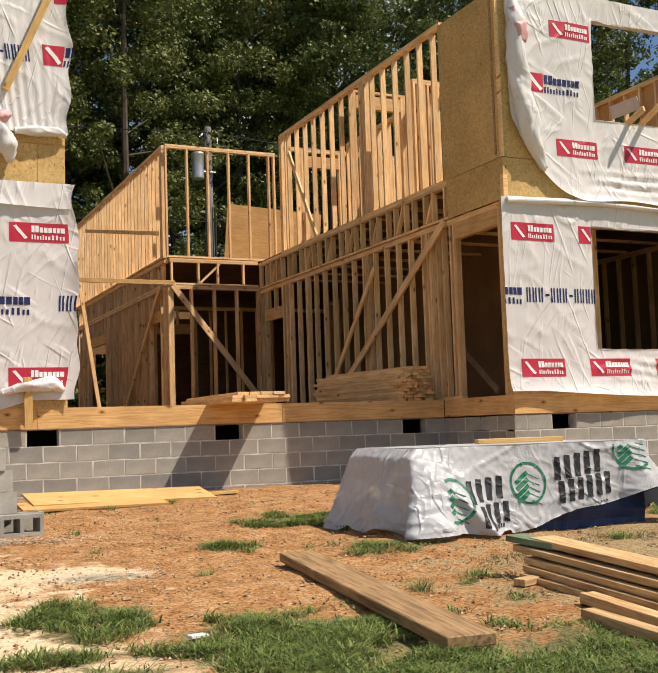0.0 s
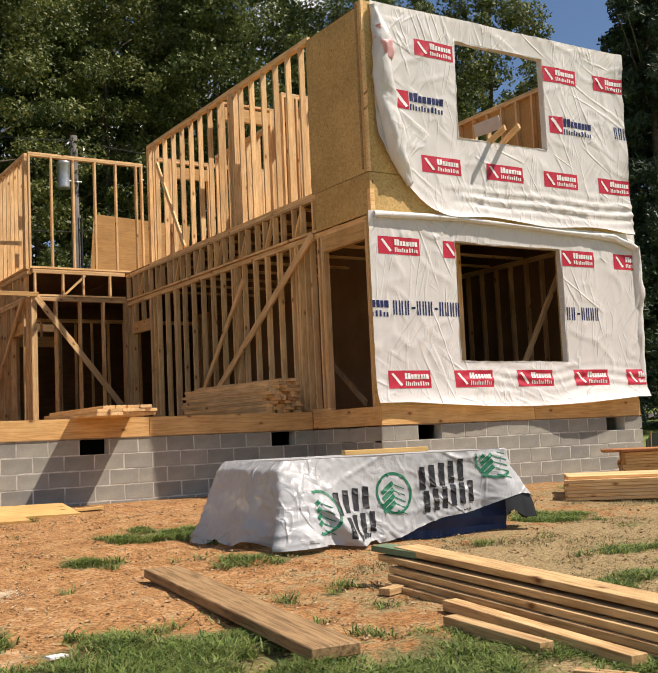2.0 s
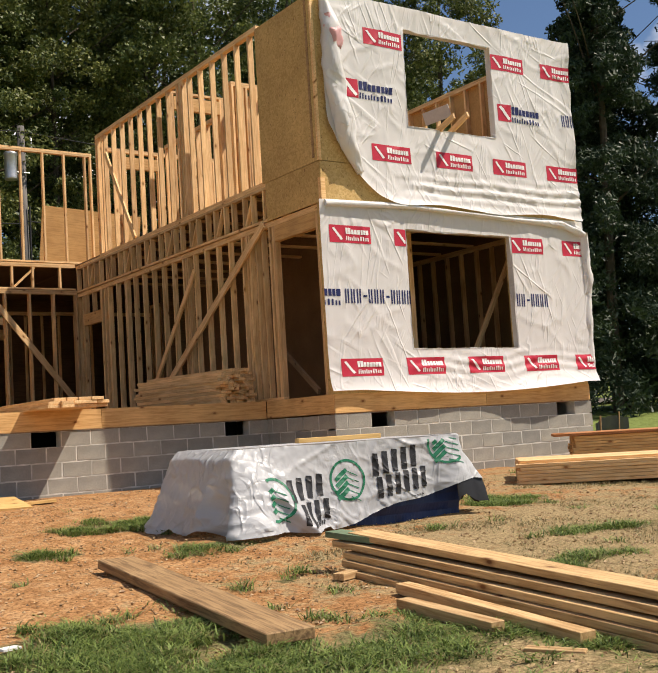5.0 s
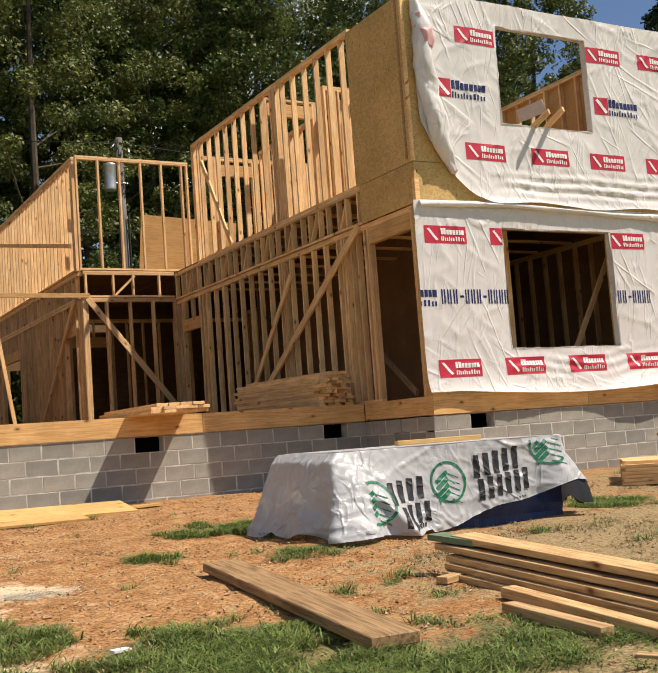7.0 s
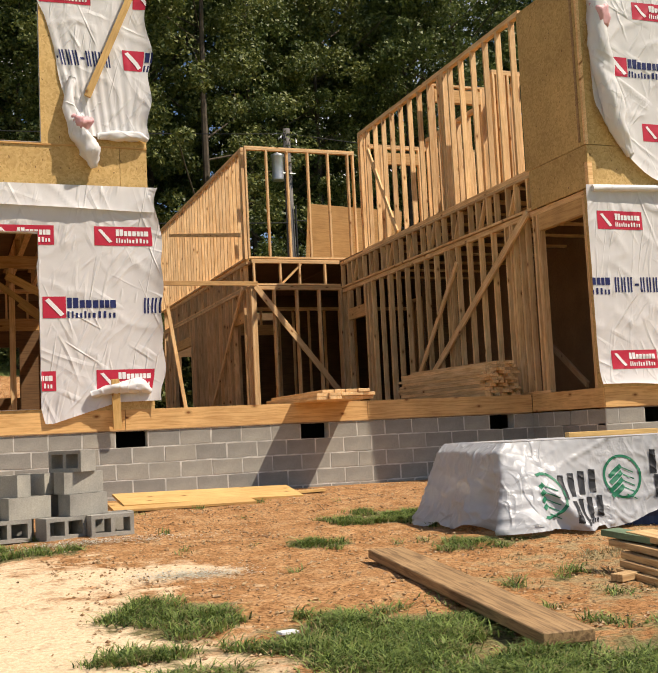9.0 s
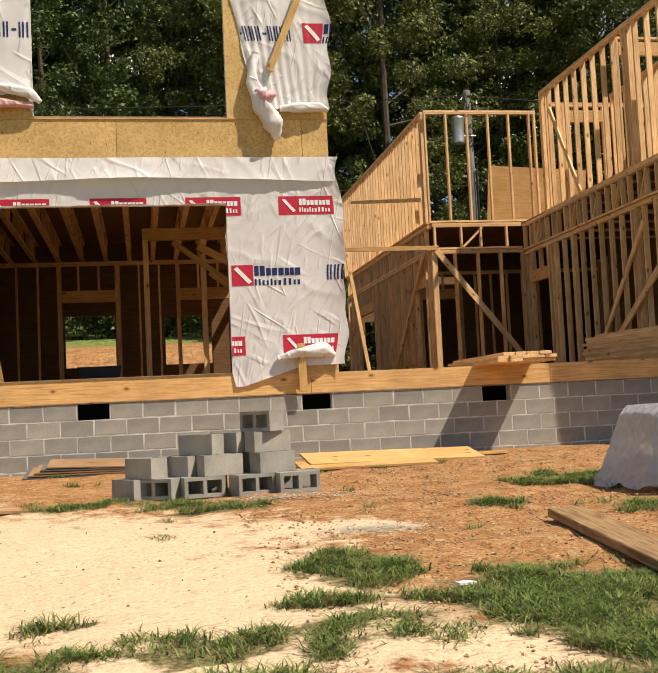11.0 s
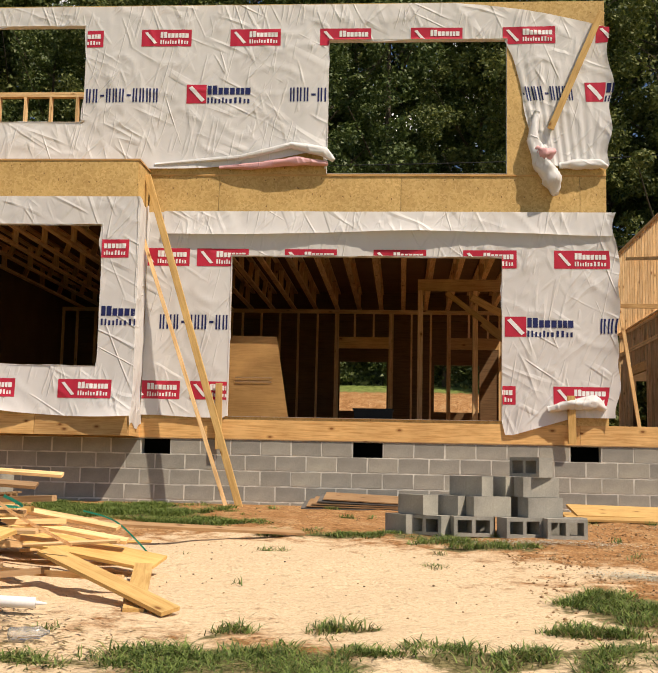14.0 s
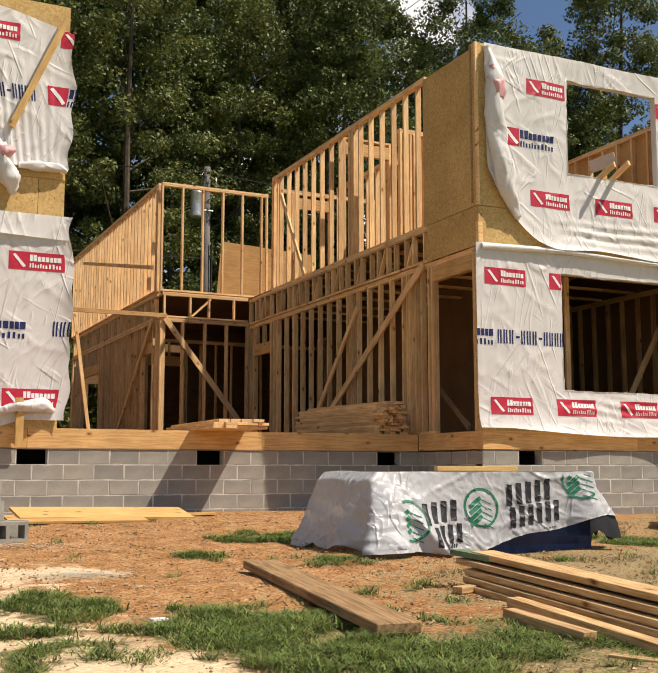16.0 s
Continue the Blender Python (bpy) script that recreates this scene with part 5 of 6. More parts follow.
sheets = thing("sheet_pile", gz(0.2, -0.5), "pile of weathered sheets lying against the foundation", "boards")
for k in range(5):
    board("sheet", (-0.6 + 0.07 * k, -0.42, 0.03 + 0.03 * k), (1.4 - 0.05 * k, -0.42, 0.03 + 0.016 * k), 0.6, 0.014, OLDWOOD if k % 3 else GREYPOLE, sheets, up=(0.02 * k, -0.12, 1))


def cmu_mesh():
    """A two-core concrete block: a pierced box 0.39 x 0.19 x 0.19, cores along z."""
    bm = bmesh.new()
    xs, ys = (-0.195, -0.16, -0.018, 0.018, 0.16, 0.195), (-0.095, -0.062, 0.062, 0.095)
    zs = (-0.095, 0.095)
    g = {(i, j, k): bm.verts.new((xs[i], ys[j], zs[k])) for i in range(6) for j in range(4) for k in range(2)}
    hole = {(1, 1), (3, 1)}
    for i in range(5):
        for j in range(3):
            if (i, j) in hole:
                for a, b in (((i, j), (i + 1, j)), ((i + 1, j), (i + 1, j + 1)), ((i + 1, j + 1), (i, j + 1)), ((i, j + 1), (i, j))):
                    bm.faces.new((g[(*a, 0)], g[(*b, 0)], g[(*b, 1)], g[(*a, 1)]))
                continue
            for k in range(2):
                bm.faces.new([g[p] for p in ((i, j, k), (i + 1, j, k), (i + 1, j + 1, k), (i, j + 1, k))])
    for i in range(5):
        for j in (0, 3):
            bm.faces.new((g[i, j, 0], g[i + 1, j, 0], g[i + 1, j, 1], g[i, j, 1]))
    for j in range(3):
        for i in (0, 5):
            bm.faces.new((g[i, j, 0], g[i, j + 1, 0], g[i, j + 1, 1], g[i, j, 1]))
    bmesh.ops.recalc_face_normals(bm, faces=bm.faces)
    me = bpy.data.meshes.new("concrete_block")
    bm.to_mesh(me)
    bm.free()
    me.materials.append(BLOCK)
    return me


CMU = cmu_mesh()


def cmu(x, y, z, rz=0.0, rx=0.0, ry=0.0):
    ob = place("concrete_block", CMU, None, pose(x, y, z, rx, ry, rz))
    return tagged(ob, "loose grey hollow concrete block in a heap", "concrete block", "loose concrete blocks")


zc0 = -0.11 + 0.095
for a in ((2.21, -3.64, zc0, 10, 90), (1.79, -3.62, zc0, 24, 90), (1.33, -3.58, zc0, 12, 90), (0.93, -3.52, zc0, -34, 90), (0.68, -3.36, zc0, -58), (0.95, -3.22, zc0, 10), (1.38, -3.3, zc0, 0), (1.81, -3.3, zc0, 0), (2.26, -3.36, zc0, 4),
          (0.82, -3.4, zc0 + 0.192, -52), (1.12, -3.38, zc0 + 0.192, -42), (1.5, -3.52, zc0 + 0.192, 20), (2.0, -3.5, zc0 + 0.192, 26), (1.62, -3.2, zc0 + 0.192, 4),
          (1.34, -3.42, zc0 + 0.384, -40), (1.97, -3.46, zc0 + 0.384, 22), (1.64, -3.22, zc0 + 0.384, -55), (1.92, -3.43, zc0 + 0.578, -50, 90)):
    cmu(*a)
for i in range(5):
    cmu(-4.62 + 0.198 * i, -2.4, 0.267, 90)
pal = thing("pallet", (-4.2, -2.4, 0.0), "wooden pallet under spare concrete blocks", "pallet")
for i in range(5):
    board("slat", (-5.1, -2.75 + 0.17 * i, 0.16), (-3.7, -2.75 + 0.17 * i, 0.16), 0.1, 0.02, OLDWOOD, pal)
for x in (-5.0, -4.4, -3.8):
    board("bearer", (x, -2.85, 0.06), (x, -1.95, 0.06), 0.05, 0.17, OLDWOOD, pal)

# ---- tarp-covered lumber ----
FL, FR, HT = Vector((5.24, -5.45, 0)), Vector((7.45, -5.7, 0)), 0.55
AX = (FR - FL).normalized()
AY = Vector((0, 0, 1)).cross(AX)
TL, TD = (FR - FL).length, 1.05
AV = (AY * 0.99 - AX * 0.1).normalized()
pack = thing("lumber_bundle", (5.3, -5.3, -0.15), "bundled lumber pack under a printed white tarp", "lumber bundle")
for k in range(8):
    for i in range(5):
        c = FL + AX * 0.1 + AV * (0.14 + 0.19 * i)
        board("plank", c + Vector((0, 0, -0.1 + 0.08 * k)), c + AX * (TL - 0.2) + Vector((0, 0, -0.1 + 0.08 * k)), 0.185, 0.076, STUD, pack)
bluep = bmesh.new()
ring = []
for i in range(41):
    u = 1.0 + (TL + 0.02 - 1.0) * i / 40
    ring.append([bluep.verts.new(FL + AX * u + AY * (-0.0 + 0.012 * math.sin(j * 2.1) + 0.02 * noise.noise((i * 0.3, j * 0.8, 1))) + Vector((0, 0, -0.22 + 0.075 * j))) for j in range(7)])
for a, b in zip(ring, ring[1:]):
    for j in range(6):
        bluep.faces.new((a[j], b[j], b[j + 1], a[j + 1]))
part("blue_sheet", bluep, BLUE, pack, "ribbed dark blue plastic sheet")


def tarp_pos(s, h, eps=0.0):
    """s runs from the back of the left end round the front to the right end; h is the way down from the top edge."""
    flare = 0.02 + 0.12 * h
    if s < TD:
        p, nrm, f = FL + AV * (TD - s), -AX, s / TD
        flare += 0.08 * min(1.0, h / 0.08) + 0.18 * h + 0.3 * h ** 3 * math.exp(-(s / 0.35) ** 2)
    elif s < TD + TL:
        p, nrm, f = FL + AX * (s - TD), -AY, 0
        flare += 0.62 * math.exp(-(s - TD) / 0.42) * h
    else:
        p, nrm, f = FR + AV * (s - TD - TL), AX, 0
        flare += 0.36 * h
    for at, n0, n1 in ((TD, -AX, -AY), (TD + TL, -AY, AX)):
        if abs(s - at) < 0.15:
            nrm = n0.lerp(n1, 0.5 + (s - at) / 0.3).normalized()
    if TD + TL - 0.3 < s < TD + TL:
        flare += 0.26 * h * (s - TD - TL + 0.3) / 0.3
    k = min(1.0, min(abs(s - TD), abs(s - TD - TL)) / 0.16)
    corner = (1 - k) * (1 if h > 0 else 0)
    fold = creases(s * 1.1, h * 1.4, 31.0, 0.022) + 0.06 * h * noise.noise((s * 3.0, h * 0.7, 8.0)) + 0.05 * corner * noise.noise((s * 9, h * 6, 3))
    if abs(s - TD) < 0.4:
        fold += 0.09 * h * math.sin((s - TD) * 19) * (1 - abs(s - TD) / 0.4)
    ridge = 1.0 - min(1.0, abs(noise.noise((s * 4.2 + h * 3.0, h * 4.5 - s * 1.5, 17.0))) * 5.0)
    fold += 0.03 * ridge * min(1.0, h * 3) * (0.2 + 0.5 * math.exp(-((s - TD) / 0.35) ** 2)) + 0.008 * h * math.sin(s * 21 + 3 * noise.noise((s, h, 2)))
    lap = max(0.0, h - 0.18)
    fold += 0.3 * lap * math.exp(-((s - TD - 0.12 - 0.75 * lap) / 0.11) ** 2) - 0.16 * lap * math.exp(-((s - TD + 0.02) / 0.1) ** 2)
    fine = 1.0 - min(1.0, abs(noise.noise((s * 7.0 - h * 5.0, h * 8.0 + s * 3.0, 41.0))) * 4.0)
    fold += (0.007 + 0.008 * math.exp(-((s - TD + 0.02) / 0.2) ** 2) + 0.012 * math.exp(-(s / 0.2) ** 2) + 0.014 * max(0.0, h - 0.45) / 0.25) * fine * fine
    p = p + nrm * (flare + fold + eps)
    return Vector((p.x, p.y, HT - h + 0.02 * noise.noise((s * 1.3, 5.0, h)) * (1 - h)))


def tarp_len(s):
    if s < TD:
        return 0.7 + 0.02 * math.sin(s * 13) + 0.03 * noise.noise((s * 6, 0, 4))
    if s < TD + 0.75:
        return 0.72 + 0.015 * math.sin(s * 9)
    if s < TD + TL:
        return 0.74 - 0.31 * ((s - TD - 0.75) / (TL - 0.75)) ** 1.1 + 0.02 * math.sin(s * 7)
    return 0.43 + 0.03 * math.sin((s - TD - TL) * 11)


bm = bmesh.new()
NS, NH = 260, 40
grid = []
for i in range(NS + 1):
    s = (TD * 2 + TL) * i / NS
    grid.append([bm.verts.new(tarp_pos(s, tarp_len(s) * j / NH)) for j in range(NH + 1)])
for a, b in zip(grid, grid[1:]):
    for j in range(NH):
        bm.faces.new((a[j], b[j], b[j + 1], a[j + 1]))
NT = 24
prev = None
for j in range(NT + 1):
    v = j / NT
    row = []
    for i in range(61):
        u = i / 60
        p = FL + AX * (TL * u) + AV * (TD * v)
        edge = min(u, 1 - u, v, 1 - v)
        sag = -0.02 * min(1, edge * 8) + 0.02 * noise.noise((u * 5, v * 3, 2)) * min(1, edge * 10)
        row.append(bm.verts.new((p.x, p.y, HT + sag + 0.004)))
    if prev:
        for i in range(60):
            bm.faces.new((prev[i], prev[i + 1], row[i + 1], row[i]))
    prev = row
tarp = tagged(part("tarp", bm, TARP, smooth=True), "creased white printed tarp draped over lumber", "tarp")


def tarp_stamp(name, shapes, material, parent, eps=0.005):
    """shapes: polygons in (along the front, way down) that follow the tarp."""
    bm = bmesh.new()
    for poly in shapes:
        q = [Vector(c) for c in poly]
        nu = max(1, math.ceil(max((q[1] - q[0]).length, (q[2] - q[3]).length) / 0.014))
        nv = max(1, math.ceil(max((q[3] - q[0]).length, (q[2] - q[1]).length) / 0.014))
        net = [[bm.verts.new(tarp_pos(TD + c.x, c.y, eps)) for c in (q[0].lerp(q[1], i / nu).lerp(q[3].lerp(q[2], i / nu), j / nv) for j in range(nv + 1))] for i in range(nu + 1)]
        for i in range(nu):
            for j in range(nv):
                bm.faces.new((net[i][j], net[i + 1][j], net[i + 1][j + 1], net[i][j + 1]))
    bmesh.ops.recalc_face_normals(bm, faces=bm.faces)
    return part(name, bm, material, parent, smooth=False)


def strip(a0, b0, a1, b1, wd, n=6):
    out = []
    dx, dy = a1 - a0, b1 - b0
    L = math.hypot(dx, dy)
    nx, ny = -dy / L * wd / 2, dx / L * wd / 2
    for i in range(n):
        p, q = i / n, (i + 1) / n
        out.append([(a0 + dx * p + nx, b0 + dy * p + ny), (a0 + dx * q + nx, b0 + dy * q + ny), (a0 + dx * q - nx, b0 + dy * q - ny), (a0 + dx * p - nx, b0 + dy * p - ny)])
    return out


def emblem(cx, cy, r, cut=None):
    ringp = []
    for i in range(40):
        t0, t1 = i / 40 * math.tau, (i + 1) / 40 * math.tau
        ringp.append([(cx + math.cos(t) * q, cy + math.sin(t) * q) for t, q in ((t0, r), (t1, r), (t1, r * 0.88), (t0, r * 0.88))])
    fill = []
    for k in range(5):
        y = cy - 0.45 * r + 0.3 * r * k
        fill += strip(cx - 0.68 * r, y + 0.42 * r, cx, y - 0.05 * r, 0.2 * r, 3) if cy + 0.9 * r > y + 0.42 * r else []
        fill += strip(cx + 0.05 * r, y + 0.05 * r, cx + 0.6 * r, y + 0.3 * r, 0.05 * r, 2)
    ok = lambda poly: all(0.012 < b < tarp_len(TD + a) - 0.02 and 0.13 < a < TL - 0.03 for a, b in poly)
    e = tarp_stamp("emblem", [p for p in ringp + fill if ok(p)], GREEN, tarp)
    e["label"] = "round green printed emblem"


def lettering(u, h, w, hh, n, share=0.6, tilt=-0.1):
    """Upright black bars in a rising row, each a part."""
    for i in range(n):
        a, wd = w * (i + 0.5) / n, w / n * share
        rows = strip(u + a, h + hh + tilt * a, u + a + 0.015, h + tilt * a, wd, 8)
        rows = [p for p in rows if all(0.0 < y < tarp_len(TD + x) - 0.02 and 0.01 < x < TL for x, y in p)]
        if rows:
            tarp_stamp("print_bar", rows, BLACK, tarp)


emblem(1.0, 0.33, 0.185)
emblem(2.08, 0.08, 0.185)
emblem(0.2, 0.44, 0.185)
lettering(1.25, 0.13, 0.52, 0.2, 5, 0.56, -0.14)
lettering(1.27, 0.34, 0.58, 0.19, 6, 0.56, -0.14)
lettering(1.42, 0.56, 0.36, 0.04, 11, 0.6, -0.14)
lettering(0.33, 0.3, 0.42, 0.19, 4, 0.56, -0.12)
lettering(0.4, 0.51, 0.38, 0.17, 4, 0.56, -0.12)
lettering(0.5, 0.66, 0.2, 0.035, 7, 0.6, -0.05)
dark_hem = bmesh.new()
prev = None
for i in range(25):
    s = TD + TL - 0.12 + 0.5 * i / 24
    q = tarp_len(s)
    cur = [dark_hem.verts.new(tarp_pos(s, q + d, -0.012 - 0.25 * d)) for d in (-0.01, 0.08, 0.17 - 0.05 * math.sin(i * 0.9))]
    if prev:
        for k in range(2):
            dark_hem.faces.new((prev[k], cur[k], cur[k + 1], prev[k + 1]))
    prev = cur
part("dark_hem", dark_hem, PLASTIC_BLACK, tarp, "black inner side of the tarp hanging down", smooth=True)
lone("offcut", (6.1, -5.05, HT + 0.03), (6.95, -5.2, HT + 0.03), 0.09, 0.045, YELLOW, "pine offcut holding the tarp down", "offcut", "offcuts")

# ---- debris heap ----
rnd = random.Random(7)
heap = thing("debris_heap", gz(-2.3, -7.3), "tangled heap of pine offcuts and rubbish", "debris heap")
for k in range(105):
    x, y = -2.75 + rnd.gauss(0, 0.6), -6.7 + rnd.gauss(0, 0.6)
    if y < -7.9:
        continue
    L, a = rnd.uniform(0.4, 1.9), rnd.gauss(0.0, 0.4)
    z = ground_z(x, y) + 0.04 + 0.42 * math.exp(-((x + 2.8) ** 2 + (y + 6.8) ** 2) / 0.9) * rnd.uniform(0.5, 1.0)
    d = Vector((math.cos(a), math.sin(a), rnd.uniform(-0.12, 0.08))) * (L / 2)
    c = Vector((x, y, z))
    board("plank", c - d, c + d, rnd.choice((0.03, 0.05, 0.09, 0.09, 0.14)), rnd.choice((0.015, 0.02, 0.038)), rnd.choice((STUD, YELLOW, STUD, OLDWOOD)), heap, up=(rnd.uniform(-0.3, 0.3), rnd.uniform(-0.4, 0.2), 1))
for a, b, wd, mm in (((-1.48, -7.95, 0.14), (-1.98, -10.0, -0.27), 0.15, YELLOW), ((-1.9, -7.9, 0.58), (-2.4, -7.95, 0.16), 0.13, YELLOW), ((-1.42, -7.4, -0.02), (-0.5, -7.98, -0.285), 0.14, YELLOW), ((-0.95, -6.8, -0.15), (-0.72, -7.95, -0.29), 0.12, YELLOW),
                     ((-2.1, -6.4, 0.02), (-0.9, -6.6, -0.16), 0.3, YELLOW), ((-2.9, -6.6, 0.25), (-1.15, -6.5, -0.02), 0.09, STUD), ((-3.0, -6.0, 0.3), (-1.3, -6.2, 0.05), 0.09, STUD), ((-3.3, -5.6, 0.3), (-1.6, -5.8, 0.06), 0.12, STUD),
                     ((-3.4, -6.2, 0.42), (-2.0, -6.0, 0.34), 0.12, OLDWOOD), ((-3.5, -5.9, 0.5), (-1.9, -5.7, 0.42), 0.09, STUD), ((-2.5, -7.6, 0.0), (-1.6, -7.7, -0.1), 0.09, OLDWOOD), ((-2.1, -5.0, 0.02), (-0.15, -3.88, -0.1), 0.1, OLDWOOD)):
    board("plank", a, b, wd, 0.024, mm, heap, up=(0.1, -0.25, 1))
bm = bmesh.new()
bmesh.ops.create_icosphere(bm, subdivisions=5, radius=1)
for v in bm.verts:
    n1 = noise.noise(v.co * 1.6) * 0.3 + (0.25 - abs(noise.noise(v.co * 3.1))) * 0.35 + (0.2 - abs(noise.noise(v.co * 7.0))) * 0.15
    v.co *= 1 + n1
    v.co = Vector((v.co.x * 0.72, v.co.y * 0.46, max(v.co.z, -0.25) * 0.26))
part("plastic_sheet", bm, PLASTIC_BLACK, heap, "crumpled black plastic sheeting", Matrix.Translation((-2.45, -7.25, 0.02)), True)
for c, wd, ang in (((-2.4, -8.35, -0.2), 0.34, 20), ((-2.2, -8.05, -0.15), 0.3, -14), ((-1.85, -7.95, -0.14), 0.24, 8)):
    lab = place("packaging", box_mesh(0.5, wd, 0.01, WHITE), heap, Matrix.Translation(c) @ pose(0, 0, 0, 14, -8, ang), "white printed packaging board")
    place("black_panel", box_mesh(0.16, wd * 0.96, 0.004, BLACK), lab, Matrix.Translation(c) @ pose(0, 0, 0, 14, -8, ang) @ Matrix.Translation((-0.1, 0, 0.009)))


def lathe(profile, n=20):
    bm = bmesh.new()
    rings = [[bm.verts.new((x, r * math.cos(k / n * math.tau), r * math.sin(k / n * math.tau))) for k in range(n)] for x, r in profile]
    for a, b in zip(rings, rings[1:]):
        for k in range(n):
            bm.faces.new((a[k], a[(k + 1) % n], b[(k + 1) % n], b[k]))
    bm.faces.new(rings[0])
    bm.faces.new(rings[-1])
    bmesh.ops.recalc_face_normals(bm, faces=bm.faces)
    return bm


heap.location.x -= 0.12
tube = thing("caulk_tube", (-1.4, -8.15, -0.26), "spent white caulk tube lying on the dirt", "caulk tube")
mt = Matrix.Translation((-1.46, -8.15, -0.235)) @ pose(0, 0, 0, 0, 3, 12) @ Matrix.Scale(1.15, 4)
part("barrel", lathe([(-0.13, 0.0), (-0.13, 0.026), (-0.125, 0.027), (0.1, 0.027), (0.105, 0.026)]), WHITE, tube, m=mt, smooth=True)
part("nozzle", lathe([(0.105, 0.012), (0.12, 0.01), (0.16, 0.004)]), WHITE, tube, m=mt, smooth=True)
tube2 = thing("caulk_tube", (-2.2, -8.6, -0.28), "dark caulk tube lying among rubbish", "caulk tube")
mt2 = Matrix.Translation((-2.2, -8.45, -0.24)) @ pose(0, 0, 0, 0, 3, 8)
part("barrel", lathe([(-0.12, 0.0), (-0.12, 0.026), (0.1, 0.026), (0.105, 0.02), (0.105, 0.0)]), BLACK, tube2, m=mt2, smooth=True)
bot = thing("bottle", (-1.25, -8.75, -0.3), "crushed clear plastic bottle with a green end", "bottle")
mb = Matrix.Translation((-1.17, -8.72, -0.305)) @ pose(0, 0, 0, 0, 0, 25)
part("body", lathe([(-0.09, 0.02), (-0.08, 0.033), (-0.04, 0.028), (-0.01, 0.034), (0.03, 0.027), (0.06, 0.033), (0.09, 0.015), (0.11, 0.012)]), CLEAR, bot, m=mb, smooth=True)
cup = thing("bottle", (-1.3, -8.95, -0.3), "crumpled green plastic bottle on the dirt", "bottle")
bm = lathe([(-0.05, 0.02), (-0.045, 0.038), (-0.01, 0.042), (0.02, 0.036), (0.045, 0.04), (0.05, 0.02)])
for v in bm.verts:
    v.co *= 1 + 0.3 * noise.noise(v.co * 40)
part("body", bm, plain("green bottle plastic", (0.02, 0.35, 0.1), 0.2, var=0.3, scale=20, spec=0.5), cup, m=Matrix.Translation((-1.3, -8.93, -0.315)) @ pose(0, 0, 0, 20, 30, 60), smooth=True)


def band_strip(points, width, material, label, name="strap"):
    bm = bmesh.new()
    prev = None
    pts = [Vector(p) for p in points]
    n = 10
    smooth = []
    for i in range(len(pts) - 1):
        p0, p1, p2, p3 = pts[max(i - 1, 0)], pts[i], pts[i + 1], pts[min(i + 2, len(pts) - 1)]
        for k in range(n):
            t = k / n
            smooth.append(0.5 * ((2 * p1) + (p2 - p0) * t + (2 * p0 - 5 * p1 + 4 * p2 - p3) * t * t + (3 * p1 - p0 - 3 * p2 + p3) * t ** 3))
    smooth.append(pts[-1])
    for i, p in enumerate(smooth):
        d = (smooth[min(i + 1, len(smooth) - 1)] - smooth[max(i - 1, 0)]).normalized()
        side = d.cross(Vector((0, -1, 0.4))).normalized() * width / 2
        cur = [bm.verts.new(p + side), bm.verts.new(p - side)]
        if prev:
            bm.faces.new((prev[0], cur[0], cur[1], prev[1]))
        prev = cur
    bmesh.ops.solidify(bm, geom=bm.faces[:], thickness=0.003)
    return tagged(part(name, bm, material), label, "strap", "straps")


band_strip([(-2.3, -7.9, 0.62), (-2.24, -8.0, 0.4), (-2.26, -8.02, 0.12)], 0.025, STRAP, "green plastic strap hanging over the heap")
band_strip([(-2.2, -7.3, 0.28), (-1.9, -7.5, 0.26), (-1.75, -7.3, 0.24), (-1.95, -7.1, 0.3)], 0.02, STRAP, "green plastic strap curled on black sheeting")
band_strip([(-1.75, -6.0, 0.16), (-1.45, -6.1, 0.08), (-1.08, -6.4, -0.17)], 0.012, STRAP, "green plastic strap trailing onto sawdust")
band_strip([(-2.0, -7.5, 0.45), (-1.75, -7.6, 0.25), (-1.35, -7.5, 0.02)], 0.02, STUD, "loose pale strap on the heap")
tagged(place("litter", box_mesh(0.11, 0.05, 0.012, WHITE), None, Matrix.Translation(gz(2.45, -8.0, 0.02)) @ pose(0, 0, 0, 4, 3, 20)), "white scrap of paper lying in grass", "litter")

# ---- behind and beside the house ----
pole = thing("utility_pole", (11.95, 20.0, 2.0), "grey wooden utility pole with a transformer", "utility pole")
part("pole", lathe([(0, 0.17), (4, 0.155), (9.2, 0.12)], 16), GREYPOLE, pole, m=Matrix.Translation((12.05, 20, 2.0)) @ pose(0, 0, 0, 0, -90, 0), smooth=True)
part("transformer", lathe([(0, 0.0), (0, 0.2), (0.03, 0.215), (0.1, 0.2), (0.8, 0.2), (0.84, 0.225), (0.9, 0.21), (0.93, 0.05), (1.1, 0.04)], 18), METAL, pole, m=Matrix.Translation((11.6, 19.75, 9.3)) @ pose(0, 0, 0, 0, -90, 0), smooth=True)
part("insulator", lathe([(0, 0.03), (0.1, 0.05), (0.2, 0.02), (0.45, 0.04)], 12), METAL, pole, m=Matrix.Translation((12.35, 19.9, 10.4)) @ pose(0, 0, 0, 0, -90, 0), smooth=True)
part("bracket", lathe([(0, 0.025), (0.45, 0.025)], 8), METAL, pole, m=Matrix.Translation((11.8, 19.85, 9.6)))
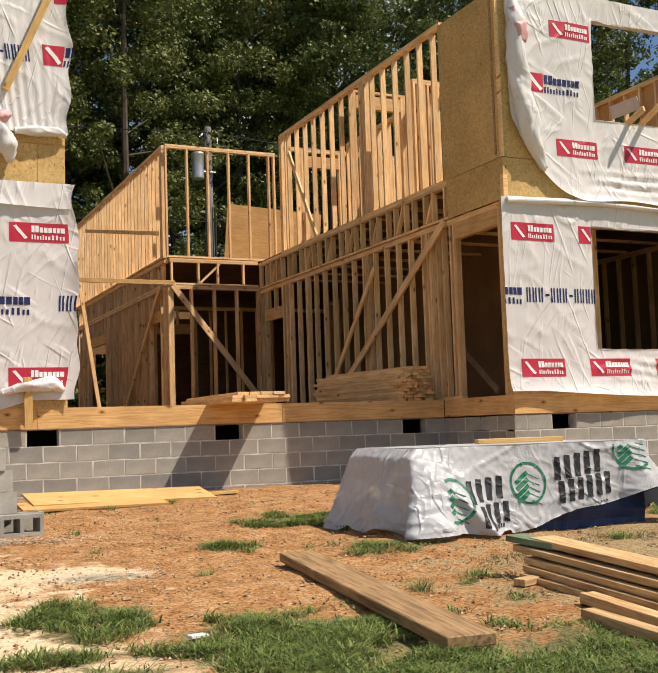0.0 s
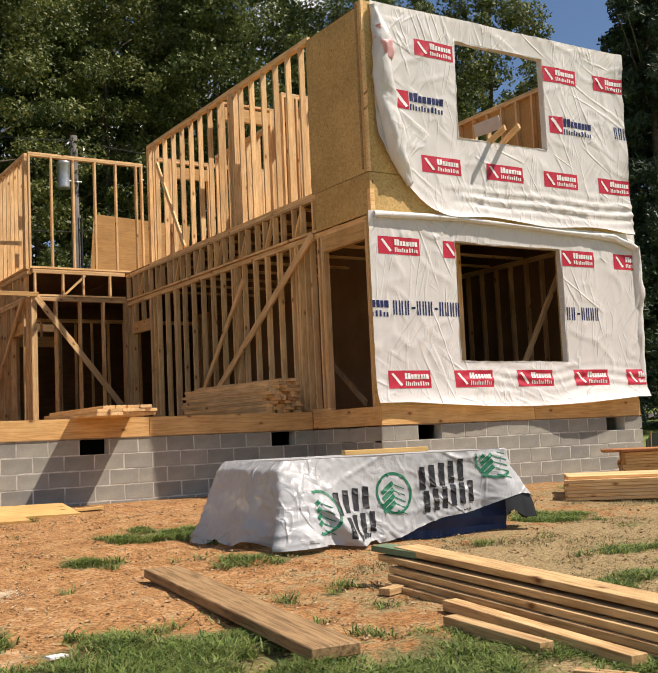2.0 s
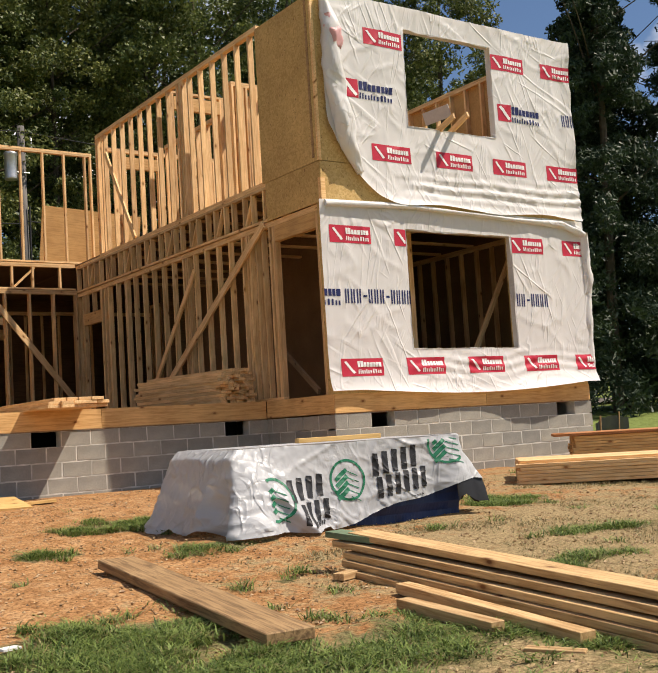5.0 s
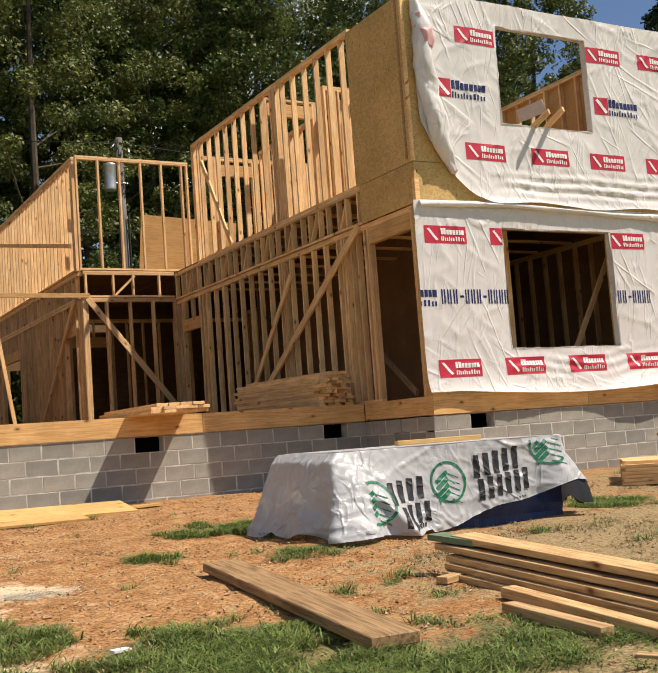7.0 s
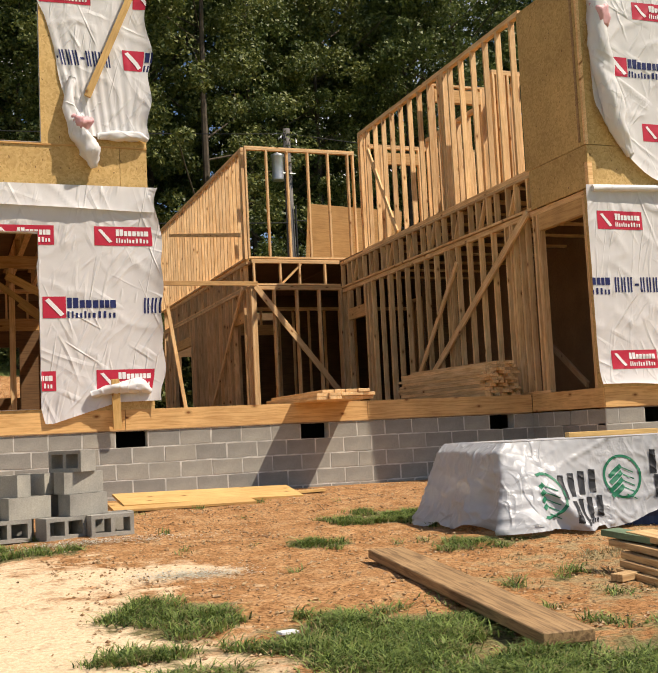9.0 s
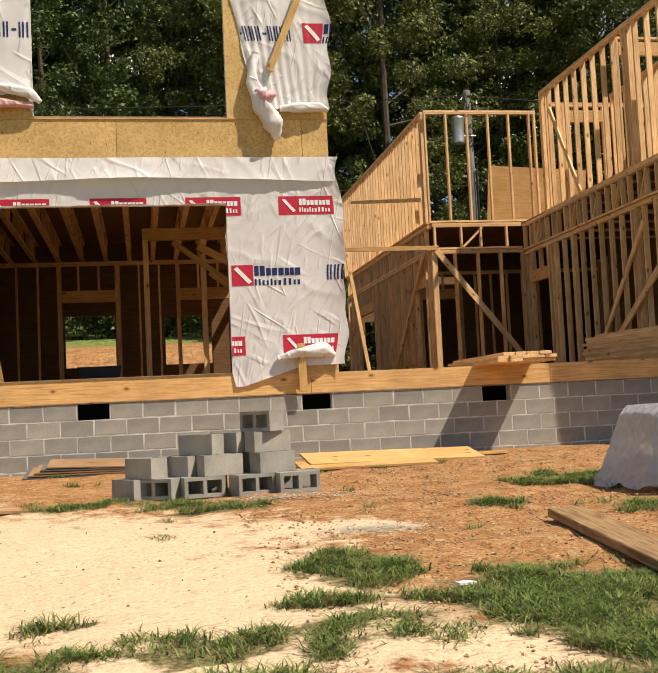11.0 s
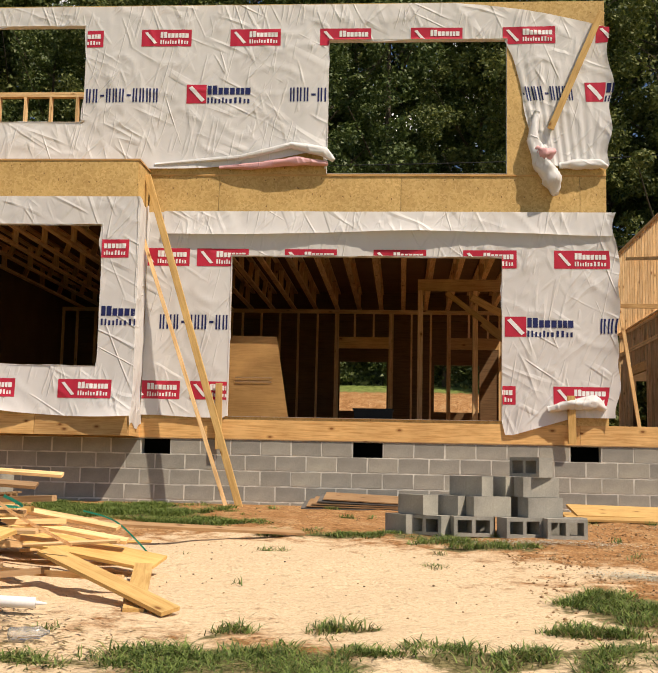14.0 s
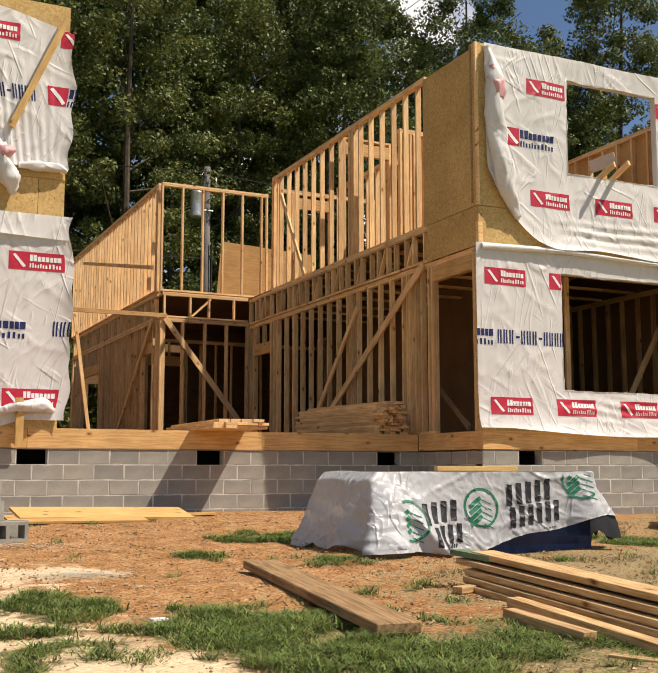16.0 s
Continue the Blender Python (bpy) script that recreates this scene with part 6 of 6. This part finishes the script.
part("conduit", lathe([(0, 0.03), (6.5, 0.03)], 8), DARKWIRE, pole, m=Matrix.Translation((12.2, 19.82, 2.0)) @ pose(0, 0, 0, 0, -90, 0))


def cable(a, b, sag, r, label):
    bm = bmesh.new()
    a, b = Vector(a), Vector(b)
    rings = []
    for i in range(25):
        t = i / 24
        p = a.lerp(b, t) - Vector((0, 0, sag * 4 * t * (1 - t)))
        rings.append([bm.verts.new(p + Vector((0, math.cos(k * math.tau / 5) * r, math.sin(k * math.tau / 5) * r))) for k in range(5)])
    for p, q in zip(rings, rings[1:]):
        for k in range(5):
            bm.faces.new((p[k], p[(k + 1) % 5], q[(k + 1) % 5], q[k]))
    return tagged(part("power_line", bm, DARKWIRE), label, "cable", "power lines")


cable((12.05, 19.9, 11.0), (-30, 24, 12.8), 0.8, 0.018, "thin power line crossing before the trees")
cable((12.05, 19.9, 11.0), (60, 18, 10.0), 0.8, 0.018, "thin power line running to the road")
cable((12.05, 19.9, 7.9), (-30, 24, 9.6), 0.6, 0.022, "lower cable crossing before the trees")
cable((12.05, 19.9, 8.0), (60, 18, 7.6), 0.6, 0.022, "lower cable running to the road")
toilet = thing("portable_toilet", (-15.4, 16.2, 1.35), "blue portable toilet beside the site", "portable toilet")
board("cabin", (-15.9, 16.2, 2.4), (-14.75, 16.2, 2.4), 1.1, 2.1, BLUE, toilet, chamfer=0.04)
board("roof", (-15.95, 16.2, 3.5), (-14.7, 16.2, 3.5), 1.2, 0.12, METAL, toilet, chamfer=0.04)
board("door", (-15.75, 15.64, 2.4), (-14.95, 15.64, 2.4), 0.03, 1.9, BLUE, toilet)
fence = thing("silt_fence", (20, 3.5, 0), "sagging black silt fence on wooden stakes", "silt fence")
bm = bmesh.new()
prev = None
for i in range(40):
    t = i / 39
    x, y = 18.5 + 9 * t, 2.2 + 6.5 * t
    h = 0.42 + 0.1 * math.sin(t * 4.0) + 0.03 * noise.noise((i * 0.5, 0, 0))
    zb = ground_z(x, y)
    cur = [bm.verts.new((x, y, zb)), bm.verts.new((x, y + 0.05 * math.sin(i * 0.4), zb + h))]
    if prev:
        bm.faces.new((prev[0], cur[0], cur[1], prev[1]))
    prev = cur
bmesh.ops.solidify(bm, geom=bm.faces[:], thickness=0.01)
part("fabric", bm, PLASTIC_BLACK, fence)
for t in (0.05, 0.56):
    x, y = 18.5 + 9 * t, 2.2 + 6.5 * t
    board("stake", (x, y - 0.05, ground_z(x, y)), (x + 0.05, y - 0.05, ground_z(x, y) + 0.6), 0.03, 0.03, OLDWOOD, fence, up=(0, 1, 0))

# ---- trees ----


def leaf_cloud(name, clumps, material, per, size, seed, flat=0.5, slim=1.0):
    """Many small leaf faces round clump centres: (x, y, z, radius)."""
    r = np.random.RandomState(seed)
    c = np.repeat(np.array(clumps), per, axis=0)
    n = len(c)
    d = r.normal(size=(n, 3))
    d /= np.linalg.norm(d, axis=1)[:, None]
    rad = c[:, 3:4] * r.uniform(0.25, 1.0, (n, 1)) ** 0.6
    p = c[:, :3] + d * rad * np.array([1, 1, 0.75])
    nrm = d * 0.6 + r.normal(size=(n, 3)) * 0.6 + np.array([0, 0, flat])
    nrm /= np.linalg.norm(nrm, axis=1)[:, None]
    a = np.cross(nrm, r.normal(size=(n, 3)))
    a /= np.linalg.norm(a, axis=1)[:, None]
    b = np.cross(nrm, a) * slim
    s = size * r.uniform(0.55, 1.25, (n, 1))
    v = np.stack([p - a * s, p + a * s * 0.6 - b * s * 0.75, p + a * s * 0.75 + b * s * 0.6], 1).reshape(-1, 3)
    me = bpy.data.meshes.new(name)
    me.from_pydata(v.tolist(), [], np.arange(n * 3).reshape(-1, 3).tolist())
    me.materials.append(material)
    return me


def trunk_mesh(h, r0, limbs, seed):
    r = random.Random(seed)
    bm = bmesh.new()

    def limb(p, d, L, ra, rb, n=6):
        rings = []
        p = Vector(p)
        d = Vector(d).normalized()
        for i in range(n + 1):
            t = i / n
            q = p + d * (L * t) + Vector((0.05 * math.sin(t * 5 + seed), 0.05 * math.cos(t * 4), 0)) * L * 0.1
            a = d.orthogonal().normalized()
            b = d.cross(a)
            rr = ra + (rb - ra) * t
            rings.append([bm.verts.new(q + (a * math.cos(k * math.tau / 7) + b * math.sin(k * math.tau / 7)) * rr) for k in range(7)])
        for x, y in zip(rings, rings[1:]):
            for k in range(7):
                bm.faces.new((x[k], x[(k + 1) % 7], y[(k + 1) % 7], y[k]))

    limb((0, 0, -0.4), (0.02, 0.01, 1), h + 0.4, r0, r0 * 0.2, 10)
    for i in range(limbs):
        z = h * r.uniform(0.3, 0.92)
        a = r.uniform(0, math.tau)
        limb((0, 0, z), (math.cos(a), math.sin(a), r.uniform(0.3, 1.0)), h * r.uniform(0.12, 0.25), r0 * 0.35 * (1.1 - z / h), 0.015, 4)
    me = bpy.data.meshes.new("trunk")
    bm.to_mesh(me)
    bm.free()
    me.materials.append(BARK)
    return me


def broad_tree(h, seed, low=0.12, spread=0.24, per=92, size=0.12):
    r = random.Random(seed)
    clumps = []
    for i in range(165):
        t = low + (1 - low) * r.random() ** 0.8
        w = h * spread * math.sin(min(1.0, 0.25 + (1 - t) * 1.1) * math.pi * 0.62) * (0.75 + 0.5 * noise.noise((t * 4, seed, 0)))
        a, q = r.uniform(0, math.tau), math.sqrt(r.uniform(0.1, 1.0))
        clumps.append((math.cos(a) * q * w, math.sin(a) * q * w, t * h, r.uniform(0.35, 0.95)))
    return trunk_mesh(h * 0.94, 0.2, 14, seed), leaf_cloud("crown", clumps, LEAF, per, size, seed)


def conifer(h, seed):
    """Whorls of drooping boughs with fine needles."""
    r = random.Random(seed)
    clumps = []
    for i in range(34):
        t = 0.07 + 0.92 * i / 33
        for k in range(6):
            w = h * 0.19 * (1 - t) ** 0.8 * r.uniform(0.6, 1.15) + 0.2
            a = r.uniform(0, math.tau)
            for q in (0.35, 0.6, 0.8, 1.0):
                clumps.append((math.cos(a) * w * q, math.sin(a) * w * q, t * h - 0.3 * w * q * q + r.uniform(-0.08, 0.08), 0.25 + 0.45 * (1 - t)))
    return trunk_mesh(h, 0.24, 8, seed), leaf_cloud("crown", clumps, NEEDLE, 84, 0.16, seed, 0.1, 0.42)


KINDS = [broad_tree(20, 1), broad_tree(19, 2, 0.2, 0.2), broad_tree(21, 3, 0.06, 0.22), broad_tree(17, 4, 0.05, 0.28), broad_tree(20, 5, 0.25, 0.22)]
EDGE = [broad_tree(20, 31, 0.05, 0.24, 230, 0.085), broad_tree(19, 32, 0.1, 0.21, 230, 0.085), broad_tree(21, 33, 0.03, 0.23, 230, 0.085), broad_tree(20, 34, 0.15, 0.22, 230, 0.085)]
PINES = [conifer(22, 11), conifer(19, 12)]
SHRUB = broad_tree(5, 21, 0.03, 0.42, 64, 0.1)


def plant(kind, x, y, scale, turn, label, name="tree", group="trees behind the house"):
    t = thing(name, (x, y, ground_z(x, y)), label, "tree" if name == "tree" else "shrub", group)
    m = Matrix.Translation((x, y, ground_z(x, y))) @ Matrix.Rotation(turn, 4, "Z") @ Matrix.Diagonal((scale * 1.0, scale * 1.0, scale, 1))
    place("trunk", kind[0], t, m)
    place("crown", kind[1], t, m)


rt = random.Random(5)
x = -30.0
while x < 37.5:
    plant(rt.choice(EDGE), x + rt.uniform(-0.8, 0.8), 24.5 + rt.uniform(-1.5, 1.8) , rt.uniform(0.8, 1.08) * (1.15 if x > 22 else 1.0), rt.uniform(0, 6.28), "tall dense green broadleaf tree at the wood edge")
    x += rt.uniform(2.6, 3.6)
x = -36.0
while x < 44:
    plant(rt.choice(KINDS), x, 31 + rt.uniform(-2, 2.5), rt.uniform(1.05, 1.3) * (0.9 if x > 26 else 1.1), rt.uniform(0, 6.28), "tall green broadleaf tree deeper in the wood")
    x += rt.uniform(3.2, 4.4)
x = -45.0
while x < 40:
    plant(rt.choice(KINDS), x, 40 + rt.uniform(-2, 2.5), rt.uniform(1.2, 1.45) * (0.8 if x > 28 else 1.25), rt.uniform(0, 6.28), "tall green broadleaf tree deep in the wood")
    x += rt.uniform(4.0, 5.2)
x = -30.0
while x < 32:
    plant(SHRUB, x, 20.8 + rt.uniform(-0.8, 1.4), rt.uniform(0.5, 1.1), rt.uniform(0, 6.28), "green undergrowth shrub below the trees", "shrub", "undergrowth")
    x += rt.uniform(1.5, 2.6)
for i, (px, py, sc) in enumerate(((36.3, 16.2, 1.1), (39.5, 18.5, 1.15), (42, 15, 1.1), (38.5, 22.5, 0.95), (46, 18, 1.1))):
    plant(PINES[i % 2], px, py, sc, i * 1.3, "tall dark conifer beside the lawn", group="conifers beside the lawn")
for i in range(16):
    plant(rt.choice(KINDS), 40 + i * 4.2, 48 - i * 4.0 + rt.uniform(-2, 2), rt.uniform(0.75, 0.95), i, "shaded tree across the road", group="trees across the road")
for i in range(7):
    plant(rt.choice(KINDS), -18 - i * 3.5, 20 - i * 3 + rt.uniform(-1, 1), rt.uniform(0.8, 1.0), i, "green tree at the edge of the site")

rw = random.Random(9)
clumps = [(rw.uniform(-70, 60), 50 + rw.uniform(-2, 6), 4 + 27 * rw.random(), rw.uniform(1.6, 3.0)) for _ in range(520)]
woods = place("far_woods", leaf_cloud("far_woods", clumps, LEAF, 60, 0.5, 33))
tagged(woods, "dense dark woods far behind the house", "woods", kind="stuff")

# ---- grass ----


def blades(name, count, material, channel, height, seed, area, label):
    r = random.Random(seed)
    verts, faces = [], []
    tries = 0
    while len(faces) < count and tries < count * 60:
        tries += 1
        x, y = r.uniform(*area[0]), r.uniform(*area[1])
        c = cover(x, y)
        val = c[channel] + (1.9 if channel == 1 else 0.9) * (noise.noise((x * 2.3, y * 2.3, 0)) * 0.35 + noise.noise((x * 6, y * 6, 3)) * 0.25)
        tuft = 0.5 + 0.9 * abs(noise.noise((x * 4.0, y * 4.0, 7)))
        if val < 0.5 or (channel == 1 and r.random() > (val - 0.42) * 2.4 * tuft) or (c[0] > 0.75 and channel == 2):
            continue
        for k in range(4):
            a = r.uniform(0, math.tau)
            px, py = x + r.gauss(0, 0.025), y + r.gauss(0, 0.025)
            h = height * r.uniform(0.2, 1.2) * (0.55 + 0.9 * tuft) * 0.8
            w = 0.0033 * r.uniform(0.7, 1.5)
            z = ground_z(px, py) - 0.01
            lean = h * r.uniform(0.2, 2.8)
            lx, ly = math.cos(a) * lean, math.sin(a) * lean
            sx, sy = -math.sin(a) * w, math.cos(a) * w
            b = len(verts)
            verts += [(px - sx, py - sy, z), (px + sx, py + sy, z), (px + lx * 0.45 + sx * 0.8, py + ly * 0.45 + sy * 0.8, z + h * 0.65), (px + lx * 0.45 - sx * 0.8, py + ly * 0.45 - sy * 0.8, z + h * 0.65), (px + lx, py + ly, z + h * 0.85)]
            faces += [(b, b + 1, b + 2, b + 3), (b + 3, b + 2, b + 4)]
    me = bpy.data.meshes.new(name)
    me.from_pydata(verts, [], faces)
    me.materials.append(material)
    tagged(place(name, me), label, "grass", kind="stuff")


blades("grass", 330000, GRASS, 1, 0.066, 3, ((-5.5, 11), (-10.9, -0.3)), "patches of short green grass on the clay")
blades("dead_grass", 60000, STRAW, 1, 0.05, 8, ((-3, 7), (-10.9, -3)), "dead pale blades among the green grass")
blades("dry_grass", 110000, STRAW, 2, 0.035, 4, ((-5, 12), (-10.9, -3)), "flattened dry straw and dead grass")


def crumbs(name, count, material, seed, area, size, label):
    """Small clods and chips strewn over the ground."""
    r = random.Random(seed)
    verts, faces = [], []
    for _ in range(count):
        x, y = r.uniform(*area[0]), r.uniform(*area[1])
        s = size * r.uniform(0.3, 1.0) ** 2 + 0.004
        z = ground_z(x, y) + s * 0.2 + 0.05 * noise.noise((x * 0.8, y * 0.8, 0))
        b = len(verts)
        pts = [(1, 0, 0), (-0.5, 0.87, 0), (-0.5, -0.87, 0), (0, 0, 0.8), (0, 0, -0.8)]
        a = r.uniform(0, 6.28)
        for p in pts:
            k = s * r.uniform(0.7, 1.2)
            verts.append((x + (p[0] * math.cos(a) - p[1] * math.sin(a)) * k, y + (p[0] * math.sin(a) + p[1] * math.cos(a)) * k, z + p[2] * k * 0.7))
        faces += [(b, b + 1, b + 3), (b + 1, b + 2, b + 3), (b + 2, b, b + 3), (b + 1, b, b + 4), (b + 2, b + 1, b + 4), (b, b + 2, b + 4)]
    me = bpy.data.meshes.new(name)
    me.from_pydata(verts, [], faces)
    me.materials.append(material)
    tagged(place(name, me), label, "stones", kind="stuff")


CLOD = leaf_material("clay clods", (0.24, 0.115, 0.05), (0.55, 0.36, 0.2), 0.0)
CHIP = leaf_material("dark bark chips", (0.06, 0.04, 0.025), (0.32, 0.2, 0.1), 0.0)
crumbs("clay_clods", 16000, CLOD, 5, ((1.5, 10), (-10.5, -0.3)), 0.016, "small red clay clods strewn about")
crumbs("wood_chips", 900, CHIP, 6, ((-4, 6), (-10.5, -1)), 0.011, "dark wood chips and bark bits")

SOOT = leaf_material("sooty rubbish soil", (0.012, 0.011, 0.01), (0.09, 0.065, 0.045), 0.0)


def litter_bed(name, count, material, seed, centre, spread, size, label):
    """Flat scraps and bits thickly strewn in an oval."""
    r = random.Random(seed)
    verts, faces = [], []
    for _ in range(count):
        x, y = r.gauss(centre[0], spread[0]), r.gauss(centre[1], spread[1])
        z = ground_z(x, y) + 0.05 * noise.noise((x * 0.8, y * 0.8, 0)) + r.uniform(0.005, 0.03)
        a, L, w = r.uniform(0, 6.28), size * r.uniform(0.4, 1.6), size * r.uniform(0.1, 0.4)
        c, d, t = math.cos(a), math.sin(a), r.uniform(-0.3, 0.3) * size
        b = len(verts)
        verts += [(x - c * L + d * w, y - d * L - c * w, z), (x - c * L - d * w, y - d * L + c * w, z), (x + c * L - d * w, y + d * L + c * w, z + t), (x + c * L + d * w, y + d * L - c * w, z + t)]
        faces.append((b, b + 1, b + 2, b + 3))
    me = bpy.data.meshes.new(name)
    me.from_pydata(verts, [], faces)
    me.materials.append(material)
    tagged(place(name, me), label, "rubbish", kind="stuff")


GRAVEL = leaf_material("pale gravel", (0.42, 0.39, 0.34), (0.78, 0.73, 0.64), 0.0)
litter_bed("gravel", 1500, GRAVEL, 14, (2.4, -6.05), (0.22, 0.1), 0.01, "pale spilled gravel and mortar crumbs on clay")
litter_bed("gravel", 1500, GRAVEL, 15, (1.9, -4.05), (0.45, 0.1), 0.013, "pale mortar crumbs before the block heap")
litter_bed("burnt_rubbish", 4200, SOOT, 12, (-2.1, -8.3), (0.3, 0.16), 0.017, "sooty rubbish and charred bits below the heap")
litter_bed("straw_litter", 1500, STRAW, 13, (-1.8, -8.8), (0.6, 0.3), 0.02, "scattered pale straw beside the heap")

# ---- foundation blocks ----
B = 0.4064
rb = random.Random(17)


def worn_block(width):
    bm = bmesh.new()
    bmesh.ops.create_cube(bm, size=1)
    bmesh.ops.scale(bm, vec=(width, 0.03, B / 2 - 0.018), verts=bm.verts)
    bmesh.ops.subdivide_edges(bm, edges=[e for e in bm.edges if abs(e.verts[0].co.x - e.verts[1].co.x) > 0.1], cuts=3)
    for v in bm.verts:
        v.co.x += rb.uniform(-0.004, 0.004)
        v.co.z += rb.uniform(-0.005, 0.005)
        if v.co.y < 0:
            v.co.y += rb.uniform(0, 0.0015)
    bmesh.ops.bevel(bm, geom=bm.edges[:], offset=0.002, segments=1, affect="EDGES")
    me = bpy.data.meshes.new("block")
    bm.to_mesh(me)
    bm.free()
    me.materials.append(BLOCK)
    return me


BLOCK_MESHES = [worn_block(B - 0.018) for _ in range(8)]
HALF_MESHES = [worn_block(B / 2 - 0.018) for _ in range(3)]
VENT = plain("dark vent opening", (0.008, 0.008, 0.008), 0.9, var=0.2)


def lay(parent, origin, along, count, courses, vents, shift=0.0):
    o, d = Vector(origin), Vector(along)
    turn = Matrix.Rotation(math.atan2(d.y, d.x), 4, "Z")
    for c in range(courses):
        z = FTOP - B / 2 * (c + 0.5)
        off = 0.0 if c % 2 == 0 else -B / 2
        if shift:
            off = -B / 2 if c % 2 == 0 else 0.0
        n = count + 1
        for i in range(n):
            s0, s1 = i * B + off, i * B + off + B
            lo, hi = max(s0, 0), min(s1, (count + shift) * B)
            if hi - lo < 0.05:
                continue
            if c == 0 and any(abs(s0 - v) < 0.1 for v in vents):
                continue
            me = rb.choice(BLOCK_MESHES if hi - lo > 0.3 else HALF_MESHES)
            p = o + d * ((lo + hi) / 2) + Vector((0, 0, z - o.z))
            place("block", me, parent, Matrix.Translation(p + Vector((random.uniform(-0.002, 0.002), random.uniform(-0.001, 0.002), 0))) @ turn)


lay(core_left, (-17 * B, 0.015, 0), (1, 0, 0), 39, 5, [10 * B, 17 * B, 24 * B, 30 * B, 37 * B, 1 * B])
lay(core_right, (XR + 0.0, YR + 0.015, 0), (1, 0, 0), 12, 6, [1.5 * B, 10.5 * B], shift=0.5)
lay(core_side, (XR + 0.015, YR + 4.5 * B, 0), (0, -1, 0), 4, 6, [2 * B], shift=0.5)
